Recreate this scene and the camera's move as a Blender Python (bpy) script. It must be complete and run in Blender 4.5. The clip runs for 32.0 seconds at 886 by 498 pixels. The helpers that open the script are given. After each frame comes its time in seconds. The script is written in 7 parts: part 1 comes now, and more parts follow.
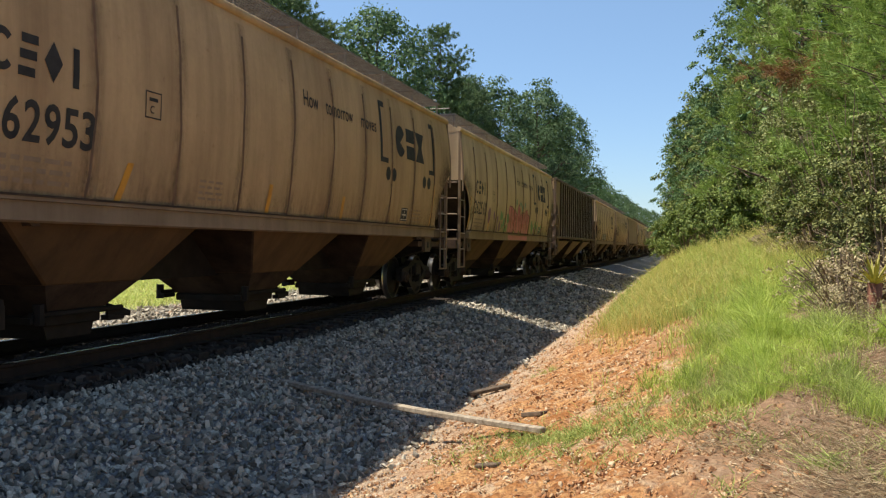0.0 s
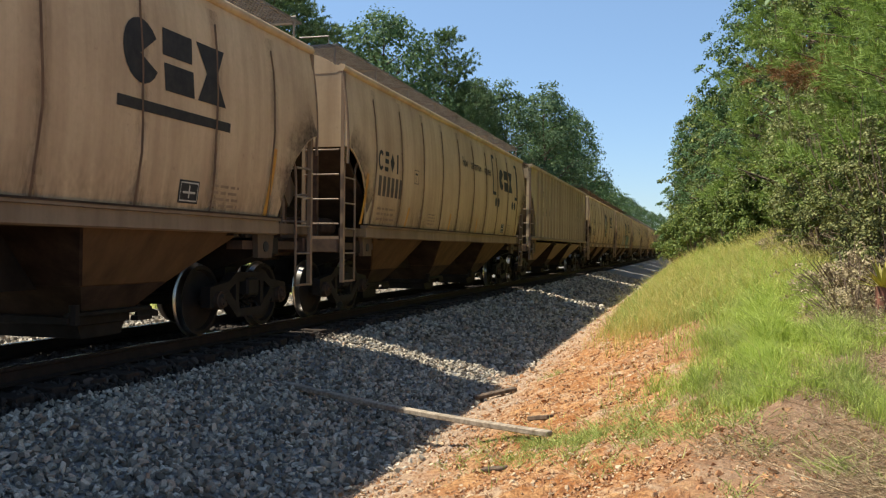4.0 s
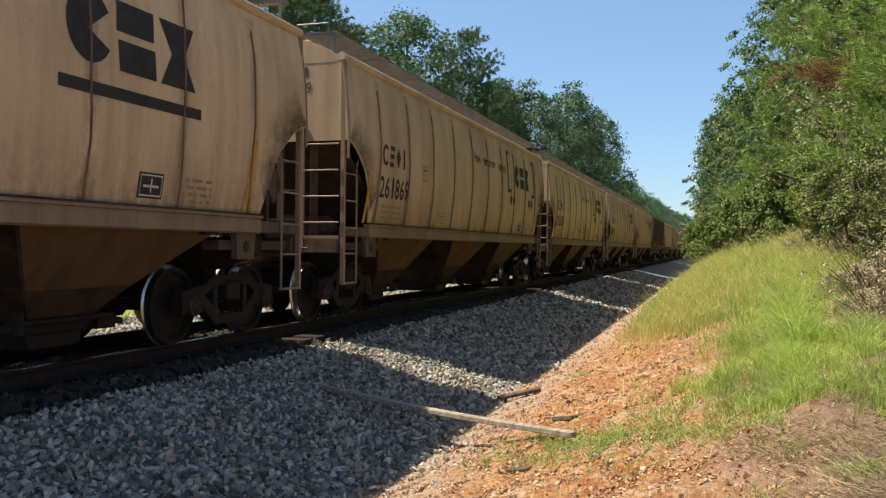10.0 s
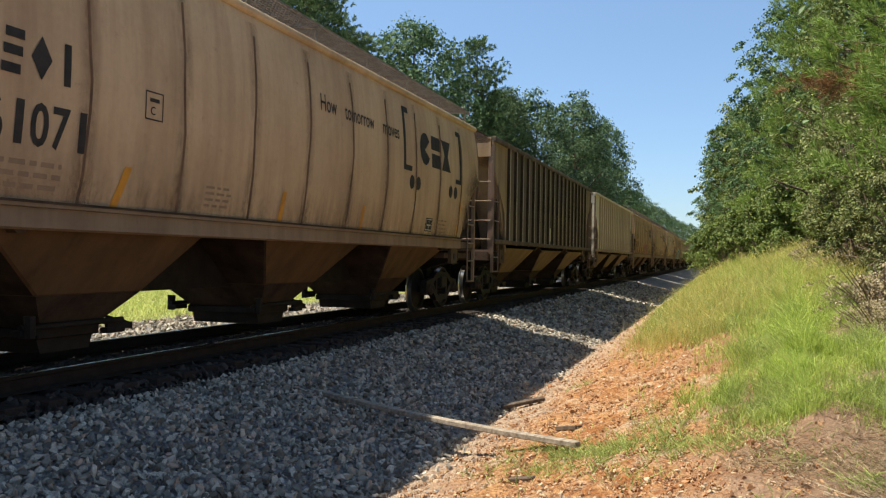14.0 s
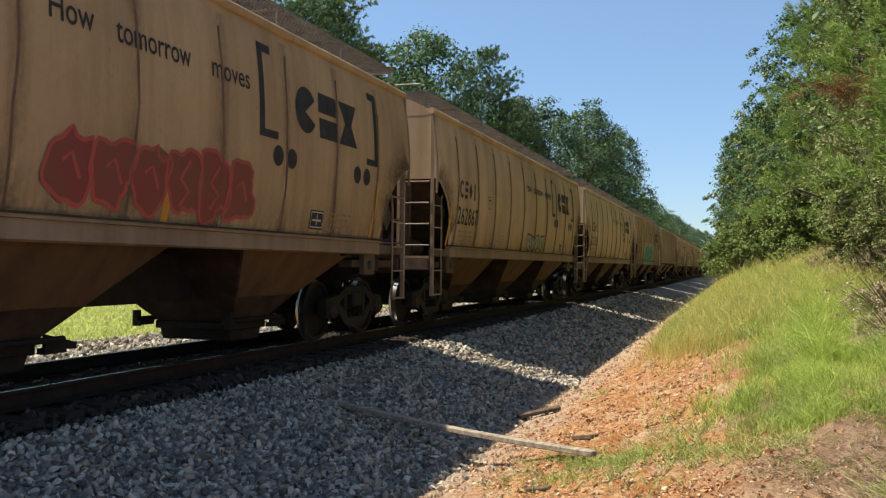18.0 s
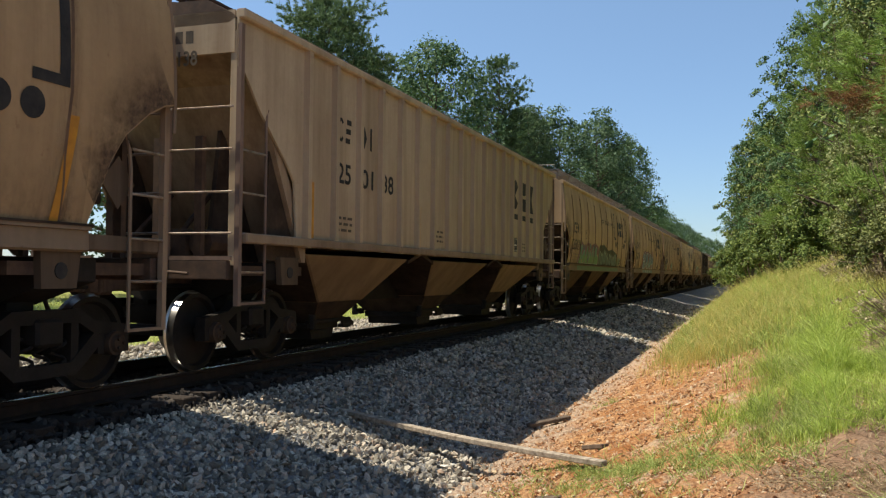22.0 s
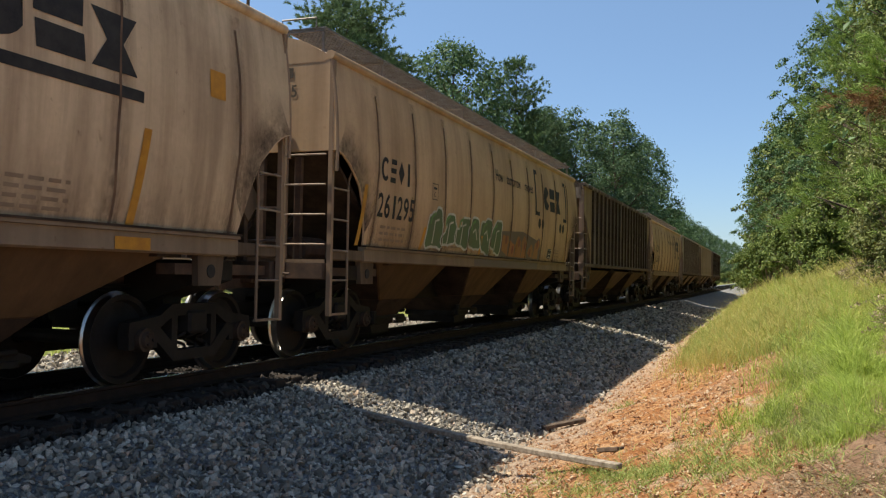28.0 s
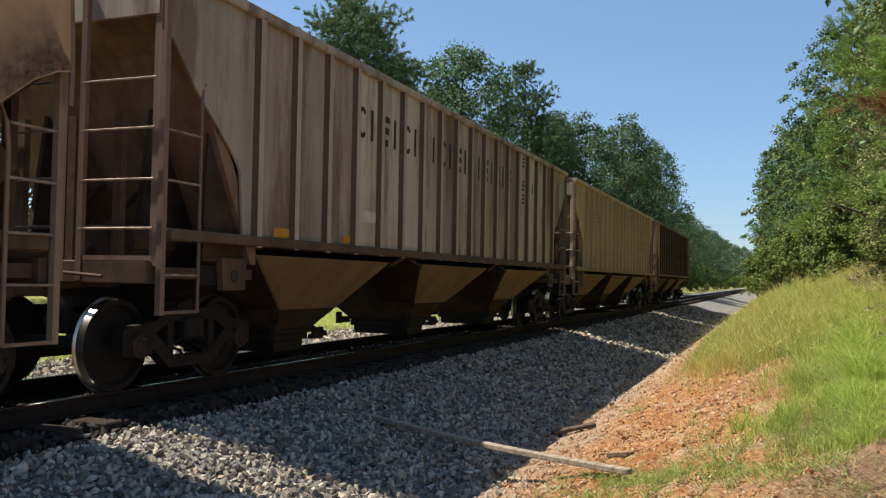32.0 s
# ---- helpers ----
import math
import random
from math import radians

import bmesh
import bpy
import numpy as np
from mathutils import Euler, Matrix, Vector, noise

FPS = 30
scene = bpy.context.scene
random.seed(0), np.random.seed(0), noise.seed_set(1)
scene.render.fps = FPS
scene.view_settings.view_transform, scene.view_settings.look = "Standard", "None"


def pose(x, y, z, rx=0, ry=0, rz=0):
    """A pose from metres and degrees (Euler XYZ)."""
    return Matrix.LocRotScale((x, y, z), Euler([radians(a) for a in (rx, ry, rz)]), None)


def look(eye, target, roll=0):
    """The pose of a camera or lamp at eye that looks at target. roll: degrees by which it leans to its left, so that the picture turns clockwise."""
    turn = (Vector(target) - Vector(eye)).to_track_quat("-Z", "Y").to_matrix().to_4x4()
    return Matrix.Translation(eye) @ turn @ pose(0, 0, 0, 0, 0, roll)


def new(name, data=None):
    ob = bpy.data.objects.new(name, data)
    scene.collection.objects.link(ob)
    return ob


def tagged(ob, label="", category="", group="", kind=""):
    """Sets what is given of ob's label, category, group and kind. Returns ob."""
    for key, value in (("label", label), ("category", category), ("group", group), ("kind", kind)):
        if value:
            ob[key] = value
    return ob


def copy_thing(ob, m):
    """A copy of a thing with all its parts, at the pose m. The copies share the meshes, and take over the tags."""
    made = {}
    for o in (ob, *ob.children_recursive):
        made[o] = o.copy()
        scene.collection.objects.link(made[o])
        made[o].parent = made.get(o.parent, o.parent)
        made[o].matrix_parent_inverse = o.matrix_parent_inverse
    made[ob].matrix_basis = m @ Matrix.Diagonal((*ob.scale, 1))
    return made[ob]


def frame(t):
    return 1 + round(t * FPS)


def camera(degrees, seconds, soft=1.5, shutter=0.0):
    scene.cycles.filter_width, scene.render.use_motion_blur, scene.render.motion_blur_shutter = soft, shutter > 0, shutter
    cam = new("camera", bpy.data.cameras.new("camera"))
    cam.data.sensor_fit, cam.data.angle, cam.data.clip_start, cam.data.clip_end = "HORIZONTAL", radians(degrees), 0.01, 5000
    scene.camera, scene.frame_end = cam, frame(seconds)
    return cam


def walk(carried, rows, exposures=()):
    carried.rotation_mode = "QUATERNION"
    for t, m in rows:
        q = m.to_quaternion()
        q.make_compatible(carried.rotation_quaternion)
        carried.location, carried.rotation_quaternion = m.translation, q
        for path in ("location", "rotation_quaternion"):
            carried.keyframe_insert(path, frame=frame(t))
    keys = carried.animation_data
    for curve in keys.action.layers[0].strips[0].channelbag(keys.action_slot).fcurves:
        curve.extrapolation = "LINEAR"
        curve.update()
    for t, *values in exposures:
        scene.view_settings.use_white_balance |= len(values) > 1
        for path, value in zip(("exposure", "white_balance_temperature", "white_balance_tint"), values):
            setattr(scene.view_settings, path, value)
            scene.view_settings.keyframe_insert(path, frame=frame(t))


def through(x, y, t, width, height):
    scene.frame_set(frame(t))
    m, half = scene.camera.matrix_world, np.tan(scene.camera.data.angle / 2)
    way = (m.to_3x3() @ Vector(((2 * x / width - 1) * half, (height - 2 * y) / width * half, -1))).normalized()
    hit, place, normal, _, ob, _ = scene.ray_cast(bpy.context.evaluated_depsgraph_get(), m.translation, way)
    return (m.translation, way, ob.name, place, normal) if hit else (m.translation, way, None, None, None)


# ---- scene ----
# A long grain train passes a camera that stands on a clay bank beside the track.
# World: the track runs along +Y, rail tops lie at RAIL_Z, the camera stands at x = 0, y = 0.
EYE_Z = 1.026
TRACK_X = -7.2
RAIL_Z = -0.19

# seconds, turn to the left of the track's line, tilt up, lean (degrees)
PATH = [
    (0.0, 15.45, -0.28, 0.57), (0.5, 15.55, -0.19, 0.85), (1.0, 15.71, -0.03, 0.95), (1.5, 15.99, -0.01, 0.53),
    (2.0, 16.01, 0.06, 0.59), (2.5, 16.00, 0.13, 0.66), (3.0, 15.94, 0.12, 0.64), (3.5, 15.84, 0.01, 0.62),
    (5.5, 16.18, -0.15, 0.58), (6.0, 16.36, -0.17, 0.76), (6.5, 16.54, -0.26, 0.86), (7.0, 16.65, -0.38, 0.79),
    (7.5, 16.67, -0.52, 0.76), (8.0, 16.75, -0.59, 0.69), (8.5, 16.84, -0.46, 0.55), (9.0, 16.98, -0.18, 0.42),
    (9.5, 17.33, -0.08, 0.46), (10.0, 17.43, -0.07, 0.50), (10.5, 17.42, 0.03, 0.53), (11.0, 17.42, 0.23, 0.49),
    (11.5, 17.45, 0.40, 0.44), (12.0, 17.52, 0.43, 0.55), (12.5, 17.58, 0.40, 0.65), (13.0, 17.68, 0.38, 0.83),
    (13.5, 17.76, 0.41, 0.88), (14.0, 17.77, 0.46, 1.02), (14.5, 17.88, 0.50, 0.95), (16.5, 18.82, 0.87, 0.73),
    (17.0, 18.72, 0.99, 0.73), (17.5, 18.70, 1.06, 0.66), (18.0, 18.71, 1.07, 0.56), (18.5, 18.71, 0.99, 0.51),
    (19.0, 18.71, 1.03, 0.59), (19.5, 18.67, 1.09, 0.67), (20.0, 18.81, 1.20, 0.75), (20.5, 18.93, 1.27, 0.80),
    (21.0, 19.08, 1.24, 0.71), (21.5, 19.25, 1.42, 0.61), (22.0, 19.35, 1.64, 0.59), (22.5, 19.39, 1.76, 0.61),
    (23.0, 19.38, 1.83, 0.91), (23.5, 19.44, 2.04, 1.35), (24.0, 19.75, 2.09, 1.37), (24.5, 20.02, 1.92, 1.53),
    (25.0, 20.09, 1.80, 1.59), (25.5, 20.12, 1.77, 1.55), (27.5, 20.47, 1.61, 1.14), (28.0, 20.40, 1.69, 0.99),
    (28.5, 20.25, 1.80, 0.93), (29.0, 20.18, 1.75, 0.94), (29.5, 20.23, 1.66, 0.98), (30.0, 20.34, 1.65, 0.97),
    (30.5, 20.43, 1.60, 1.10), (31.0, 20.55, 1.71, 1.18), (31.5, 20.83, 1.89, 1.14), (32.0, 21.01, 1.99, 0.96)]


def aim(turn, tilt, lean):
    a, b = radians(turn), radians(tilt)
    way = Vector((-math.sin(a) * math.cos(b), math.cos(a) * math.cos(b), math.sin(b)))
    eye = Vector((0, 0, EYE_Z))
    return look(eye, eye + way, lean)


cam = camera(53.99, 32.0, soft=1.25)
walk(cam, [(t, aim(a, b, c)) for t, a, b, c in PATH],
     [(0.0, 0.82, 7080, 6), (13.0, 0.83, 7050, 6), (19.0, 0.76, 7050, 6), (24.0, 0.64, 7000, 6), (32.0, 0.63, 6950, 7)])

# ---- light ----
SUN = Vector((-1.0, -0.18, 1.78)).normalized()     # towards the sun: behind the camera, beyond the track
world = bpy.data.worlds.new("sky")
scene.world = world
world.use_nodes = True
wn = world.node_tree.nodes
sky = wn.new("ShaderNodeTexSky")
sky.sky_type, sky.sun_disc = "NISHITA", False
sky.sun_elevation = math.asin(SUN.z)
sky.sun_rotation = math.atan2(SUN.x, SUN.y)
sky.air_density, sky.dust_density, sky.ozone_density = 1.0, 0.15, 3.6
# a clear dry day: less white haze low in the sky
wtc = wn.new("ShaderNodeTexCoord")
wsep = wn.new("ShaderNodeSeparateXYZ")
wramp = wn.new("ShaderNodeValToRGB")
wmul = wn.new("ShaderNodeMix")
wmul.data_type, wmul.blend_type = "RGBA", "MULTIPLY"
wmul.inputs[0].default_value = 1.0
wramp.color_ramp.elements[0].position, wramp.color_ramp.elements[0].color = 0.0, (0.53, 0.62, 0.82, 1)
wramp.color_ramp.elements[1].position, wramp.color_ramp.elements[1].color = 0.42, (1, 1, 1, 1)
wl = world.node_tree.links
wl.new(wtc.outputs["Generated"], wsep.inputs[0])
wl.new(wsep.outputs["Z"], wramp.inputs[0])
wl.new(sky.outputs[0], wmul.inputs[6])
wl.new(wramp.outputs[0], wmul.inputs[7])
wl.new(wmul.outputs[2], wn["Background"].inputs[0])
wn["Background"].inputs[1].default_value = 0.11
sun_data = bpy.data.lights.new("sun", "SUN")
sun_data.energy, sun_data.angle, sun_data.color = 5.0, radians(0.53), (1.0, 0.95, 0.86)
sun = new("sun", sun_data)
sun.matrix_world = look(SUN * 60, (0, 0, 0))


# ---- materials ----
def material(name, build):
    m = bpy.data.materials.new(name)
    m.use_nodes = True
    nt = m.node_tree
    build(nt, nt.nodes["Principled BSDF"])
    return m


def put(nt, kind, **sockets):
    nd = nt.nodes.new("ShaderNode" + kind)
    for k, v in sockets.items():
        k = k.replace("_", " ")
        if hasattr(v, "outputs"):
            nt.links.new(v.outputs[0], nd.inputs[k])
        elif hasattr(v, "links"):
            nt.links.new(v, nd.inputs[k])
        else:
            nd.inputs[k].default_value = v
    return nd


def noise_tex(nt, scale, detail=4.0, rough=0.6, stretch=None, where="Object"):
    tc = nt.nodes.new("ShaderNodeTexCoord")
    src = tc.outputs[where]
    if stretch:
        mp = nt.nodes.new("ShaderNodeMapping")
        mp.inputs["Scale"].default_value = stretch
        nt.links.new(src, mp.inputs["Vector"])
        src = mp.outputs[0]
    return put(nt, "TexNoise", Vector=src, Scale=scale, Detail=detail, Roughness=rough)


def ramp(nt, src, stops):
    r = nt.nodes.new("ShaderNodeValToRGB")
    el = r.color_ramp.elements
    while len(el) < len(stops):
        el.new(0.5)
    for e, (p, c) in zip(el, stops):
        e.position = p
        e.color = (*c, 1) if len(c) == 3 else c
    nt.links.new(src if hasattr(src, "links") else src.outputs[0], r.inputs[0])
    return r


def mix(nt, fac, a, b, kind="MIX"):
    mx = nt.nodes.new("ShaderNodeMix")
    mx.data_type, mx.blend_type = "RGBA", kind
    for sock, v in ((mx.inputs[0], fac), (mx.inputs[6], a), (mx.inputs[7], b)):
        if hasattr(v, "outputs"):
            nt.links.new(v.outputs[0], sock)
        elif hasattr(v, "links"):
            nt.links.new(v, sock)
        elif isinstance(v, (int, float)):
            sock.default_value = v
        else:
            sock.default_value = (*v, 1)
    return mx.outputs[2]


def bump(nt, bsdf, src, strength, dist):
    b = put(nt, "Bump", Height=src, Strength=strength, Distance=dist)
    nt.links.new(b.outputs[0], bsdf.inputs["Normal"])


def painted(name, base, dirt, rust, streak=0.5, rusty=0.35, rough=0.8, worn=None):
    """Weathered railcar paint: vertical dirt streaks, blotches, rust specks."""
    def build(nt, b):
        info = nt.nodes.new("ShaderNodeObjectInfo")
        streaks = noise_tex(nt, 1.0, 5, 0.65, (2.6, 2.6, 0.16))
        blot = noise_tex(nt, 0.55, 5, 0.6)
        fine = noise_tex(nt, 14.0, 4, 0.7)
        lo, hi = (0.72, 1.45) if worn else (0.90, 1.10)      # old panels differ in tone
        tone = mix(nt, info.outputs["Random"], tuple(c * lo for c in base), tuple(min(1, c * hi) for c in base))
        c1 = mix(nt, ramp(nt, streaks, [(0.40, (0, 0, 0)), (0.72, (streak,) * 3)]), tone, dirt)
        c2 = mix(nt, ramp(nt, blot, [(0.42, (0, 0, 0)), (0.75, (0.45,) * 3)]), c1, dirt)
        if worn:                            # paint scoured away in tall patches
            tall = noise_tex(nt, 1.0, 6, 0.7, (1.3, 1.3, 0.22))
            c2 = mix(nt, ramp(nt, tall, [(0.50, (0, 0, 0)), (0.60, (0.75,) * 3)]), c2, worn)
        speck = noise_tex(nt, 6.0, 6, 0.75)
        c3 = mix(nt, ramp(nt, speck, [(0.62, (0, 0, 0)), (0.76, (rusty,) * 3)]), c2, rust)
        c4 = mix(nt, ramp(nt, fine, [(0.3, (0.10,) * 3), (0.7, (0.0,) * 3)]), c3, (0.05, 0.04, 0.03))
        nt.links.new(c4, b.inputs["Base Color"])
        b.inputs["Roughness"].default_value = rough
        b.inputs["Specular IOR Level"].default_value = 0.10
        big = noise_tex(nt, 1.3, 2, 0.5)
        bump(nt, b, mix(nt, 0.25, big, fine), 0.25, 0.03)
    return material(name, build)


def plain(name, base, dark, rough=0.7, scale=4.0, metal=0.0, bumpy=0.25, dist=0.01, stretch=None):
    def build(nt, b):
        a = noise_tex(nt, scale, 6, 0.65, stretch)
        f = noise_tex(nt, scale * 9, 4, 0.7, stretch)
        c = mix(nt, ramp(nt, a, [(0.35, (0, 0, 0)), (0.68, (1, 1, 1))]), dark, base)
        c = mix(nt, ramp(nt, f, [(0.3, (0.35,) * 3), (0.65, (0, 0, 0))]), c, dark)
        nt.links.new(c, b.inputs["Base Color"])
        b.inputs["Roughness"].default_value = rough
        b.inputs["Metallic"].default_value = metal
        b.inputs["Specular IOR Level"].default_value = 0.15 if max(base) < 0.1 else 0.35
        bump(nt, b, f, bumpy, dist)
    return material(name, build)


TAN = painted("tan_paint", (0.57, 0.385, 0.228), (0.24, 0.14, 0.075), (0.15, 0.06, 0.028), 0.48, 0.5)
TAN_LIGHT = painted("pale_tan_paint", (0.625, 0.455, 0.28), (0.29, 0.175, 0.10), (0.16, 0.065, 0.03), 0.5, 0.45)
TAN_DARK = painted("dull_tan_paint", (0.49, 0.33, 0.175), (0.20, 0.115, 0.062), (0.14, 0.055, 0.026), 0.5, 0.5)
TAN_OLD = painted("old_tan_paint", (0.70, 0.52, 0.33), (0.26, 0.165, 0.10), (0.15, 0.06, 0.028), 0.8, 0.6)
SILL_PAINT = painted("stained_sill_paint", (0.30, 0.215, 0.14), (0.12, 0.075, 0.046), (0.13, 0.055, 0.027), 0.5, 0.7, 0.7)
SEAM = plain("seam_stain", (0.21, 0.125, 0.068), (0.11, 0.063, 0.036), 0.85, 3.0)


def thin_out(nt, b, patches):
    """Dirt film: patches that run out towards the film's rim, where the mesh carries the film's thickness."""
    film = nt.nodes.new("ShaderNodeAttribute")
    film.attribute_name = "film"
    mul = nt.nodes.new("ShaderNodeMath")
    mul.operation = "MULTIPLY"
    nt.links.new(patches.outputs[0], mul.inputs[0])
    nt.links.new(film.outputs["Fac"], mul.inputs[1])
    nt.links.new(mul.outputs[0], b.inputs["Alpha"])


def film_sheet(rows, weights):
    """A thin sheet over rows of points, with the film's thickness at each."""
    bm = bmesh.new()
    layer = bm.verts.layers.float.new("film")
    made = []
    for r in rows:
        made.append([bm.verts.new(p) for p in r])
        for v, w in zip(made[-1], weights):
            v[layer] = w
    for a, b in zip(made, made[1:]):
        for k in range(len(a) - 1):
            bm.faces.new((a[k], b[k], b[k + 1], a[k + 1]))
    bmesh.ops.recalc_face_normals(bm, faces=bm.faces[:])
    return bm


def stain_mat(nt, b):
    """Brown wash that thins out in patches."""
    a = noise_tex(nt, 1.0, 5, 0.7, (5.0, 5.0, 0.9))
    f = noise_tex(nt, 16.0, 4, 0.7)
    b.inputs["Base Color"].default_value = (0.22, 0.13, 0.07, 1)
    b.inputs["Roughness"].default_value = 0.85
    thin_out(nt, b, ramp(nt, mix(nt, 0.3, a, f), [(0.38, (0, 0, 0)), (0.68, (0.55,) * 3)]))


STAIN = material("rust_wash", stain_mat)


def soot_mat(nt, b):
    """Thin patchy black-brown soot."""
    a = noise_tex(nt, 2.2, 5, 0.7)
    f = noise_tex(nt, 16.0, 4, 0.7)
    b.inputs["Base Color"].default_value = (0.075, 0.045, 0.03, 1)
    b.inputs["Roughness"].default_value = 0.9
    thin_out(nt, b, ramp(nt, mix(nt, 0.35, a, f), [(0.34, (0, 0, 0)), (0.62, (0.85,) * 3)]))


SOOT = material("soot", soot_mat)
GREY_TAN = painted("grey_tan_paint", (0.54, 0.415, 0.275), (0.26, 0.17, 0.10), (0.17, 0.08, 0.035), 0.7, 0.4)
WHITE = painted("off_white_paint", (0.70, 0.63, 0.51), (0.36, 0.28, 0.18), (0.2, 0.1, 0.04), 0.4, 0.25)
BROWN = painted("dark_brown_paint", (0.100, 0.076, 0.060), (0.165, 0.128, 0.10), (0.13, 0.06, 0.03), 0.6, 0.7, 0.75, (0.19, 0.15, 0.122))
RUSTY = painted("rusty_black_brown_paint", (0.075, 0.052, 0.041), (0.135, 0.098, 0.076), (0.13, 0.06, 0.032), 0.8, 0.7, 0.8, (0.30, 0.25, 0.205))
WORN = painted("worn_grey_brown_paint", (0.46, 0.405, 0.325), (0.20, 0.135, 0.09), (0.17, 0.08, 0.035), 0.8, 0.75, 0.75, (0.15, 0.105, 0.07))
# rib fronts much paler than the brown car's sheet
BROWN_RIB = painted("pale_brown_rib_paint", (0.50, 0.44, 0.375), (0.18, 0.135, 0.105), (0.19, 0.085, 0.04), 0.8, 0.5, 0.7)
RUSTY_RIB = painted("scuffed_rusty_rib_paint", (0.20, 0.16, 0.132), (0.10, 0.068, 0.052), (0.15, 0.07, 0.035), 0.9, 0.6, 0.75)
WORN_RIB = painted("worn_pale_rib_paint", (0.52, 0.45, 0.37), (0.22, 0.15, 0.11), (0.17, 0.08, 0.035), 0.8, 0.5, 0.7)
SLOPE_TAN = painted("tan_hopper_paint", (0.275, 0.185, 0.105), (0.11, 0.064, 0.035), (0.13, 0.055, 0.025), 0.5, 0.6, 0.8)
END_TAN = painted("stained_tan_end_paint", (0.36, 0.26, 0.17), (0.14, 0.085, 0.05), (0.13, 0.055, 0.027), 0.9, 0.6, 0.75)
# flank colour a little below the grey-tan body, as rib shading
RIB_FLANK = painted("rib_flank_paint", (0.46, 0.345, 0.225), (0.25, 0.165, 0.10), (0.17, 0.08, 0.035), 0.7, 0.4)
# darker than the side paint, with the hoppers' underside shade put in
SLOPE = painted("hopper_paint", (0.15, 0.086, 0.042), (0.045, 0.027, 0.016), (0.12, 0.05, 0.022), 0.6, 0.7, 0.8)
RUST = plain("rusty_steel", (0.135, 0.078, 0.048), (0.05, 0.03, 0.021), 0.85, 3.0)
LADDER_PAINT = painted("faded_ladder_paint", (0.33, 0.225, 0.145), (0.12, 0.075, 0.048), (0.13, 0.058, 0.03), 0.8, 0.6)
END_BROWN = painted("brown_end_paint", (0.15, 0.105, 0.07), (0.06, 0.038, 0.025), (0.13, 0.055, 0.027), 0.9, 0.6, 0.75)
RIB_LADDER = painted("rusted_rib_car_ladder_paint", (0.245, 0.165, 0.125), (0.10, 0.062, 0.045), (0.13, 0.058, 0.03), 0.8, 0.6)
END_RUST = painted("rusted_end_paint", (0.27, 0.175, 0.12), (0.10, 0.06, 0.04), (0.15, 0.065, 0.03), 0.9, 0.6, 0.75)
# also carries painted-in shade on recessed end, gap and hopper faces
END_DARK = plain("dark_end_steel", (0.085, 0.055, 0.037), (0.032, 0.021, 0.015), 0.85, 2.5)
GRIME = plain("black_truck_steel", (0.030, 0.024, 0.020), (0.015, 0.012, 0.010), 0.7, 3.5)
TREAD = plain("polished_wheel_steel", (0.52, 0.50, 0.48), (0.34, 0.32, 0.30), 0.28, 5.0, 1.0, 0.05)
RAIL_TOP = plain("polished_rail_steel", (0.55, 0.54, 0.52), (0.4, 0.38, 0.36), 0.25, 3.0, 1.0, 0.05, 0.002, (1, 0.1, 1))
RAIL_RUST = plain("rail_rust", (0.036, 0.024, 0.018), (0.018, 0.013, 0.011), 0.85, 5.0)
TIE_WOOD = plain("creosoted_wood", (0.050, 0.038, 0.030), (0.026, 0.019, 0.016), 0.9, 2.0, 0.0, 0.5, 0.01, (0.5, 8, 8))
GRATE = plain("galvanised_grating", (0.30, 0.285, 0.27), (0.17, 0.14, 0.115), 0.6, 5.0, 0.4)
RUNG = plain("galvanised_rung", (0.42, 0.34, 0.27), (0.2, 0.13, 0.09), 0.5, 8.0, 0.3)
BLACK = plain("black_marking", (0.022, 0.021, 0.022), (0.05, 0.045, 0.04), 0.7, 6.0, 0, 0.1)
FADED = plain("faint_brown_marking", (0.20, 0.135, 0.085), (0.30, 0.21, 0.135), 0.85, 4.0, 0, 0.1)
INK = plain("faded_dark_marking", (0.07, 0.055, 0.045), (0.13, 0.10, 0.07), 0.8, 5.0, 0, 0.1)
DULL_ORANGE = plain("faded_orange_reflector", (0.68, 0.31, 0.035), (0.44, 0.19, 0.03), 0.6, 5.0, 0, 0.1)
ORANGE = plain("orange_reflector", (0.62, 0.28, 0.035), (0.40, 0.17, 0.03), 0.4, 5.0, 0, 0.1)
PALE = plain("white_marking", (0.68, 0.64, 0.57), (0.45, 0.40, 0.33), 0.7, 5.0, 0, 0.1)
BOARD = plain("weathered_board", (0.46, 0.39, 0.31), (0.16, 0.12, 0.085), 0.9, 2.5, 0.0, 0.5, 0.006, (6, 0.5, 6))


# ---- mesh helpers ----
def bm_new():
    return bmesh.new()


def box(bm, x0, x1, y0, y1, z0, z1, bevel=0.0, m=None):
    r = bmesh.ops.create_cube(bm, size=1.0)
    vs = r["verts"]
    for v in vs:
        v.co = Vector((x0 + (v.co.x + 0.5) * (x1 - x0), y0 + (v.co.y + 0.5) * (y1 - y0), z0 + (v.co.z + 0.5) * (z1 - z0)))
    if bevel:
        es = list({e for v in vs for e in v.link_edges})
        r = bmesh.ops.bevel(bm, geom=es, offset=bevel, segments=1, affect="EDGES")
        vs = list({v for f in r["faces"] for v in f.verts} | {v for v in vs if v.is_valid})
    if m is not None:
        bmesh.ops.transform(bm, matrix=m, verts=vs)
    return vs


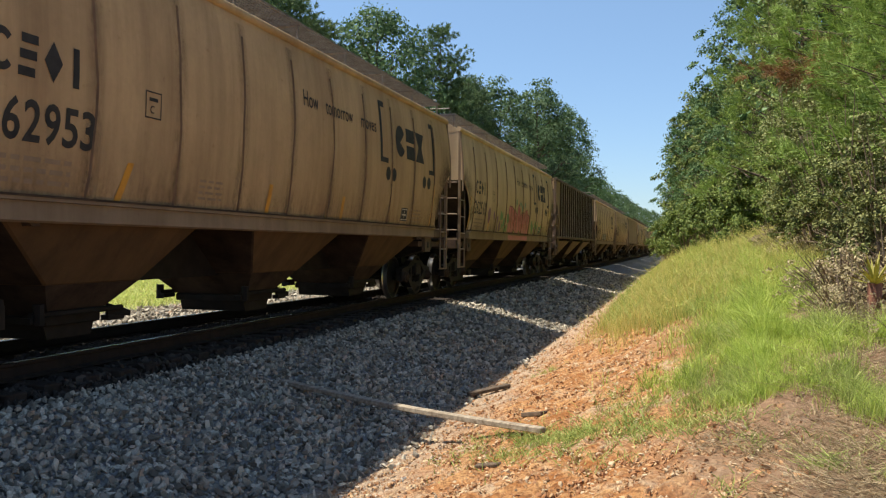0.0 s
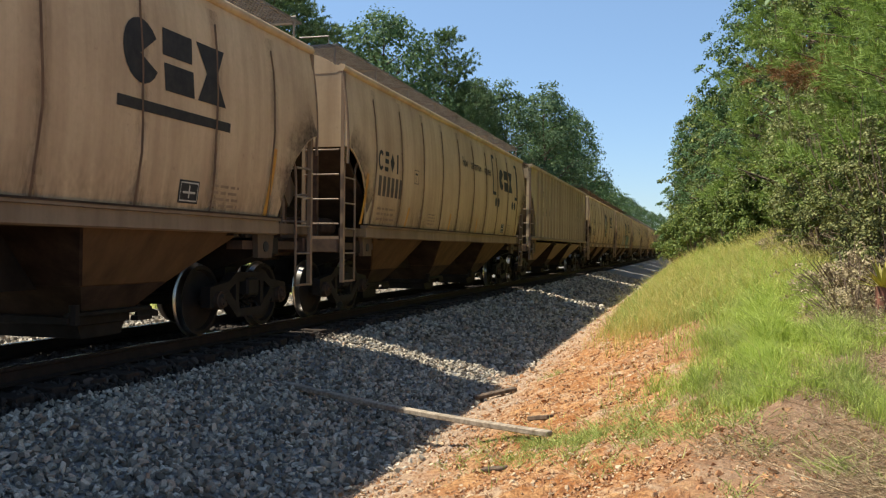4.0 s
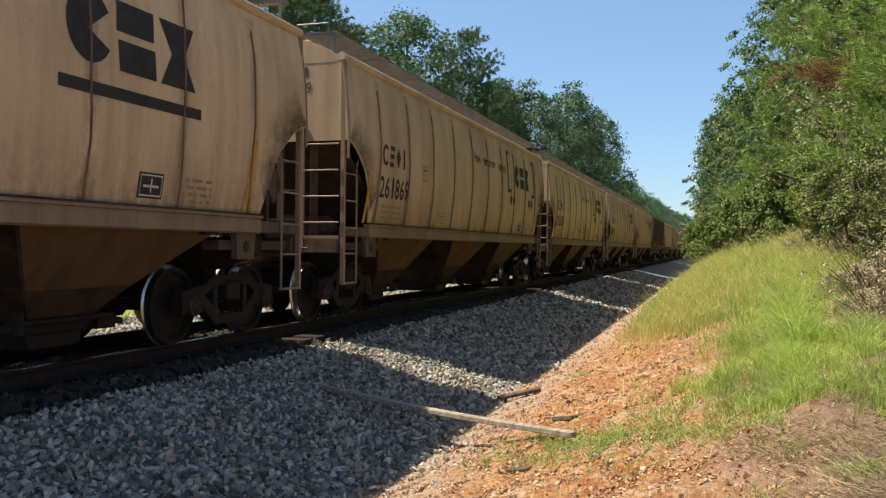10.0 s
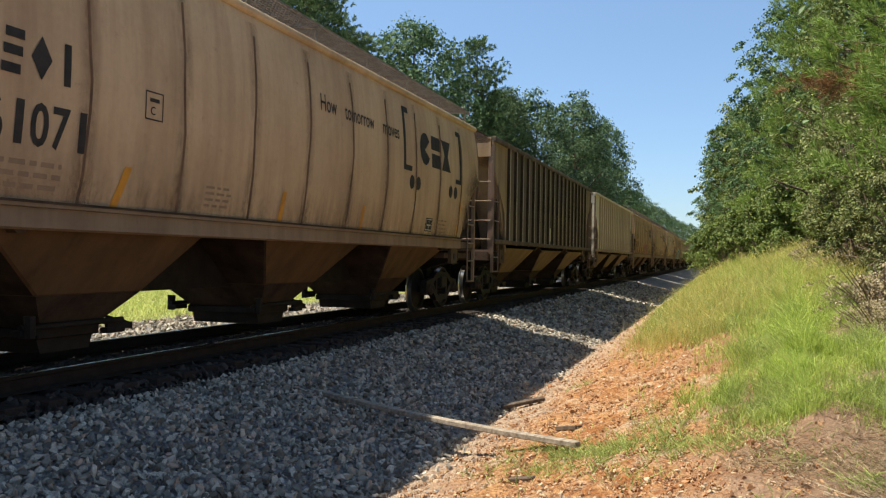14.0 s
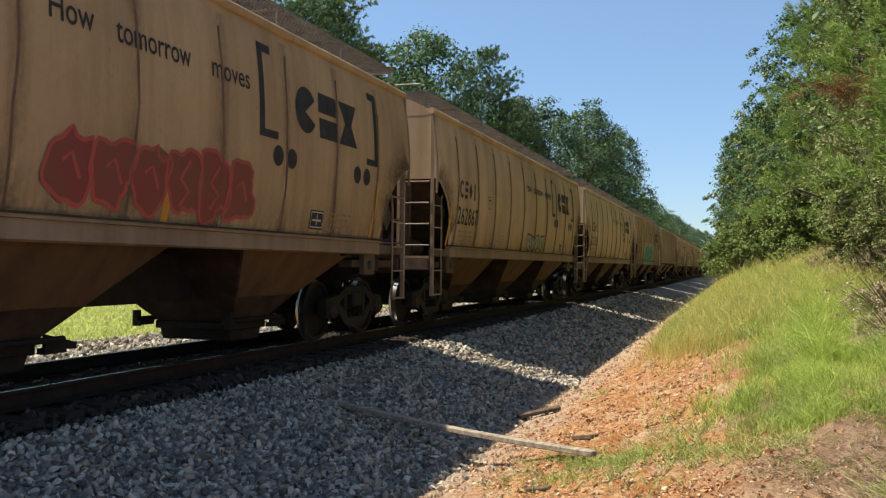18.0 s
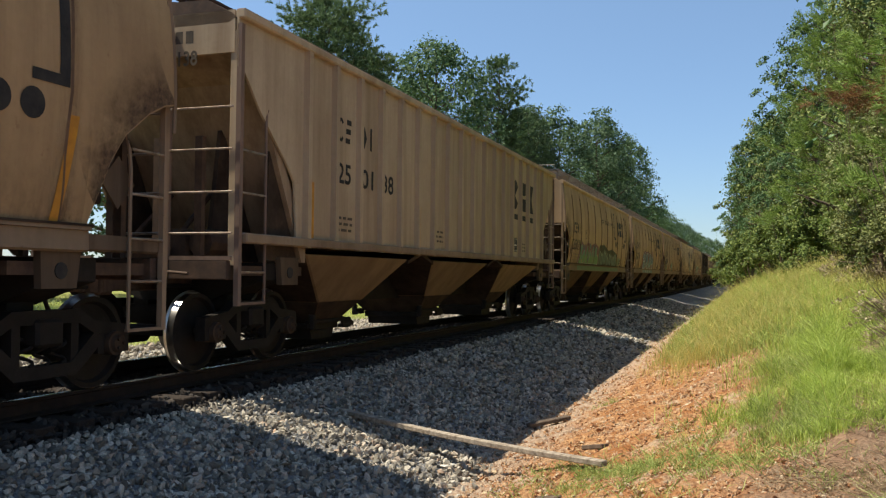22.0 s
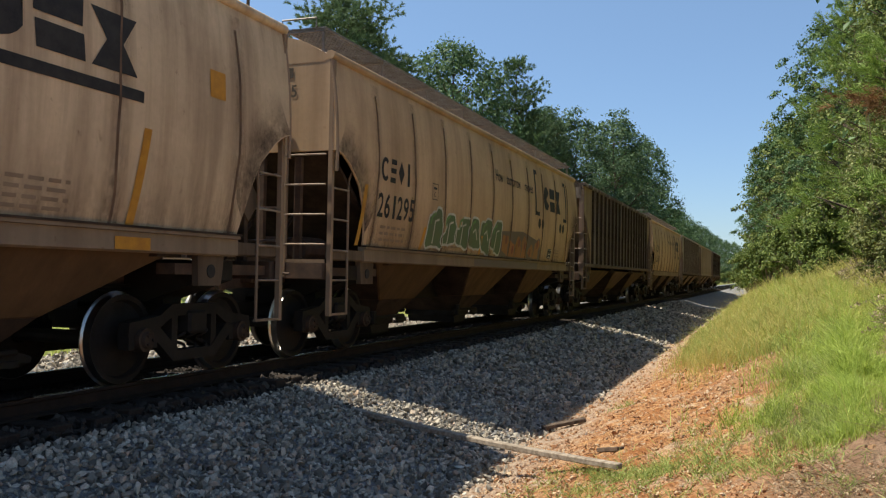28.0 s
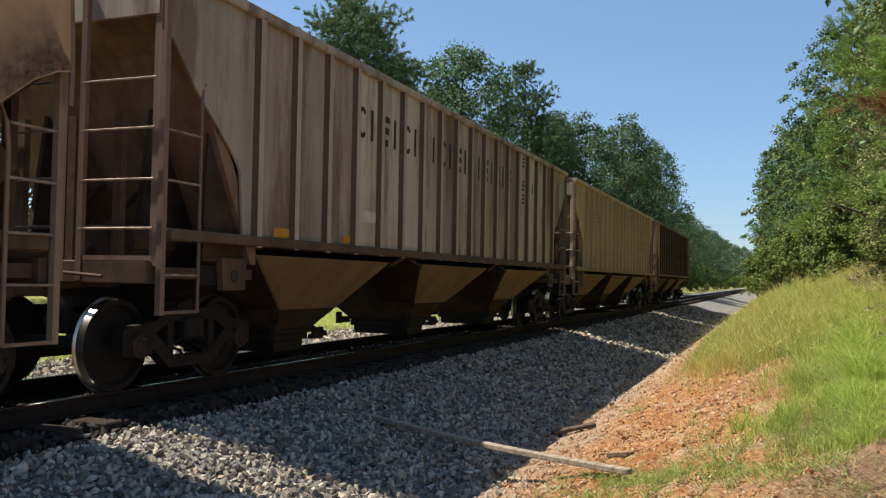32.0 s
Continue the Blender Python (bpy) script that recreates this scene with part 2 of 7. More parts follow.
def rod(bm, a, b, r, n=8, caps=True, r2=None):
    a, b = Vector(a), Vector(b)
    d = b - a
    if d.length < 1e-6:
        return []
    m = Matrix.Translation((a + b) / 2) @ d.to_track_quat("Z", "Y").to_matrix().to_4x4()
    return bmesh.ops.create_cone(bm, cap_ends=caps, segments=n, radius1=r, radius2=r if r2 is None else r2, depth=d.length, matrix=m)["verts"]


def pipe(bm, pts, r, n=6):
    for a, b in zip(pts, pts[1:]):
        rod(bm, a, b, r, n)


def prism(bm, outline, axis, lo, hi):
    """Extrudes a closed 2D outline along an axis (0, 1 or 2)."""
    def at(u, v, w):
        return ((w, u, v), (u, w, v), (u, v, w))[axis]
    a = [bm.verts.new(at(u, v, lo)) for u, v in outline]
    b = [bm.verts.new(at(u, v, hi)) for u, v in outline]
    n = len(outline)
    fs = [bm.faces.new(a), bm.faces.new(b[::-1])]
    for i in range(n):
        fs.append(bm.faces.new((a[i], b[i], b[(i + 1) % n], a[(i + 1) % n])))
    bmesh.ops.recalc_face_normals(bm, faces=fs)


def mesh_of(bm, name, mats, smooth=0.0):
    me = bpy.data.meshes.new(name)
    bm.to_mesh(me)
    bm.free()
    for m in mats if isinstance(mats, (list, tuple)) else [mats]:
        me.materials.append(m)
    if smooth:
        me.shade_smooth()
        me.set_sharp_from_angle(angle=radians(smooth))
    return me


def part(name, bm, mats, parent, label="", smooth=0.0, at=None):
    ob = new(name, bm if isinstance(bm, bpy.types.Mesh) else mesh_of(bm, name, mats, smooth))
    ob.parent = parent
    if at is not None:
        ob.matrix_basis = at
    if label:
        ob["label"] = label
    return ob


def raw(name, verts, faces, mats, smooth=False):
    me = bpy.data.meshes.new(name)
    me.from_pydata(verts if isinstance(verts, list) else verts.tolist(), [], faces if isinstance(faces, list) else faces.tolist())
    for m in mats if isinstance(mats, (list, tuple)) else [mats]:
        me.materials.append(m)
    if smooth:
        me.shade_smooth()
    return me


# ---- ground ----
def smooth01(a, lo, hi):
    u = np.clip((a - lo) / (hi - lo), 0, 1)
    return u * u * (3 - 2 * u)


def bank_rise(y):
    return np.interp(y, [-30, 0, 3, 5.5, 8, 12, 20, 40, 90, 200], [0.5, 0.55, 0.6, 0.75, 1.12, 1.45, 2.0, 2.35, 2.6, 2.6])


def ground_z(x, y):
    x, y = np.asarray(x, float), np.asarray(y, float)
    near = np.interp(x, [-6.45, -6.1, -5.8, -5.35, -4.68, -3.9, -2.95, -2.65], [-0.43, -0.46, -0.49, -0.55, -0.71, -0.88, -1.09, -1.10])
    far = np.interp(x, [-18.0, -11.2, -9.4, -8.9], [-0.14, -0.42, -0.42, -0.39])
    bed = np.where(x > -7.2, near, far)
    up = bank_rise(y) * smooth01(x, -2.9, 2.4) ** 0.85 + np.clip(x - 2.0, 0, 12) * 0.10
    wav = 0.05 * np.sin(x * 1.9 + y * 0.7) * np.sin(y * 0.9 - x * 0.4) + 0.03 * np.sin(x * 4.3 - y * 2.7)
    amp = smooth01(x, -2.6, -1.6) + smooth01(-x, 10.5, 12)
    z = np.where(x > -2.7, -1.10 + up * 1.04, bed)
    z = z + wav * amp
    heap = 0.045 * np.sin(y * 2.1 + 1.3 * np.sin(x * 1.7)) * np.sin(x * 2.3 + 0.8 * y + 1.0) + 0.02 * np.sin(y * 5.3 - x * 3.1)
    z = z + heap * smooth01(x, -5.9, -5.2) * (1 - smooth01(x, -3.1, -2.6))
    return z - 0.6 * smooth01(-x, 30, 300)


# ---- railcar parts: local space, x = 0 the track's middle, y = 0 the front end, z = 0 the rail top ----
SILL_Z, EAVE_Z = 1.38, 4.06


def curved_half(z):
    """Half width of the rounded side at height z."""
    u = (z - SILL_Z) / (EAVE_Z - SILL_Z)
    return 1.455 + 0.135 * math.sin(math.pi * min(max(u, 0), 1)) ** 0.8


def flat_half(z):
    return 1.50


def tube(bm, pts, r, n=6):
    """One welded tube along a line of points."""
    rings = []
    pts = [Vector(p) for p in pts]
    for i, p in enumerate(pts):
        d = (pts[min(i + 1, len(pts) - 1)] - pts[max(i - 1, 0)]).normalized()
        side = d.cross(Vector((0, 0, 1)) if abs(d.z) < 0.9 else Vector((0, 1, 0))).normalized()
        up = side.cross(d)
        rings.append([bm.verts.new(p + side * r * math.cos(a) + up * r * math.sin(a)) for a in [2 * math.pi * k / n for k in range(n)]])
    for p, q in zip(rings, rings[1:]):
        for k in range(n):
            bm.faces.new((p[k], p[(k + 1) % n], q[(k + 1) % n], q[k]))
    bm.faces.new(rings[0][::-1]), bm.faces.new(rings[-1])
    bmesh.ops.recalc_face_normals(bm, faces=bm.faces[:])


def wheelset(parent, y):
    bm = bm_new()
    rod(bm, (-0.95, 0, 0), (0.95, 0, 0), 0.075, 10)
    for s in (-1, 1):
        prof = [(0.640, 0.10), (0.655, 0.20), (0.690, 0.38), (0.665, 0.415), (0.680, 0.475), (0.700, 0.485), (0.715, 0.462), (0.800, 0.452), (0.802, 0.40), (0.745, 0.375), (0.735, 0.20), (0.79, 0.115), (0.79, 0.0)]
        n = 32
        rings = []
        for i in range(n):
            a = 2 * math.pi * i / n
            rings.append([bm.verts.new((s * px, 1.05 * pr * math.cos(a), 1.05 * pr * math.sin(a))) for px, pr in prof])
        fs = []
        for i in range(n):
            p, q = rings[i], rings[(i + 1) % n]
            for k in range(len(prof) - 1):
                f = bm.faces.new((p[k], p[k + 1], q[k + 1], q[k]))
                f.material_index = 1 if k in (4, 5, 6) else 0
                fs.append(f)
        bmesh.ops.remove_doubles(bm, verts=[v for r in rings for v in r], dist=1e-5)
    bmesh.ops.recalc_face_normals(bm, faces=bm.faces[:])
    ob = part("wheelset", bm, [GRIME, TREAD], parent, "dark steel wheelset with polished treads", 35)
    ob.matrix_basis = pose(0, y, RAIL_Z + 0.475)
    return ob


def side_frame_mesh():
    bm = bm_new()
    # upper bar, lower bar, columns and pedestals leave the window open
    bars = [[(-1.12, 0.50), (-1.10, 0.64), (-0.62, 0.70), (-0.42, 0.82), (0.42, 0.82), (0.62, 0.70), (1.10, 0.64), (1.12, 0.50), (0.60, 0.58), (0.40, 0.69), (-0.40, 0.69), (-0.60, 0.58)],
            [(-0.78, 0.52), (-0.62, 0.58), (-0.30, 0.31), (0.30, 0.31), (0.62, 0.58), (0.78, 0.52), (0.38, 0.19), (-0.38, 0.19)]]
    for b in bars:
        prism(bm, b, 0, -0.07, 0.07)
    for c in (-0.36, 0.36):
        box(bm, -0.06, 0.06, c - 0.05, c + 0.05, 0.28, 0.72)
    for c in (-0.89, 0.89):
        box(bm, -0.07, 0.07, c - 0.22, c - 0.13, 0.36, 0.56)
        box(bm, -0.07, 0.07, c + 0.13, c + 0.23, 0.36, 0.58)
    return mesh_of(bm, "side_frame", GRIME)


def spring_mesh():
    bm = bm_new()
    tube(bm, [(0.055 * math.cos(a), 0.085 * math.sin(a), 0.31 + 0.028 * a / 1.05) for a in [k * 0.7 for k in range(17)]], 0.018, 5)
    return mesh_of(bm, "spring", GRIME)


def bearing_mesh():
    bm = bm_new()
    rod(bm, (-0.10, 0, 0), (0.10, 0, 0), 0.125, 14)
    rod(bm, (0.10, 0, 0), (0.135, 0, 0), 0.095, 14, r2=0.08)
    for k in range(3):
        a = 2.094 * k
        rod(bm, (0.13, 0.05 * math.cos(a), 0.05 * math.sin(a)), (0.155, 0.05 * math.cos(a), 0.05 * math.sin(a)), 0.018, 6)
    return mesh_of(bm, "bearing", END_DARK, 40)


FRAME_ME, SPRING_ME, BEARING_ME = side_frame_mesh(), spring_mesh(), bearing_mesh()


def truck(parent, y):
    bm = bm_new()
    box(bm, -1.12, 1.12, -0.17, 0.17, 0.48, 0.74, 0.03)
    box(bm, -0.24, 0.24, -0.24, 0.24, 0.70, 1.00, 0.02)
    for s in (-1, 1):                       # brake beams with shoes
        box(bm, -0.80, 0.80, s * 0.36 - 0.03, s * 0.36 + 0.03, 0.36, 0.44)
        for w in (-0.75, 0.75):
            box(bm, w - 0.05, w + 0.05, s * 0.39 - 0.05, s * 0.39 + 0.05, 0.30, 0.58)
    t = part("truck", bm, GRIME, parent, "black cast-steel two-axle truck", at=pose(0, y, RAIL_Z + 0.02))
    for s in (-1, 1):
        part("side_frame", FRAME_ME, None, t, at=pose(s * 1.00, 0, 0))
        for c in (-0.2, 0.0, 0.2) if s > 0 else ():
            part("spring", SPRING_ME, None, t, at=pose(1.00, c, 0))
        for c in (-0.89, 0.89):
            part("bearing", BEARING_ME, None, t, "dark bearing cap", at=pose(s * 1.02, c, 0.455, 0, 0, 0 if s > 0 else 180))
    return [wheelset(parent, y - 0.89), wheelset(parent, y + 0.89)]


RIGGING = {}


def rigging(parent, y):
    """Body bolster, levers and rods over and between a truck's wheels."""
    if "rigging" not in RIGGING:
        bm = bm_new()
        prism(bm, [(-1.36, 0.92), (-0.5, 0.64), (0.5, 0.64), (1.36, 0.92), (1.36, 1.14), (-1.36, 1.14)], 1, -0.28, 0.28)
        for w in (-0.62, 0.62):             # side bearings
            box(bm, w - 0.12, w + 0.12, -0.16, 0.16, 0.56, 0.72)
        for q in (-1, 1):                   # levers and truss rods
            prism(bm, [(q * 0.34, 0.22), (q * 0.42, 0.22), (q * 0.36, 0.82), (q * 0.30, 0.82)], 0, 0.10, 0.14)
            rod(bm, (-0.78, q * 0.40, 0.24), (0.0, q * 0.24, 0.32), 0.022, 6)
            rod(bm, (0.78, q * 0.40, 0.24), (0.0, q * 0.24, 0.32), 0.022, 6)
        rod(bm, (0.12, -0.33, 0.76), (0.12, 0.33, 0.76), 0.02, 6)
        rod(bm, (0.36, -1.1, 0.84), (0.36, 1.3, 0.84), 0.022, 6)
        RIGGING["rigging"] = mesh_of(bm, "brake_rigging", GRIME)
    part("brake_rigging", RIGGING["rigging"], None, parent, "grimy bolster, brake levers and rods", at=pose(0, y, 0))


def coupler(parent, y, s):
    bm = bm_new()
    box(bm, -0.09, 0.09, min(y - s * 0.5, y + s * 0.45), max(y - s * 0.5, y + s * 0.45), 0.78, 0.96, 0.02)
    box(bm, -0.17, 0.13, min(y + s * 0.42, y + s * 0.68), max(y + s * 0.42, y + s * 0.68), 0.74, 1.00, 0.04)
    box(bm, 0.05, 0.15, min(y + s * 0.62, y + s * 0.72), max(y + s * 0.62, y + s * 0.72), 0.74, 1.00, 0.03)
    rod(bm, (0.0, y + s * 0.1, 1.06), (0.95, y + s * 0.15, 1.00), 0.018)
    part("coupler", bm, RUST, parent, "rusty knuckle coupler with cut lever")
    bm = bm_new()
    pts = [Vector((-0.30, y + s * (0.15 + 0.5 * k / 8), 0.86 - 0.42 * math.sin(math.pi * k / 9))) for k in range(9)]
    tube(bm, pts, 0.026, 7)
    part("air_hose", bm, BLACK, parent, "black rubber brake hose")


LADDER_CACHE = {}


def ladder_meshes(kind):
    """The stiles of a ladder, bent where they meet the side sheet, and its rungs."""
    if kind in LADDER_CACHE:
        return LADDER_CACHE[kind]
    rungs = [0.50, 0.92, 1.34, 1.78, 2.22]
    bm = bm_new()
    if kind == "side":                      # on the side face, along y: the corner stile runs up to the roof
        box(bm, -0.014, 0.05, 0.0, 0.07, 0.42, 4.02)
        tube(bm, [(0.03, 0.56, 0.44), (0.03, 0.56, 2.02), (0.02, 0.575, 2.22), (0.005, 0.63, 2.40), (0.0, 0.74, 2.52)], 0.02, 6)
        box(bm, 0.0, 0.045, 0.02, 0.57, 0.425, 0.455)
        ends = [((0.035, 0.03, z), (0.035, 0.56, z)) for z in rungs[1:]]
    elif kind == "side_tall":               # the flat-sided cars' ladder, with wider spaced rungs
        box(bm, -0.014, 0.05, 0.0, 0.07, 0.62, 3.98)
        tube(bm, [(0.03, 0.62, 0.64), (0.03, 0.62, 2.62), (0.02, 0.63, 2.84), (0.005, 0.66, 2.98), (0.0, 0.70, 3.06)], 0.02, 6)
        box(bm, 0.0, 0.045, 0.02, 0.63, 0.63, 0.66)
        ends = [((0.035, 0.03, z), (0.035, 0.62, z)) for z in (1.02, 1.48, 1.97, 2.48)]
    elif kind == "end_wide":
        box(bm, -0.95, -0.88, -0.045, 0.012, 0.96, 3.96)
        box(bm, -0.92, 0.0, -0.04, -0.01, 1.16, 1.21)
        ends = [((0.0, -0.035, z), (-0.92, -0.035, z)) for z in (1.48, 1.97, 2.48, 2.98)]
    else:                                   # on the end face, along x
        box(bm, -0.68, -0.62, -0.045, 0.012, 0.96, 3.05)
        box(bm, -0.66, 0.0, -0.04, -0.01, 1.16, 1.21)
        ends = [((0.0, -0.035, z), (-0.65, -0.035, z)) for z in (1.42, 1.84, 2.26, 2.68)]
    made = []
    for a, b in ends:
        rb = bm_new()
        rod(rb, a, b, 0.014, 6)
        made.append(mesh_of(rb, "rung", RUNG))
    LADDER_CACHE[kind] = (mesh_of(bm, "ladder", RIB_LADDER if kind in ("side_tall", "end_wide") else LADDER_PAINT), made)
    return LADDER_CACHE[kind]


def ladder(car, kind, at, label):
    frame_me, rungs = ladder_meshes(kind)
    lad = part("ladder", frame_me, None, car, label, at=at)
    for me in rungs:
        part("rung", me, None, lad)


GRATE_CACHE = {}


def grating(length, width, mat):
    key = (round(length, 2), width, mat.name)
    if key not in GRATE_CACHE:
        bm = bm_new()
        n = 11
        for i in range(n):
            x = -width / 2 + width * i / (n - 1)
            w = 0.010 if i in (0, n - 1) else 0.004
            box(bm, x - w, x + w, 0, length, -0.016, 0.016)
        k = int(length / 0.085)
        for j in range(k + 1):
            y = length * j / k
            w = 0.016 if j in (0, k) else 0.006
            box(bm, -width / 2, width / 2, y - w, y + w, -0.007, 0.007)
        GRATE_CACHE[key] = mesh_of(bm, "running_board", mat)
    return GRATE_CACHE[key]


def hopper_bay(parent, y0, y1, yc, half, mat):
    """One discharge hopper: a tapering pyramid under the sill, a steeper throat and its outlet gate."""
    def frustum(bm, lower, upper):
        a = [bm.verts.new(c) for c in upper]
        b = [bm.verts.new(c) for c in lower]
        bm.faces.new(a), bm.faces.new(b[::-1])
        for i in range(4):
            bm.faces.new((a[i], b[i], b[(i + 1) % 4], a[(i + 1) % 4]))

    def rect(w, lo, hi, z):
        return [(-w, lo, z), (w, lo, z), (w, hi, z), (-w, hi, z)]
    bm = bm_new()
    zt, zm, zb = SILL_Z - 0.10, 0.56, 0.20
    frustum(bm, rect(0.90, yc - 0.80, yc + 0.80, zm), rect(half, y0, y1, zt))
    bmesh.ops.recalc_face_normals(bm, faces=bm.faces[:])
    bmesh.ops.bevel(bm, geom=bm.edges[:], offset=0.02, segments=1, affect="EDGES")
    for f in bm.faces:                      # faces across the car: wheel soot, and their shade put into the colour
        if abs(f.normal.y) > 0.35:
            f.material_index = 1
    h = part("hopper", bm, [mat, END_DARK], parent, "brown stained sloping hopper with shade-dark end faces")
    # throat a step darker than the bay above
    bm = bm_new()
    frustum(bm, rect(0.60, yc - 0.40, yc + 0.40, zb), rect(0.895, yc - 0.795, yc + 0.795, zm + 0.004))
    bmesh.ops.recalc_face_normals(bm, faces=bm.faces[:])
    part("hopper_throat", bm, END_DARK, h, "dark lower hopper throat")
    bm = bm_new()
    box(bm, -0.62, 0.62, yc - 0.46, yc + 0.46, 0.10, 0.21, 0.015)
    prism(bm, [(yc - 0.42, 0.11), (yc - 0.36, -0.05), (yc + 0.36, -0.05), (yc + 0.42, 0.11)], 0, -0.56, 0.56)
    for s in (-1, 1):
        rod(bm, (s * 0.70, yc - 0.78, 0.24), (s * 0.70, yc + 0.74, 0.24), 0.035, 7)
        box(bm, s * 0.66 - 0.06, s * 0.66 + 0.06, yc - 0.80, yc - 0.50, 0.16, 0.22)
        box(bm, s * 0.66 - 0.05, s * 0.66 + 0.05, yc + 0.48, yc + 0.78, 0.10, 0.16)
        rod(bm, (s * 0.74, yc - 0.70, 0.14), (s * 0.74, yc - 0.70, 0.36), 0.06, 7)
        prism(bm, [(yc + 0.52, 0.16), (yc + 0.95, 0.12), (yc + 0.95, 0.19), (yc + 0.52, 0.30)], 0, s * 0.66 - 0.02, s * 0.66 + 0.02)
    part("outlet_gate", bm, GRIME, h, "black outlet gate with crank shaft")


def hoppers(car, length, half, mat=None):
    """Three hoppers with open inverted V gaps between them, roofed by ridge sheets."""
    mids, gaps = (0.231, 0.5, 0.769), (0.357, 0.643)
    tops = [1.80, gaps[0] * length - 0.65, gaps[0] * length + 0.65, gaps[1] * length - 0.65, gaps[1] * length + 0.65, length - 1.80]
    for k in range(3):
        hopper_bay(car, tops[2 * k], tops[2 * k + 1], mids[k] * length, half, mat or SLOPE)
    # ridge sheets in the dark end colour, the gaps' shade painted in
    for g in gaps:
        bm = bm_new()
        y = g * length
        prism(bm, [(y - 0.66, 1.20), (y, 1.36), (y + 0.66, 1.20), (y + 0.66, 1.26), (y, 1.42), (y - 0.66, 1.26)], 0, -half, half)
        part("ridge_sheet", bm, END_DARK, car)


def end_frame(car, y, s, half, side="side", end="end", reach=0.65):
    """Platform, posts, ladders and brake gear at one end; s = -1 front, +1 rear."""
    def yy(d):
        return y - s * d                    # d metres inwards from the end
    lo, hi = sorted((yy(-0.06), yy(0.14)))
    bm = bm_new()
    box(bm, -1.42, 1.42, lo, hi, 0.93, 1.16, 0.012)
    box(bm, -0.28, 0.28, min(yy(-0.05), yy(1.9)), max(yy(-0.05), yy(1.9)), 0.86, 1.16, 0.01)
    for w in (-1.22, 1.22):
        box(bm, w - 0.12, w + 0.12, min(yy(0.1), yy(1.9)), max(yy(0.1), yy(1.9)), 0.98, 1.10)
    part("end_sill", bm, RUST, car, "rusty end sill and platform")
    for w in (-0.95, -0.35, 0.35, 0.95):
        bm = bm_new()
        box(bm, w - 0.05, w + 0.05, min(yy(0.02), yy(0.10)), max(yy(0.02), yy(0.10)), 1.14, 2.66)
        part("end_post", bm, RUST, car, "rusty end post")
    for w in (-0.35, 0.35):
        bm = bm_new()
        rod(bm, (w, yy(0.15), 1.2), (w * 0.9, yy(1.25), 2.1), 0.035, 6)
        part("end_brace", bm, RUST, car, "rusty sloping brace")
    for w in (-1, 1):
        if w > 0:
            m1 = pose(half + 0.02, yy(0), 0) if s < 0 else pose(half + 0.02, yy(0), 0) @ Matrix.Diagonal((1, -1, 1, 1))
        else:
            m1 = pose(-half - 0.02, yy(0.55) if s < 0 else yy(0), 0, 0, 0, 180)
        if w > 0:
            ladder(car, side, m1, "steel side ladder with bare rungs")
        if s < 0:
            m2 = pose(half if w > 0 else -half + reach, y - 0.02, 0)
        else:
            m2 = pose(-half if w < 0 else half - reach, y + 0.02, 0, 0, 0, 180)
        ladder(car, end, m2, "steel end ladder with bare rungs")
    # bolster web below the side sill, with a lifting hole plate
    for w in (-1, 1):
        bm = bm_new()
        x0, x1 = sorted((w * (half - 0.02), w * (half - 0.10)))
        prism(bm, [(yy(1.13), 1.22), (yy(1.62), 1.22), (yy(1.60), 0.86), (yy(1.18), 0.86)], 0, x0, x1)
        pl = part("jacking_plate", bm, END_BROWN, car, "bolster end plate")
        # hole drawn as a black disc, its inner dark given as colour
        bm = bm_new()
        rod(bm, (w * (half - 0.03), yy(1.38), 1.02), (w * (half + 0.012 - 0.02), yy(1.38), 1.02), 0.075, 12)
        part("hole", bm, BLACK, pl)


def brake_gear(car):
    bm = bm_new()
    n = 20
    c = Vector((-0.75, -0.12, 2.15))
    pts = [c + Vector((0.27 * math.cos(2 * math.pi * k / n), 0, 0.27 * math.sin(2 * math.pi * k / n))) for k in range(n + 1)]
    pipe(bm, pts, 0.016, 6)
    for k in range(5):
        a = 2 * math.pi * k / 5
        rod(bm, c, c + Vector((0.27 * math.cos(a), 0, 0.27 * math.sin(a))), 0.012, 5)
    part("brake_wheel", bm, RUST, car, "rusty spoked hand brake wheel")
    bm = bm_new()
    box(bm, -0.98, -0.52, -0.04, 0.08, 1.86, 2.40, 0.02)
    rod(bm, (-0.75, 0.0, 1.86), (-0.75, 0.0, 1.1), 0.015, 5)
    part("brake_housing", bm, RUST, car, "hand brake gear box with its chain rod")
    bm = bm_new()
    box(bm, 0.15, 0.62, 0.30, 0.75, 1.18, 1.55, 0.04)
    part("brake_valve", bm, RUST, car, "rusty brake valve box")
    bm = bm_new()
    rod(bm, (0.80, 0.3, 1.38), (0.80, 0.95, 1.38), 0.17, 12)
    part("air_reservoir", bm, RUST, car, "rusty cylindrical air reservoir")


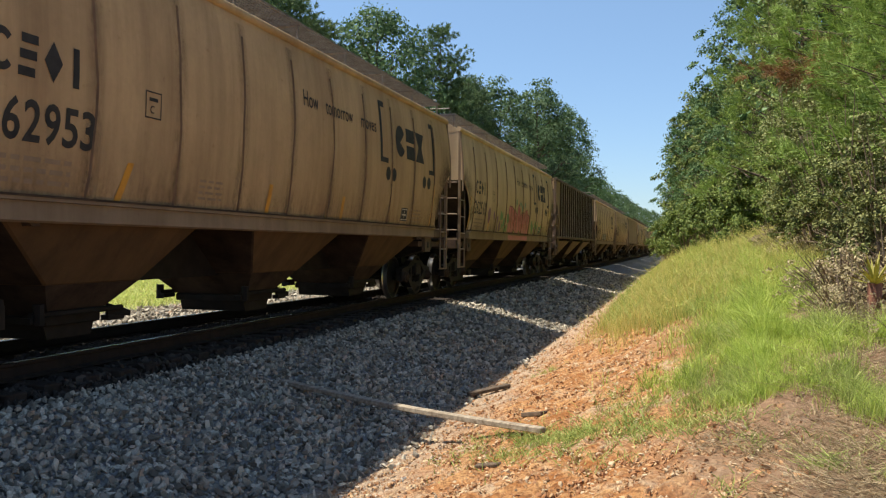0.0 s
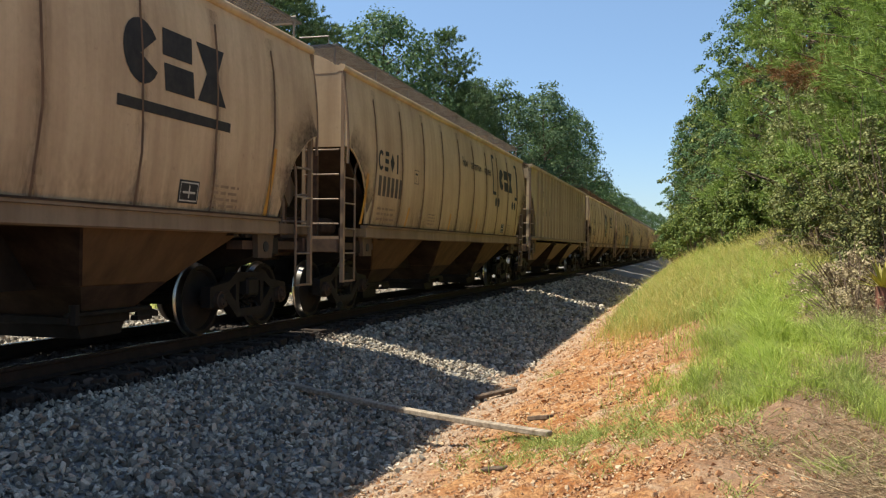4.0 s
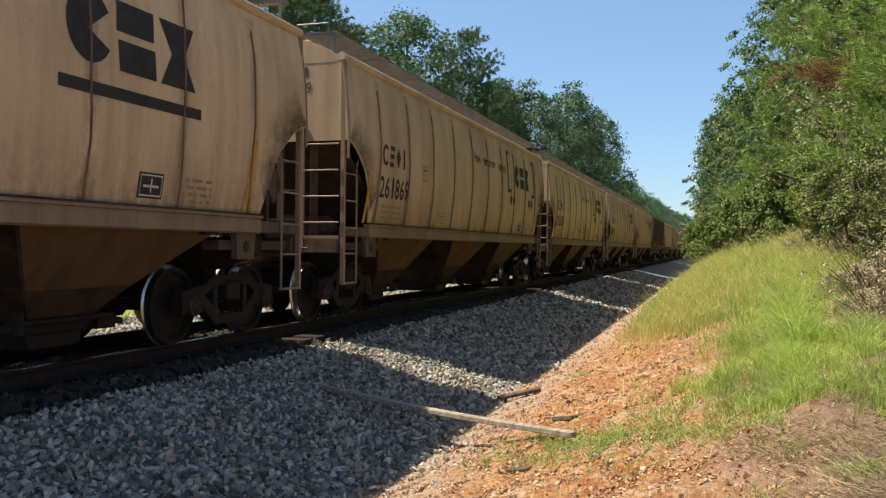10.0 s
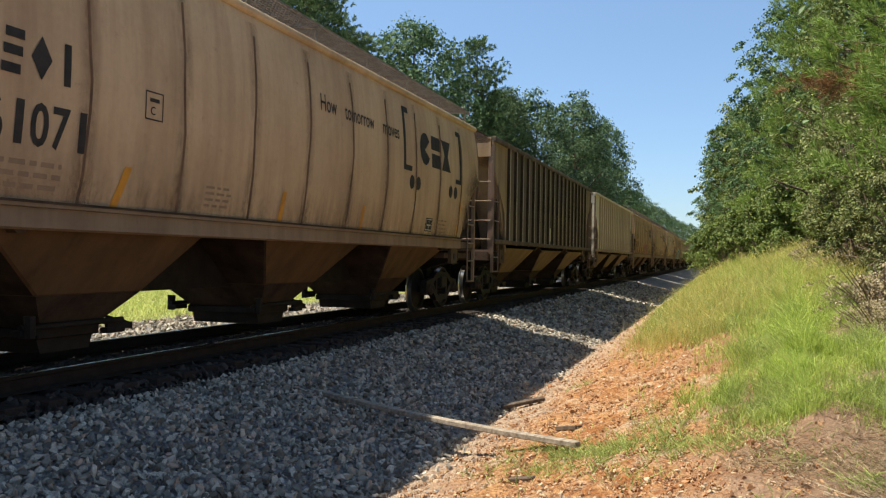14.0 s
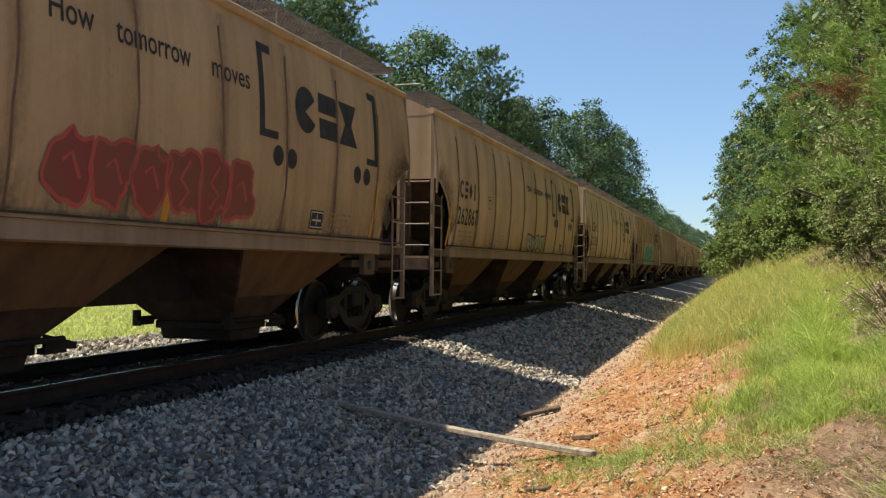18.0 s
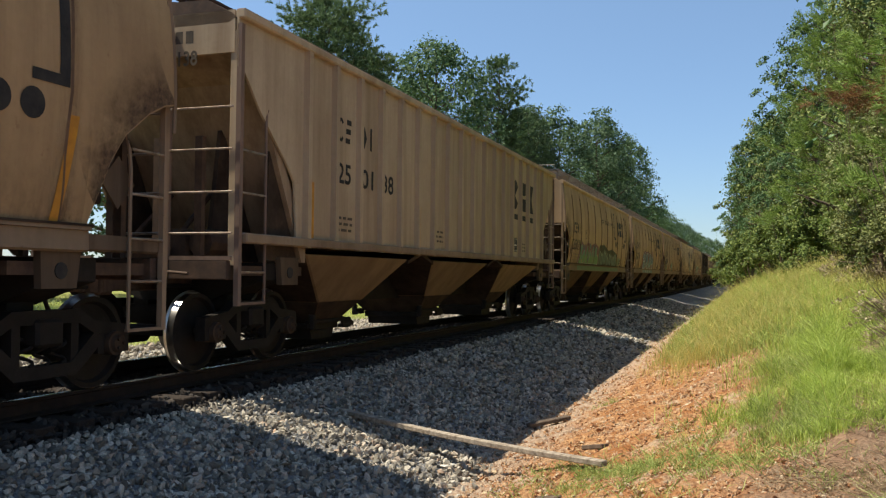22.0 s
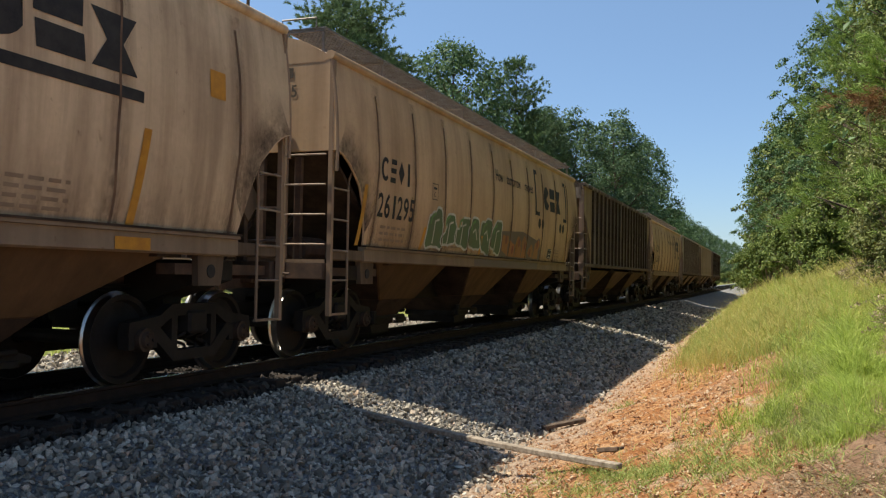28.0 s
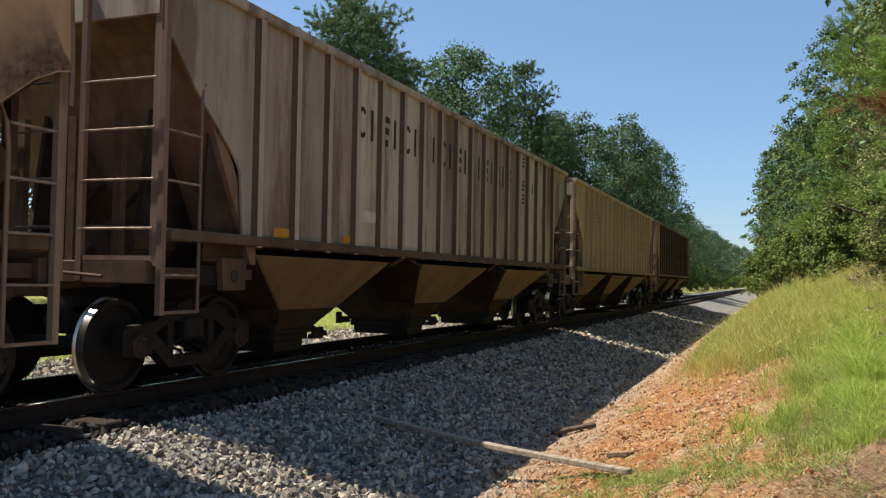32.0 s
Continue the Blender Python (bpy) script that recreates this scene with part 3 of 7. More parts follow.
def shell_strip(half_of, ys, zs_of, outer):
    """A thin curved wall: columns at ys, each with heights zs_of(y); outer = +1 or -1 side."""
    bm = bm_new()
    th = 0.03
    cols = []
    for y in ys:
        cols.append([(bm.verts.new((outer * half_of(z), y, z)), bm.verts.new((outer * (half_of(z) - th), y, z))) for z in zs_of(y)])
    for p, q in zip(cols, cols[1:]):
        for k in range(len(p) - 1):
            bm.faces.new((p[k][0], q[k][0], q[k + 1][0], p[k + 1][0]))
            bm.faces.new((p[k][1], p[k + 1][1], q[k + 1][1], q[k][1]))
        for k in (0, -1):
            bm.faces.new((p[k][0], p[k][1], q[k][1], q[k][0]))
    for c in (cols[0], cols[-1]):
        for k in range(len(c) - 1):
            bm.faces.new((c[k][0], c[k + 1][0], c[k + 1][1], c[k][1]))
    bmesh.ops.recalc_face_normals(bm, faces=bm.faces[:])
    return bm


def end_cut(d, k=1.0):
    """Lowest z of the side sheet d metres in from the end."""
    return float(np.interp(d / k, [0, 0.18, 0.42, 0.75, 0.92, 1.08, 1.14], [2.74, 2.70, 2.58, 2.32, 2.05, 1.62, SILL_Z]))


def roof(car, length, half, mat, ridge=4.46):
    bm = bm_new()
    prof = [(-half, EAVE_Z), (-half + 0.06, EAVE_Z + 0.05), (-1.05, EAVE_Z + 0.24), (-0.62, ridge - 0.03), (-0.42, ridge), (0.42, ridge), (0.62, ridge - 0.03), (1.05, EAVE_Z + 0.24), (half - 0.06, EAVE_Z + 0.05), (half, EAVE_Z),
            (half - 0.1, EAVE_Z - 0.06), (-half + 0.1, EAVE_Z - 0.06)]
    prism(bm, prof, 1, 0.0, length)
    part("roof", bm, mat, car, "dirty rounded roof sheet", 30)
    for i in range(3):
        a = 0.7 + (length - 1.4) * i / 3
        bm = bm_new()
        box(bm, -0.38, 0.38, a + 0.05, a + (length - 1.4) / 3 - 0.05, ridge - 0.02, ridge + 0.14, 0.05)
        for k in range(5):
            yk = a + 0.3 + k * ((length - 1.4) / 3 - 0.6) / 4
            box(bm, -0.42, 0.42, yk - 0.03, yk + 0.03, ridge + 0.13, ridge + 0.18, 0.01)
        part("hatch_cover", bm, mat, car, "long trough hatch cover with lock bars")


def running_boards(car, length, x, z, width, mat, roof_z, rails=False):
    k = 8
    step = (length - 0.1) / k
    for s in (-1, 1):
        for i in range(k):
            part("running_board", grating(step - 0.03, width, mat), None, car, at=pose(s * x, 0.05 + i * step, z + 0.006 * (i % 2)))
        for i in range(0, k + 1, 1 if s > 0 else 4):
            bm = bm_new()
            y = 0.08 + i * step * 0.985
            box(bm, min(s * (x - width / 2), s * (x + width / 2)), max(s * (x - width / 2), s * (x + width / 2)), y - 0.02, y + 0.02, z - 0.05, z - 0.022)
            for e in (x - width / 2 + 0.03, x + width / 2 - 0.03):
                rz = EAVE_Z + (roof_z - EAVE_Z) * max(0.0, min(1.0, (1.46 - e) / 0.9))
                box(bm, s * e - 0.012, s * e + 0.012, y - 0.02, y + 0.02, rz - 0.06, (z + 0.20) if rails and e > x else z - 0.02)
            part("walkway_bracket", bm, mat, car)
    for y in (0.02, length - 0.02):         # crosswise end walk with grab irons
        part("running_board", grating(x - width / 2 + 0.15, 0.5, mat), None, car, at=pose(0.15, y + (0.34 if y < 1 else -0.34), z, 0, 0, 90))
        for s in (-1, 1):
            bm = bm_new()
            tube(bm, [(s * (x + 0.2), y, z), (s * (x + 0.2), y, z + 0.14), (s * (x - 0.35), y, z + 0.14), (s * (x - 0.35), y, z)], 0.014, 6)
            part("grab_iron", bm, mat, car)


def curved_hopper(length, mat, walk_mat, rails):
    """A rounded-side covered hopper car; returns the empty and its wheelsets."""
    car = new("covered_hopper_car")
    zn = 11
    deep = 0.86 if rails else 1.0
    edge = [deep * e for e in (0, 0.18, 0.42, 0.62, 0.75, 0.92, 1.02, 1.08, 1.14)]
    nseam = 10
    inner = [1.55 + (length - 3.1) * k / nseam for k in range(1, nseam)]
    ys = sorted(edge + inner + [length - e for e in edge])

    def zs(y):
        lo = end_cut(min(y, length - y), deep)
        return [lo + (EAVE_Z - lo) * k / zn for k in range(zn + 1)]
    for s in (-1, 1):
        part("side_sheet", shell_strip(curved_half, ys, zs, s), mat, car, "rounded welded side sheet", 40)
        for yk in [] if s < 0 else [1.12 + 1.93 * k for k in range(9)] if rails else [1.36 + (length - 2.84) * k / 9 for k in range(10)]:
            bm = bm_new()                   # welded seam as a low bead
            pts = [(s * (curved_half(z) + 0.003), yk + 0.022 * math.sin(z * 2.6 + yk * 5) + 0.010 * math.sin(z * 7 + yk), z) for z in [SILL_Z + 0.05 + (EAVE_Z - SILL_Z - 0.35) * k / 8 for k in range(9)]]
            tube(bm, pts, 0.017, 4)
            part("weld_seam", bm, SEAM, car, "rust-stained weld seam")
            if s > 0:                       # rust and dirt washed out beside the seam
                zs_ = [SILL_Z + 0.07 + (EAVE_Z - SILL_Z - 0.2) * k / 8 for k in range(9)]
                rows_ = [[(curved_half(z) + 0.0025, yk + d, z) for d in (-0.16, -0.06, 0.0, 0.06, 0.16)] for z in zs_]
                part("rust_stain", film_sheet(rows_, (0, 0.8, 1, 0.8, 0)), STAIN, car, "brown stain washed down beside the seam", 60)
        if s > 0:                           # soot round the cut ends, washed-down dirt along the sill
            for flip in (False, True):
                rows_ = []
                for d in [deep * e for e in (0.0, 0.18, 0.42, 0.62, 0.75, 0.92, 1.02, 1.08)]:
                    y, lo = (length - d if flip else d), end_cut(d, deep)
                    rows_.append([(curved_half(z) + 0.0022, y + (-1 if flip else 1) * 0.30 * q, z) for q, z in ((0, lo + 0.015), (0.35, lo + 0.14), (0.7, lo + 0.32), (1.0, lo + 0.52))])
                part("soot_stain", film_sheet(rows_, (1.0, 0.85, 0.35, 0.0)), SOOT, car, "dark soot round the cut end of the side", 60)
            zs_ = [SILL_Z + q for q in (0.075, 0.18, 0.36, 0.62, 0.95)]
            rows_ = [[(curved_half(z) + 0.0018, 1.2 * deep + (length - 2.4 * deep) * k / 24, z) for z in zs_] for k in range(25)]
            part("dirt_wash", film_sheet(rows_, (1.0, 0.8, 0.45, 0.15, 0.0)), STAIN, car, "brown dirt washed down to the sill", 60)
        bm = bm_new()
        rod(bm, (s * 1.45, -0.01, EAVE_Z + 0.03), (s * 1.45, length + 0.01, EAVE_Z + 0.03), 0.065, 12)
        part("top_chord", bm, mat, car, "tubular top chord", 50)
        bm = bm_new()
        prism(bm, [(s * 1.38, SILL_Z + 0.05), (s * 1.52, SILL_Z + 0.05), (s * 1.525, SILL_Z + 0.012), (s * 1.49, SILL_Z + 0.005), (s * 1.495, SILL_Z - 0.17), (s * 1.46, SILL_Z - 0.19), (s * 1.40, SILL_Z - 0.15)], 1, 1.12 * deep, length - 1.12 * deep)
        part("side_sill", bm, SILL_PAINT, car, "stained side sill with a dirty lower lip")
        for lo, hi in ((0.10, 1.115 * deep), (length - 1.115 * deep, length - 0.10)):
            bm = bm_new()
            prism(bm, [(s * 1.38, SILL_Z - 0.02), (s * 1.47, SILL_Z - 0.02), (s * 1.475, SILL_Z - 0.16), (s * 1.44, SILL_Z - 0.18), (s * 1.38, SILL_Z - 0.16)], 1, lo, hi)
            part("sill_end", bm, END_BROWN, car, "darker brown sill end beside the ladder")
        # lip in the dark end colour draws the shadow line over the sill
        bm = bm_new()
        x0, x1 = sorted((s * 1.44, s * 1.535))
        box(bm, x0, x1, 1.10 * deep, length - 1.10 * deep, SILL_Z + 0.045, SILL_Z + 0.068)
        part("sill_lip", bm, END_DARK, car, "dark lip along the sill, its shadow line painted in")
    roof(car, length, 1.44, mat)
    running_boards(car, length, 1.0 if not rails else 0.90, 4.50 if not rails else 4.62, 0.64 if not rails else 0.46, walk_mat, 4.46, rails)
    for y, s in ((0.0, -1), (length, 1)):
        bm = bm_new()                       # upper end sheet and the slope sheet below it
        hs = [2.74 + (EAVE_Z - 2.74) * k / 6 for k in range(7)]
        w = [(curved_half(z) - 0.004, z) for z in hs] + [(1.05, EAVE_Z + 0.22), (-1.05, EAVE_Z + 0.22)] + [(-curved_half(z) + 0.004, z) for z in hs[::-1]]
        lo, hi = sorted((y - s * 0.004, y - s * 0.05))
        prism(bm, w, 1, lo, hi)
        part("end_sheet", bm, mat, car, "flat upper end sheet")
        for q in (-1, 1):
            bm = bm_new()
            tube(bm, [(q * (curved_half(z) - 0.01), y - s * 0.015, z) for z in [2.45] + hs], 0.026, 6)
            part("corner_strip", bm, LADDER_PAINT, car, "faded brown corner edge")
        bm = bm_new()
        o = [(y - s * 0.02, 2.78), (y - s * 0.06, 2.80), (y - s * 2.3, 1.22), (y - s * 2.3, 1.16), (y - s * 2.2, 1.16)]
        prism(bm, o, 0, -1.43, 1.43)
        # the sheet's downward face has its shade put into the dark colour
        part("slope_sheet", bm, END_DARK, car, "dark sloping end sheet")
        end_frame(car, y, s, 1.44)
        coupler(car, y, s)
    brake_gear(car)
    bm = bm_new()
    c = length - 0.66
    prism(bm, [(c, 1.62), (c + 0.24, 1.88), (c, 2.14), (c - 0.24, 1.88)], 0, 1.40, 1.425)
    part("placard_holder", bm, END_BROWN, car, "diamond-shaped placard holder")
    bm = bm_new()
    box(bm, -0.26, 0.26, 0.6, 3.0, 0.78, 1.14)
    box(bm, -0.26, 0.26, length - 3.0, length - 0.6, 0.78, 1.14)
    box(bm, -0.30, 0.30, 3.0, length - 3.0, 0.52, 1.14)
    part("centre_sill", bm, GRIME, car)
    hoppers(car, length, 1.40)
    for y in (1.15, length - 1.15):
        rigging(car, y)
    wheels = truck(car, 1.15) + truck(car, length - 1.15)
    return car, wheels


DARK_CARS = (BROWN, WORN, RUSTY)


def ribbed_hopper(length, mat, rib_mat, walk_mat, ribs=18):
    """A flat-side covered hopper car with outside ribs and open sloping ends."""
    car = new("ribbed_hopper_car")
    slope = 1.60
    cuts = (0, 0.14, 0.30, 0.50, 0.80, 1.20, 1.38, 1.46, slope)

    def low(d):                             # the side sheet sweeps up to the corner
        return float(np.interp(d, cuts, (3.46, 3.42, 3.25, 3.02, 2.76, 2.42, 2.22, 1.42, 1.40)))
    mid = [slope + (length - 2 * slope) * k / 6 for k in range(7)]
    fore, aft = list(cuts), [length - e for e in reversed(cuts)]

    def zs(y):
        lo = low(min(y, length - y))
        return [lo + (EAVE_Z - lo) * k / 4 for k in range(5)]
    rib_y = [slope + 0.08 + (length - 2 * slope - 0.16) * k / (ribs - 1) for k in range(ribs)]
    bm = bm_new()
    prism(bm, [(0, -0.07), (0.078, -0.052), (0.078, 0.052), (0, 0.07)], 2, 1.36, EAVE_Z - 0.02)
    for f in bm.faces:                      # ribs' flanks darker: their shading painted in, over some dirt
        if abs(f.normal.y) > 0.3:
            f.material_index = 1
    rib_me = mesh_of(bm, "rib", [rib_mat, GREY_TAN if mat is WHITE else RIB_FLANK if mat not in DARK_CARS else END_BROWN if mat is WORN else END_DARK])
    for s in (-1, 1):
        if s > 0 and mat in DARK_CARS:      # old panels, each weathered in its own way
            seams = [slope] + rib_y[1:-1] + [length - slope]
            for pair in zip(seams, seams[1:]):
                part("side_panel", shell_strip(flat_half, pair, zs, s), mat, car, "weathered side panel between two ribs")
        else:
            part("side_sheet", shell_strip(flat_half, mid if s > 0 else fore[:-1] + mid + aft[1:], zs, s), mat, car, "flat side sheet streaked with dirt")
        for ys in (fore, aft) if s > 0 else ():
            part("corner_sheet", shell_strip(flat_half, ys, zs, s), {BROWN: END_TAN, RUSTY: END_TAN}.get(mat, mat), car, "paler corner sheet cut in a sweep")
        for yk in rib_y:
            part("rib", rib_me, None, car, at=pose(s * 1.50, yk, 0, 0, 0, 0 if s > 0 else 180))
        bm = bm_new()
        x0, x1 = sorted((s * 1.44, s * 1.585))
        box(bm, x0, x1, 0, length, EAVE_Z - 0.02, EAVE_Z + 0.10, 0.02)
        for f in bm.faces:                  # bare rust along the top edge
            f.material_index = 1 if f.normal.z > 0.3 else 0
        part("top_chord", bm, [mat, RUST], car, "box-section top chord")
        bm = bm_new()
        x0, x1 = sorted((s * 1.40, s * 1.59))
        box(bm, x0, x1, 0.10, length - 0.10, SILL_Z - 0.01, SILL_Z + 0.11, 0.015)
        part("side_sill", bm, END_BROWN if mat in DARK_CARS else SILL_PAINT, car, "flanged side sill")
    roof(car, length, 1.46, RUST if mat is not WHITE else mat, 4.34)
    running_boards(car, length, 0.52, 4.50, 0.42, walk_mat, 4.34)
    for y, s in ((0.0, -1), (length, 1)):
        bm = bm_new()
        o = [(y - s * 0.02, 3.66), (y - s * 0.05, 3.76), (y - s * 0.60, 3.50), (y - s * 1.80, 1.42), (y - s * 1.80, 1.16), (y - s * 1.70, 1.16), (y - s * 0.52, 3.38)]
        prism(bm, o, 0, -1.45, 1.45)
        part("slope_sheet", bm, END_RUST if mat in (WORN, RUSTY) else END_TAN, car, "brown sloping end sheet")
        bm = bm_new()
        lo, hi = sorted((y - s * 0.0, y - s * 0.05))
        box(bm, -1.44, 1.44, lo, hi, 3.64, EAVE_Z + 0.09)
        part("end_sheet", bm, TAN if mat is BROWN else mat, car, "upright upper end sheet")
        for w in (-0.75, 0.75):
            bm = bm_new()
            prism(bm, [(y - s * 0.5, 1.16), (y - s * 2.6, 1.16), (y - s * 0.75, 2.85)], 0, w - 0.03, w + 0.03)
            part("gusset", bm, END_DARK, car, "dark triangular gusset plate")
        # extra plate added to fill the dark opening under the slope sheet
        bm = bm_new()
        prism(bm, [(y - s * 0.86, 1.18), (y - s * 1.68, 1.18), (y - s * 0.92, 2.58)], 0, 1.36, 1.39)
        part("gusset", bm, END_DARK, car, "dark triangular gusset plate")
        end_frame(car, y, s, 1.47, "side_tall", "end_wide", 0.92)
        for w in (-1.44, 1.44):
            bm = bm_new()
            box(bm, w - 0.06, w + 0.06, min(y - s * 0.01, y - s * 0.13), max(y - s * 0.01, y - s * 0.13), 1.1, 3.9, 0.01)
            part("corner_post", bm, RIB_LADDER if mat in DARK_CARS else mat, car, "upright corner post")
        coupler(car, y, s)
    brake_gear(car)
    bm = bm_new()
    c = length - 0.66
    prism(bm, [(c, 1.62), (c + 0.24, 1.88), (c, 2.14), (c - 0.24, 1.88)], 0, 1.40, 1.425)
    part("placard_holder", bm, END_BROWN, car, "diamond-shaped placard holder")
    bm = bm_new()
    box(bm, -0.26, 0.26, 0.6, 3.0, 0.78, 1.14)
    box(bm, -0.26, 0.26, length - 3.0, length - 0.6, 0.78, 1.14)
    box(bm, -0.30, 0.30, 3.0, length - 3.0, 0.52, 1.14)
    part("centre_sill", bm, GRIME, car)
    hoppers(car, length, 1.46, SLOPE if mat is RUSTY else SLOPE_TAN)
    for y in (1.15, length - 1.15):
        rigging(car, y)
    wheels = truck(car, 1.15) + truck(car, length - 1.15)
    return car, wheels


# ---- the train ----
def travelled(t):
    return 15.7242 * t + 0.00795740 * t * t - 0.000662817 * t ** 3


# kind, front end's place at 0 s
LEN = {"curved": 16.45, "long": 17.70, "rib": 17.60}
TRAIN = [
    ("curved", -13.30, TAN_LIGHT), ("curved", 4.50, TAN_DARK), ("curved", 22.25, TAN_LIGHT), ("rib", 39.90, BROWN), ("curved", 59.06, TAN_LIGHT),
    ("curved", 76.77, TAN_LIGHT), ("rib", 94.60, GREY_TAN), ("long", 113.89, TAN_OLD), ("long", 133.03, TAN_OLD), ("curved", 152.24, TAN_LIGHT),
    ("curved", 170.18, TAN_LIGHT), ("curved", 187.93, TAN_LIGHT), ("curved", 205.66, TAN_LIGHT), ("curved", 223.68, TAN_LIGHT), ("rib", 241.78, BROWN),
    ("rib", 260.86, WHITE), ("curved", 279.95, TAN_DARK), ("curved", 297.93, TAN), ("curved", 315.88, TAN_LIGHT), ("curved", 333.84, TAN_DARK),
    ("rib", 351.58, GREY_TAN), ("curved", 370.72, TAN), ("curved", 388.46, TAN), ("curved", 405.96, TAN), ("long", 423.80, TAN_OLD),
    ("curved", 442.77, TAN), ("rib", 460.47, RUSTY), ("curved", 478.90, TAN), ("rib", 496.60, WORN), ("rib", 515.40, GREY_TAN),
    ("rib", 534.40, RUSTY)]
LABELS = {"curved": "tan rounded-side covered hopper car of the grain train",
          "long": "stained tan long rounded-side hopper car with rusty walkway"}
RIB_LABELS = {"rusty_black_brown_paint": "blackened brown ribbed hopper car with scoured pale patches", "dark_brown_paint": "dark brown ribbed hopper car streaked with rust", "grey_tan_paint": "grey-tan ribbed hopper car with darker rib flanks",
              "off_white_paint": "off-white ribbed hopper car on the grain train", "worn_grey_brown_paint": "worn grey-brown ribbed hopper car, paint peeling"}
CARS = []
templates = {}
for kind, y0, mat in TRAIN:
    key = (kind, mat.name)
    if key not in templates:
        if kind == "rib":
            templates[key] = ribbed_hopper(LEN[kind], mat, {BROWN.name: BROWN_RIB, RUSTY.name: RUSTY_RIB, WORN.name: WORN_RIB}.get(mat.name, mat), RUST)
        else:
            templates[key] = curved_hopper(LEN[kind], mat, GRATE if kind == "curved" else END_BROWN, kind == "long")
        car, wheels = templates[key]
        tagged(car, LABELS.get(kind) or RIB_LABELS[mat.name], "railcar", "cars of the grain train")
        car.matrix_basis = pose(TRACK_X, y0, 0)
    else:
        car = copy_thing(templates[key][0], pose(TRACK_X, y0, 0))
        wheels = [o for o in car.children if o.name.startswith("wheelset")]
    CARS.append((car, wheels, kind, y0))


def motions():
    wheel_r = 0.475
    for car, wheels, kind, y0 in CARS:
        walk(car, [(t, pose(TRACK_X, y0 - travelled(t), 0)) for t in [k * 2.0 for k in range(17)]])
        times = [k / FPS for k in range(int(32 * FPS) + 1)]
        window = [t for t in times if -6 < y0 + LEN[kind] / 2 - travelled(t) < 38]
        if not window:
            continue
        for w in wheels:
            base = w.matrix_basis.translation.copy()
            ts = ([0.0] if window[0] > 0 else []) + window + ([32.0] if window[-1] < 32 else [])
            rows = []
            for t in ts:
                u = min(max(t, window[0]), window[-1])
                turn = math.degrees(travelled(u) - travelled(window[0])) / wheel_r
                rows.append((t, pose(*base, turn % 360.0, 0, 0)))
            walk(w, rows)


# ---- ground sheet ----
def ground_mat():
    def build(nt, b):
        tc = nt.nodes.new("ShaderNodeTexCoord")
        sep = put(nt, "SeparateXYZ", Vector=tc.outputs["Object"])
        wob = noise_tex(nt, 0.55, 4, 0.6)
        wob2 = noise_tex(nt, 2.2, 5, 0.65)
        fine = noise_tex(nt, 22.0, 5, 0.7)
        mid = noise_tex(nt, 5.0, 5, 0.65)
        clay = mix(nt, ramp(nt, mid, [(0.38, (0, 0, 0)), (0.60, (1, 1, 1))]), (0.38, 0.155, 0.055), (0.57, 0.32, 0.15))
        pale = mix(nt, ramp(nt, wob2, [(0.53, (0, 0, 0)), (0.64, (0.8, 0.8, 0.8))]), clay, (0.56, 0.42, 0.29))
        soil = mix(nt, ramp(nt, fine, [(0.40, (0.75,) * 3), (0.54, (0, 0, 0))]), pale, (0.17, 0.07, 0.032))
        stone = mix(nt, ramp(nt, fine, [(0.35, (0, 0, 0)), (0.65, (1, 1, 1))]), (0.12, 0.115, 0.11), (0.34, 0.33, 0.32))
        grass = mix(nt, ramp(nt, mid, [(0.3, (0, 0, 0)), (0.7, (1, 1, 1))]), (0.17, 0.20, 0.045), (0.36, 0.34, 0.11))
        straw = mix(nt, ramp(nt, mid, [(0.3, (0, 0, 0)), (0.7, (1, 1, 1))]), (0.20, 0.115, 0.072), (0.38, 0.25, 0.165))

        def edge(axis, at, width, wobble=None, amount=0.0):
            src = sep.outputs[axis]
            if wobble is not None:
                m1 = nt.nodes.new("ShaderNodeMath")
                m1.operation = "MULTIPLY_ADD"
                nt.links.new(wobble.outputs[0], m1.inputs[0])
                m1.inputs[1].default_value = amount
                nt.links.new(src, m1.inputs[2])
                src = m1.outputs[0]
            mr = nt.nodes.new("ShaderNodeMapRange")
            mr.inputs[1].default_value, mr.inputs[2].default_value = at - width, at + width
            nt.links.new(src, mr.inputs[0])
            return mr.outputs[0]
        right = mix(nt, edge(0, 1.3, 0.6, wob, 2.4), soil, straw)
        far_grass = edge(1, 21.0, 4.0, wob, 3.0)
        right = mix(nt, far_grass, right, grass)
        right = mix(nt, edge(0, -0.9, 0.5, wob2, 1.2), soil, right)
        # bed under the train near-black, its shade put into the soil colour
        dark_bed = mix(nt, edge(0, -5.65, 0.10, wob2, 0.2), (0.012, 0.011, 0.010), stone)
        stone = mix(nt, edge(0, -8.9, 0.2, wob2, 0.4), stone, dark_bed)
        right = mix(nt, edge(0, -2.75, 0.35, wob2, -1.2), mix(nt, ramp(nt, fine, [(0.35, (0, 0, 0)), (0.62, (1, 1, 1))]), (0.30, 0.18, 0.11), (0.52, 0.40, 0.30)), right)
        bed = mix(nt, edge(0, -2.75, 0.12, wob2, 0.4), stone, right)
        all_ = mix(nt, edge(0, -11.0, 0.35, wob2, 0.8), grass, bed)
        nt.links.new(all_, b.inputs["Base Color"])
        b.inputs["Roughness"].default_value = 0.95
        b.inputs["Specular IOR Level"].default_value = 0.15
        bump(nt, b, mix(nt, 0.5, noise_tex(nt, 9.0, 6, 0.75), fine), 1.0, 0.11)
    return material("ground_soil", build)


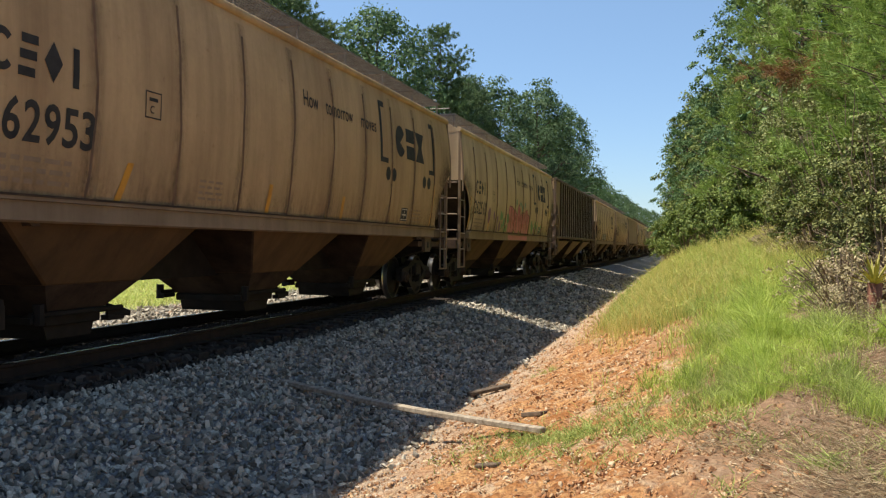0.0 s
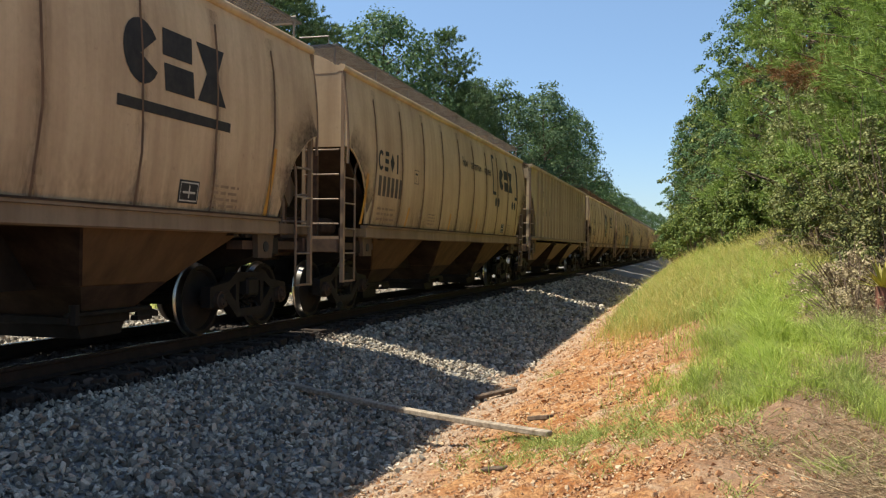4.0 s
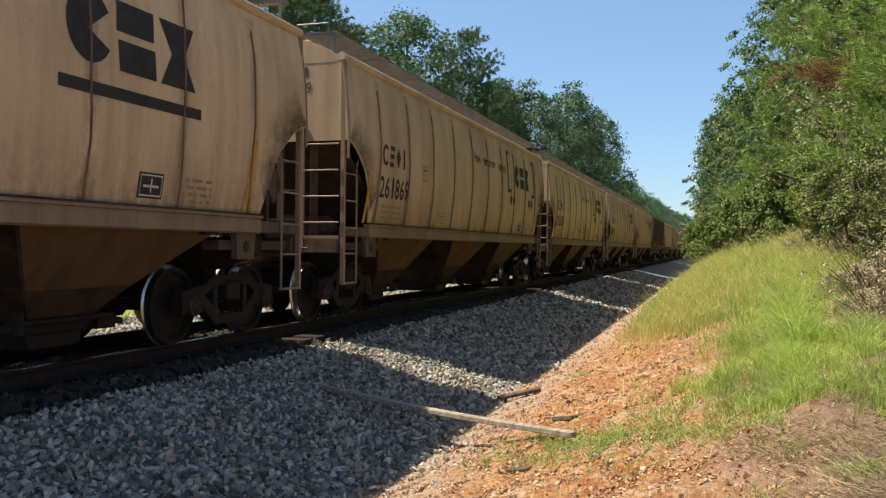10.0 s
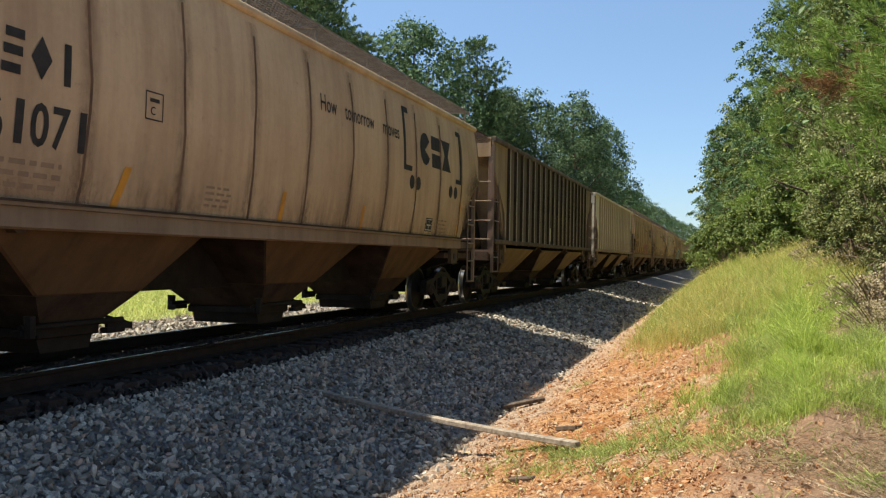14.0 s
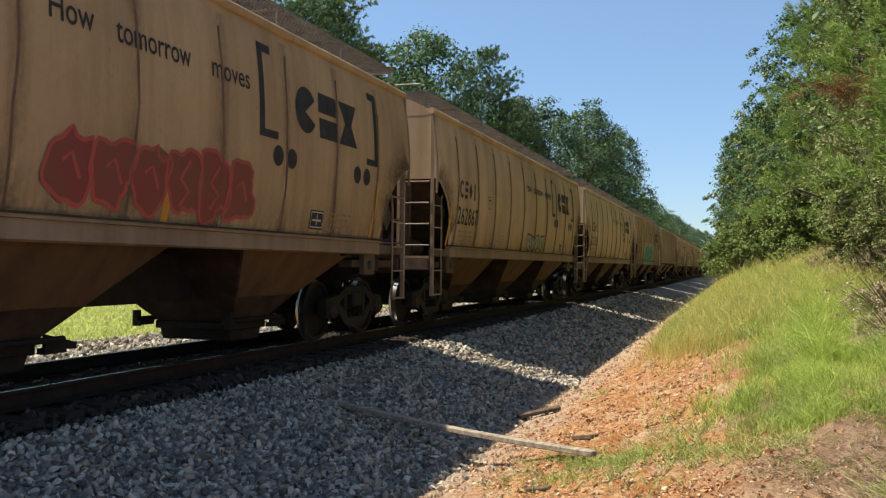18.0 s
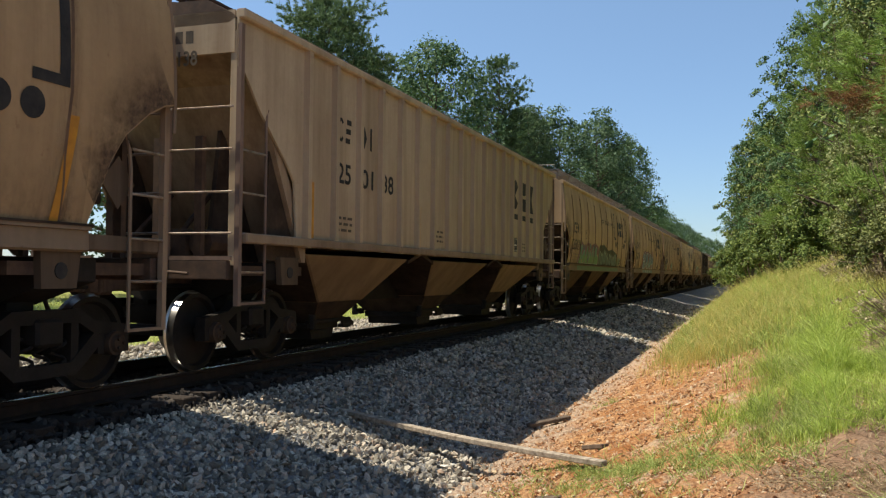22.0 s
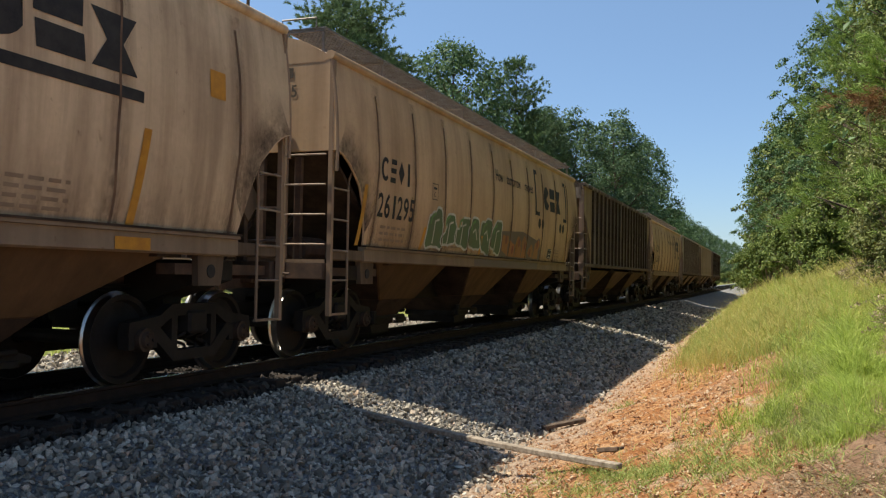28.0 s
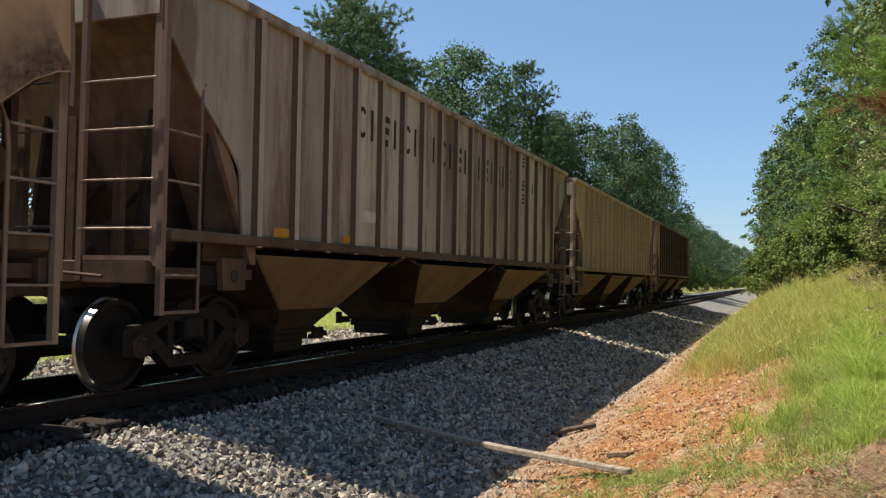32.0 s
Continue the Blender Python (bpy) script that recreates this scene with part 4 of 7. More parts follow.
def build_ground():
    xs = np.unique(np.concatenate([np.linspace(-600, -60, 14), np.linspace(-60, -14, 20), np.linspace(-14, -2.9, 45), np.linspace(-2.9, 4, 90), np.linspace(4, 16, 24), np.linspace(16, 60, 12), np.linspace(60, 600, 14)]))
    ys = np.unique(np.concatenate([np.linspace(-300, -20, 12), np.linspace(-20, 2, 23), np.linspace(2, 24, 150), np.linspace(24, 60, 60), np.linspace(60, 200, 40), np.linspace(200, 1200, 16)]))
    gx, gy = np.meshgrid(xs, ys)
    gz = ground_z(gx, gy)
    rng = np.random.RandomState(3)
    near = (gx > -2.7) & (gx < 4) & (gy > 2) & (gy < 30)
    gz = gz + np.where(near, rng.uniform(-0.030, 0.030, gz.shape), 0)
    v = np.stack([gx.ravel(), gy.ravel(), gz.ravel()], 1)
    nx, ny = len(xs), len(ys)
    i = (np.arange(ny - 1)[:, None] * nx + np.arange(nx - 1)[None, :]).ravel()
    f = np.stack([i, i + 1, i + nx + 1, i + nx], 1)
    ob = new("ground", raw("ground", v, f, ground_mat(), True))
    tagged(ob, "red clay bank, grassy verge and ballast bed ground", "ground", kind="structure")


build_ground()


# ---- track ----
def build_track():
    track = new("railway_track")
    tagged(track, "straight railway track with rusty rails on wooden ties", "railway track", kind="structure")
    prof = [(-0.075, -0.18), (0.075, -0.18), (0.075, -0.165), (0.012, -0.145), (0.010, -0.05), (0.037, -0.035), (0.037, -0.006), (0.028, 0.0), (-0.028, 0.0), (-0.037, -0.006), (-0.037, -0.035), (-0.010, -0.05), (-0.012, -0.145), (-0.075, -0.165)]
    for s in (-1, 1):
        bm = bm_new()
        prism(bm, [(TRACK_X + s * 0.755 + a, RAIL_Z + b) for a, b in prof], 1, -120, 700)
        for f in bm.faces:
            if f.normal.z > 0.5 and f.calc_center_median().z > RAIL_Z - 0.01:
                f.material_index = 1
        part("rail", bm, [RAIL_RUST, RAIL_TOP], track, "rusty steel rail with a polished top")
    bm = bm_new()
    box(bm, -1.30, 1.30, -0.115, 0.115, -0.36, -0.185, 0.012)
    me = mesh_of(bm, "tie", TIE_WOOD)
    rnd = random.Random(5)
    for k in range(280):
        part("tie", me, None, track, at=pose(TRACK_X + rnd.uniform(-0.04, 0.04), -14 + k * 0.53, RAIL_Z + rnd.uniform(-0.008, 0.004), 0, 0, rnd.uniform(-1, 1)))


build_track()

# ---- foliage ----
def leaf_mat(name, dark, light, through=0.35):
    def build(nt, b):
        geo = nt.nodes.new("ShaderNodeNewGeometry")
        c = ramp(nt, geo.outputs["Random Per Island"], [(0.0, dark), (0.55, tuple((a + q) / 2 for a, q in zip(dark, light))), (1.0, light)])
        info = nt.nodes.new("ShaderNodeObjectInfo")
        c2 = mix(nt, info.outputs["Random"], c.outputs[0], (0.9, 1.0, 0.8), "MULTIPLY")
        nt.links.new(c2, b.inputs["Base Color"])
        b.inputs["Roughness"].default_value = 0.55
        b.inputs["Specular IOR Level"].default_value = 0.2
        tr = put(nt, "BsdfTranslucent", Color=c2)
        mx = nt.nodes.new("ShaderNodeMixShader")
        mx.inputs[0].default_value = through
        nt.links.new(b.outputs[0], mx.inputs[1])
        nt.links.new(tr.outputs[0], mx.inputs[2])
        nt.links.new(mx.outputs[0], nt.nodes["Material Output"].inputs["Surface"])
    return material(name, build)


LEAF = leaf_mat("oak_leaf", (0.058, 0.092, 0.024), (0.25, 0.285, 0.085), 0.16)
LEAF_BLUE = leaf_mat("sweetgum_leaf", (0.05, 0.10, 0.045), (0.17, 0.25, 0.115), 0.18)
# far foliage tinted bluish, distance haze put into the colour
LEAF_FAR = leaf_mat("far_leaf", (0.055, 0.10, 0.048), (0.17, 0.245, 0.125), 0.25)
NEEDLE_FAR = leaf_mat("far_needle", (0.065, 0.11, 0.05), (0.18, 0.25, 0.12), 0.25)
LEAF_DRY = leaf_mat("dull_shrub_leaf", (0.07, 0.085, 0.028), (0.27, 0.27, 0.105), 0.12)
LEAF_VINE = leaf_mat("vine_leaf", (0.11, 0.13, 0.04), (0.33, 0.34, 0.15), 0.12)
NEEDLE = leaf_mat("pine_needle", (0.11, 0.17, 0.035), (0.33, 0.42, 0.12), 0.25)
NEEDLE_DEAD = leaf_mat("dead_needle", (0.17, 0.075, 0.038), (0.36, 0.18, 0.10), 0.2)
GRASS = leaf_mat("grass_blade", (0.22, 0.30, 0.04), (0.66, 0.70, 0.22), 0.45)
GRASS_DULL = leaf_mat("dull_grass_blade", (0.16, 0.22, 0.05), (0.52, 0.55, 0.20), 0.38)
MEADOW = leaf_mat("meadow_blade", (0.44, 0.50, 0.15), (0.70, 0.70, 0.30), 0.45)
GRASS_DRY = leaf_mat("dry_grass_blade", (0.36, 0.34, 0.08), (0.74, 0.60, 0.25), 0.42)
STRAW = leaf_mat("straw", (0.17, 0.10, 0.068), (0.52, 0.38, 0.28), 0.15)
BRUSH = leaf_mat("dry_brush", (0.20, 0.155, 0.09), (0.50, 0.40, 0.26), 0.25)
BARK = plain("bark", (0.17, 0.12, 0.085), (0.07, 0.05, 0.037), 0.95, 3.0, 0, 0.6, 0.03, (3, 3, 0.5))
RED_BARK = plain("reddish_dead_leaf", (0.34, 0.15, 0.10), (0.16, 0.07, 0.05), 0.9, 6.0, 0, 0.5)
TWIG = plain("dead_twig", (0.30, 0.22, 0.155), (0.15, 0.105, 0.075), 0.95, 5.0, 0, 0.4)


def unit(v):
    return v / np.maximum(np.linalg.norm(v, axis=1, keepdims=True), 1e-9)


def limbs_mesh(name, segs, mat, n=6):
    bm = bm_new()
    for a, b, r1, r2 in segs:
        rod(bm, a, b, r1, n, False, r2)
    return mesh_of(bm, name, mat, 60)


def trunk_line(rng, height, lean, r):
    pts = [np.zeros(3)]
    for k in range(6):
        pts.append(pts[-1] + np.array([rng.normal() * lean, rng.normal() * lean, height / 6]))
    segs = [(tuple(pts[k]), tuple(pts[k + 1]), r * (1 - k / 6.5), r * (1 - (k + 1) / 6.5)) for k in range(6)]
    return pts, segs


def on_trunk(pts, z):
    zs = [p[2] for p in pts]
    return np.array([np.interp(z, zs, [p[0] for p in pts]), np.interp(z, zs, [p[1] for p in pts]), z])


def pad_leaves(rng, centres, outs, radii, count, leaf, ratio=0.62, flat=0.5):
    """Leaf pads at the ends of twigs: dense flattened clusters, their leaves turned up and outwards."""
    m = len(centres)
    c, o, r = np.repeat(centres, count, 0), np.repeat(outs, count, 0), np.repeat(radii, count)[:, None]
    axis = unit(o * 0.6 + np.array([0, 0, 0.8]))
    q = unit(rng.normal(size=(m * count, 3)))
    q *= rng.uniform(0.15, 1.0, (m * count, 1)) ** 0.45
    along = (q * axis).sum(1, keepdims=True)
    q = q - axis * along * (1 - flat * np.where(along > 0, 1.0, 0.55))
    q *= 1 + 0.40 * np.sin(np.arctan2(q[:, 1:2], q[:, 0:1]) * 5 + c[:, :1] * 9 + c[:, 2:] * 5)
    p = c + q * r
    nm = unit(axis * 0.75 + q * 0.55 + rng.normal(size=q.shape) * 0.55)
    d = unit(np.cross(nm, rng.normal(size=q.shape)))
    w = np.cross(d, nm)
    s = leaf * rng.uniform(0.6, 1.35, (m * count, 1))
    h, b = d * s * 0.5, w * s * 0.5 * ratio
    v = np.stack([p - h, p + b + nm * s * 0.10, p + h, p - b + nm * s * 0.10], 1).reshape(-1, 3)
    return v, np.arange(4 * m * count).reshape(-1, 4)


def broadleaf(name, seed, height, crown_r, base, boughs, pads, per, leaf, mat, pad=0.30, ragged=0.3, full=0.75):
    """Tapered trunk, curved boughs with side twigs, and leaf pads with dark gaps between them."""
    rng = np.random.RandomState(seed)
    tree = new(name)
    pts, segs = trunk_line(rng, height * 0.93, 0.10, 0.016 * height + 0.03)
    C, O, R = [], [], []
    for k in range(boughs):
        u = (k + 0.5) / boughs
        z = base + (height * 0.93 - base) * u
        prof = (1 - abs((u - 0.36) / 0.68) ** 2.4) ** full
        ang = k * 2.399 + rng.uniform(-0.4, 0.4)
        ln = crown_r * 1.12 * max(0.2, prof) * rng.uniform(1 - ragged, 1 + ragged * 0.45)
        root = on_trunk(pts, max(0.5, z - ln * 0.45))
        rise = 0.22 + 0.55 * u
        d = unit(np.array([[math.cos(ang), math.sin(ang), rise]]))[0]
        mid = root + d * ln * 0.55
        tip = root + d * ln + np.array([0, 0, 0.06 * ln])
        r0 = 0.006 * height * (1.15 - 0.8 * u)
        segs += [(tuple(root), tuple(mid), r0, r0 * 0.6), (tuple(mid), tuple(tip), r0 * 0.6, r0 * 0.15)]
        for j in range(pads):
            w = 0.34 + 0.66 * (j + rng.uniform(0.2, 0.9)) / pads
            stem = root + d * ln * w
            side = unit(np.array([[-math.sin(ang), math.cos(ang), 0.0]]))[0] * (1 if j % 2 else -1)
            off = side * ln * rng.uniform(0.12, 0.42) * (1.15 - 0.6 * w) + np.array([0, 0, rng.uniform(-0.10, 0.12) * ln])
            c = stem + off + d * ln * 0.10
            segs.append((tuple(stem), tuple(c), r0 * 0.28, r0 * 0.08))
            C.append(c), R.append(crown_r * pad * rng.uniform(0.55, 1.15)), O.append(unit((c - on_trunk(pts, c[2]))[None] + 1e-6)[0])
    top = on_trunk(pts, height * 0.93)
    for j in range(4):
        C.append(top + rng.normal(size=3) * 0.05 * height * np.array([0.6, 0.6, 1])), R.append(crown_r * pad * 0.7), O.append(np.array([0, 0, 1.0]))
    v, f = pad_leaves(rng, np.array(C), np.array(O), np.array(R), per, leaf)
    part("trunk", limbs_mesh("trunk", segs, BARK, 5), None, tree, "grey-brown bark trunk and limbs")
    part("crown", raw("crown", v, f, mat), None, tree, "crown of small green leaves")
    return tree


def shoots(rng, P, D, per, length, needle, width):
    """Bottle-brush shoots: needles all along a short twig, pointing forwards and out."""
    n = len(P)
    p, d = np.repeat(P, per, 0), np.repeat(unit(D), per, 0)
    t = rng.uniform(0, 1, (n * per, 1))
    e = unit(np.cross(d, rng.normal(size=d.shape)))
    way = unit(d * 0.75 + e * rng.uniform(0.5, 1.0, (n * per, 1)))
    a = p + d * t * length
    w = unit(np.cross(way, rng.normal(size=d.shape))) * width
    b = a + way * needle * rng.uniform(0.7, 1.15, (n * per, 1))
    v = np.stack([a - w, a + w, b], 1).reshape(-1, 3)
    return v, np.arange(3 * n * per).reshape(-1, 3)


def pine(name, seed, height, crown_r, base, whorls, per, length, needle, width, mat, shoots_per_m=9.0, boughs=(), arms=5, taper=0.62, puff=0.0):
    """Straight trunk, whorls of limbs, and brush-like shoots gathered at the limbs' ends."""
    rng = np.random.RandomState(seed)
    tree = new(name)
    pts, segs = trunk_line(rng, height, 0.08, 0.012 * height + 0.03)
    P, D, PD, DD = [], [], [], []
    for k in range(whorls):
        u = k / (whorls - 1)
        z = base + (height * 0.985 - base) * u
        for j in range(arms if u < 0.85 else 3):
            ang = k * 1.1 + j * 2 * math.pi / arms + rng.uniform(-0.4, 0.4)
            ln = crown_r * (1 - u) ** taper * rng.uniform(0.5, 1.1) + 0.25
            root = on_trunk(pts, z)
            d = np.array([math.cos(ang), math.sin(ang), 0.10 + 0.55 * u])
            tip = root + d * ln + np.array([0, 0, 0.10 * ln])
            segs.append((tuple(root), tuple(tip), 0.010 + 0.010 * ln, 0.007))
            side = np.array([-math.sin(ang), math.cos(ang), 0.0])
            if puff:                        # old pines carry their needles in loose puffs
                for i in range(max(2, int(ln * 1.5))):
                    c = root + (tip - root) * (1 - 0.6 * rng.uniform() ** 1.4) + side * rng.normal() * 0.16 * ln
                    for q in range(int(shoots_per_m)):
                        o = rng.normal(size=3) * np.array([1.0, 1.0, 0.55])
                        P.append(c + o * puff)
                        D.append(o / np.linalg.norm(o) + rng.normal(size=3) * 0.5 + np.array([0, 0, 0.45]))
                continue
            for i in range(max(4, int(ln * shoots_per_m))):
                w = 1 - 0.62 * rng.uniform() ** 1.6
                spread = side * rng.normal() * 0.20 * ln * (1.25 - 0.6 * w) + np.array([0, 0, rng.normal() * 0.05 * ln])
                P.append(root + (tip - root) * w + spread)
                D.append(d + side * np.sign(spread @ side) * 0.6 + rng.normal(size=3) * 0.25 + np.array([0, 0, 0.45]))
    for z, ang, ln in boughs:               # browned boughs
        root, d = on_trunk(pts, z), np.array([math.cos(ang), math.sin(ang), 0.05])
        segs.append((tuple(root), tuple(root + d * ln), 0.03, 0.008))
        for i in range(int(ln * 11)):
            w = rng.uniform(0.45, 1.0)
            PD.append(root + d * ln * w + rng.normal(size=3) * np.array([0.10, 0.10, 0.045]) * ln * 0.5)
            DD.append(d + rng.normal(size=3) * 0.6)
    part("trunk", limbs_mesh("trunk", segs, BARK, 5), None, tree, "brown pine trunk and limbs")
    v, f = shoots(rng, np.array(P), np.array(D), per, length, needle, width)
    part("crown", raw("crown", v, f, mat), None, tree, "crown of green pine needles")
    if PD:
        v, f = shoots(rng, np.array(PD), np.array(DD), per, length * 0.8, needle * 0.8, width)
        part("dead_branch", raw("dead_branch", v, f, NEEDLE_DEAD), None, tree, "browned dead pine needles")
    return tree


def shrub(name, seed, height, r, pads, per, leaf, mat, pad=0.20, stems=14, arch=0.25, bare=0):
    """Arching stems from one base; leaf pads crowd the dome's outside and leave dark pits between them."""
    rng = np.random.RandomState(seed)
    ob = new(name)
    segs, C, O, R = [], [], [], []
    ends = []
    for k in range(stems + bare):
        ang, el = rng.uniform(0, 6.283), rng.uniform(0.15, 1.45)
        k_r = rng.uniform(0.75, 1.05) * (1.25 if k >= stems else 1.0)
        tip = np.array([r * math.cos(ang) * math.cos(el) * k_r, r * math.sin(ang) * math.cos(el) * k_r, height * (0.12 + 0.88 * math.sin(el)) * k_r])
        root = np.array([tip[0] * 0.2, tip[1] * 0.2, -0.1])
        mid = (root + tip) / 2 + np.array([0, 0, arch * height * rng.uniform(0.3, 1.0)])
        segs += [(tuple(root), tuple(mid), 0.016, 0.010), (tuple(mid), tuple(tip), 0.010, 0.004)]
        if k < stems:
            ends.append((mid, tip))
    for k in range(pads):
        mid, tip = ends[k % len(ends)]
        c = mid + (tip - mid) * rng.uniform(-0.1, 1.05) + rng.normal(size=3) * r * 0.13 * np.array([1, 1, 0.8])
        c[2] = max(c[2], 0.06)
        C.append(c), R.append(r * pad * rng.uniform(0.5, 1.25)), O.append(unit((c - np.array([0, 0, height * 0.3]))[None])[0])
    v, f = pad_leaves(rng, np.array(C), np.array(O), np.array(R), per, leaf, 0.6, 0.6)
    v[:, 2] = np.maximum(v[:, 2], 0.0)
    part("woody_base", limbs_mesh("woody_base", segs, TWIG, 5), None, ob, "thin woody stems")
    part("foliage", raw("foliage", v, f, mat), None, ob)
    return ob


def set_down(ob, x, y, rz=0.0, s=1.0, sink=0.05):
    ob.scale = (s, s, s)
    ob.matrix_basis = pose(x, y, float(ground_z(x, y)) - sink, 0, 0, rz) @ Matrix.Diagonal((s, s, s, 1))
    return ob


def again(ob, x, y, rz, s=1.0):
    c = copy_thing(ob, pose(x, y, float(ground_z(x, y)) - 0.05, 0, 0, rz))
    c.scale = (s, s, s)
    return c


def build_trees():
    g1, g2 = "trees beyond the track", "trees on the bank"
    far = [broadleaf("oak_tree", 11, 17.6, 4.8, 4.0, 34, 6, 70, 0.26, LEAF_FAR, 0.27, 0.28), broadleaf("oak_tree", 12, 16.6, 4.6, 2.0, 34, 6, 70, 0.26, LEAF_FAR, 0.27, 0.25),
           broadleaf("oak_tree", 13, 17.6, 4.5, 2.5, 34, 6, 70, 0.26, LEAF_FAR, 0.28, 0.2)]
    fpine = [pine("pine_tree", 21, 16.2, 4.3, 8.0, 9, 24, 0.30, 0.25, 0.026, NEEDLE_FAR, 17, (), 5, 0.50, 0.40), pine("pine_tree", 22, 17.6, 4.7, 3.0, 22, 24, 0.30, 0.25, 0.026, NEEDLE_FAR, 10, (), 6, 0.55, 0.42)]
    for o in far:
        tagged(o, "tall broadleaf tree with a dark green uneven crown", "tree", g1)
    for o in fpine:
        tagged(o, "tall pine tree with an open green crown", "tree", g1)
    set_down(far[0], -20.2, 55.5, 20)
    set_down(far[1], -13.8, 83, 130, 1.04)
    set_down(far[2], -13.2, 101, 60)
    set_down(fpine[0], -22, 42.5, 0)
    set_down(fpine[1], -17.9, 62.5, 40, 0.97)
    spots = [(1, -15.9, 77, 300, 0.98), (1, -22.5, 50.5, 200, 0.86), (0, -24, 62, 90, 0.95), (3, -23, 47, 170, 0.98), (4, -17.4, 72, 250, 0.86), (2, -18.6, 76, 140, 0.94), (4, -13.9, 91, 10, 0.93), (0, -17.5, 108, 300, 1.0),
             (2, -14.2, 113, 210, 0.84), (0, -15.6, 128, 33, 0.72), (1, -14.8, 144, 77, 0.80), (2, -14.4, 160, 180, 0.80), (0, -14.6, 178, 260, 0.78), (1, -14.4, 200, 15, 0.84),
             (2, -14.3, 222, 95, 0.82), (0, -14.2, 248, 190, 0.82), (1, -13.8, 278, 290, 0.88), (2, -13.2, 315, 50, 0.86), (0, -12.8, 360, 120, 0.95), (1, -11.8, 410, 20, 1.0), (2, -9.5, 470, 20, 1.0), (0, -5, 520, 20, 0.95),
             (0, -29, 34, 45, 0.9), (2, -31, 44, 145, 0.9), (1, -28, 26, 245, 0.9), (0, -30, 56, 345, 0.95), (1, -27, 74, 120, 0.95), (2, -24, 88, 20, 1.0), (0, -27, 16, 70, 0.9), (2, -30, 6, 170, 0.9), (1, -29, -6, 20, 0.9),
             (0, -23, 130, 20, 0.95), (1, -22, 165, 160, 0.9), (2, -22, 205, 200, 0.9), (0, -22, 250, 110, 0.9)]
    src = far + fpine
    for k, x, y, rz, s in spots:
        again(src[k], x, y, rz, s)
    # the bank's side
    # first oak and first pine drawn up past view to screen the sky
    near = [broadleaf("young_oak_tree", 31, 17.5, 3.3, 1.6, 62, 6, 120, 0.105, LEAF, 0.155, 0.35, 0.6), broadleaf("sweetgum_tree", 32, 12.8, 3.1, 1.2, 42, 6, 100, 0.14, LEAF_BLUE, 0.165, 0.5, 0.9)]
    npine = [pine("young_pine_tree", 41, 14.0, 3.2, 0.9, 28, 46, 0.42, 0.21, 0.0072, NEEDLE, 8.5, ((3.35, 3.0, 3.1), (3.55, 3.35, 2.3), (3.2, 3.2, 2.6))),
             pine("young_pine_tree", 42, 8.4, 2.7, 0.6, 18, 46, 0.42, 0.21, 0.0072, NEEDLE, 8.5)]
    near.append(broadleaf("young_oak_tree", 33, 12.6, 3.4, 0.8, 30, 5, 52, 0.24, LEAF, 0.20, 0.3, 0.7))
    for o in near:
        tagged(o, "leafy young broadleaf tree on the grassy bank", "tree", g2)
    for o in npine:
        tagged(o, "young pine tree with long green needles", "tree", g2)
    set_down(near[0], 5.2, 29, 0)
    set_down(near[1], 3.5, 45, 90)
    set_down(near[2], 2.2, 84, 40)
    set_down(npine[0], 4.6, 18.6, 0)
    set_down(npine[1], 4.4, 15.2, 100)
    # far oaks at x over 9: unseen, added to block sky light
    for k, x, y, rz, s in [(1, 1.5, 62, 200, 0.85), (1, 0.6, 78, 150, 0.98), (1, 7.2, 24, 120, 0.95), (0, 8.0, 38, 15, 1.05), (1, 8.5, 55, 280, 1.05), (5, 9.2, 31, 60, 1.25), (6, 11.5, 41, 200, 1.3), (5, 13.5, 54, 10, 1.3), (7, 9.6, 23, 310, 1.15),
                           (3, 6.6, 21.5, 200, 1.05), (4, 5.6, 11.6, 20, 0.95), (3, 3.4, 38, 300, 0.85), (4, 3.6, 25.5, 210, 0.62), (0, 4.1, 34.0, 75, 0.60), (0, 6.4, 52, 40, 0.9)]:
        again((near + npine + far)[k], x, y, rz, s)
    # second row: hidden, made taller to keep sky light off the cars
    for k in range(36):                     # the wood goes on along the bank, two trees deep
        y = 58 + 4.6 * k + 0.05 * k * k
        x = float(np.interp(y, [55, 80, 110, 170, 330], [3.4, 2.0, 0.9, -0.2, -1.8])) + (3.6 if k % 2 else 0.0)
        again(near[2], x + 0.6 * math.sin(k * 2.7), y, 77 * k, 0.90 + 0.18 * math.sin(k * 1.9) + (0.40 if k % 2 else 0.0))
    bush = [shrub("shrub", 51, 2.3, 1.35, 150, 150, 0.045, LEAF_DRY, 0.12, 40, 0.2, 10), shrub("shrub", 52, 2.2, 1.25, 90, 90, 0.095, LEAF, 0.19, 26, 0.2, 0), shrub("brushwood", 53, 0.75, 0.9, 130, 22, 0.042, BRUSH, 0.13, 90, 0.15, 14),
            shrub("vine_thicket", 54, 4.6, 1.3, 150, 80, 0.075, LEAF_VINE, 0.17, 44, 0.1, 8)]
    tagged(bush[0], "dense shrub with dull olive leaves", "shrub", "shrubs on the bank")
    tagged(bush[1], "leafy green shrub under the trees", "shrub", "shrubs on the bank")
    tagged(bush[2], "dry grey-brown brushwood tangle at the bank's edge", "brushwood", "brushwood on the bank")
    tagged(bush[3], "tall vine-covered thicket with pale olive leaves", "shrub", "shrubs on the bank")
    set_down(bush[3], 2.7, 21.5, 0, 0.95)
    again(bush[3], 3.3, 24.5, 80, 1.15)
    set_down(bush[0], 2.75, 13.2, 0)
    set_down(bush[1], 1.3, 33, 0, 1.05)
    set_down(bush[2], 2.75, 11.2, 0)
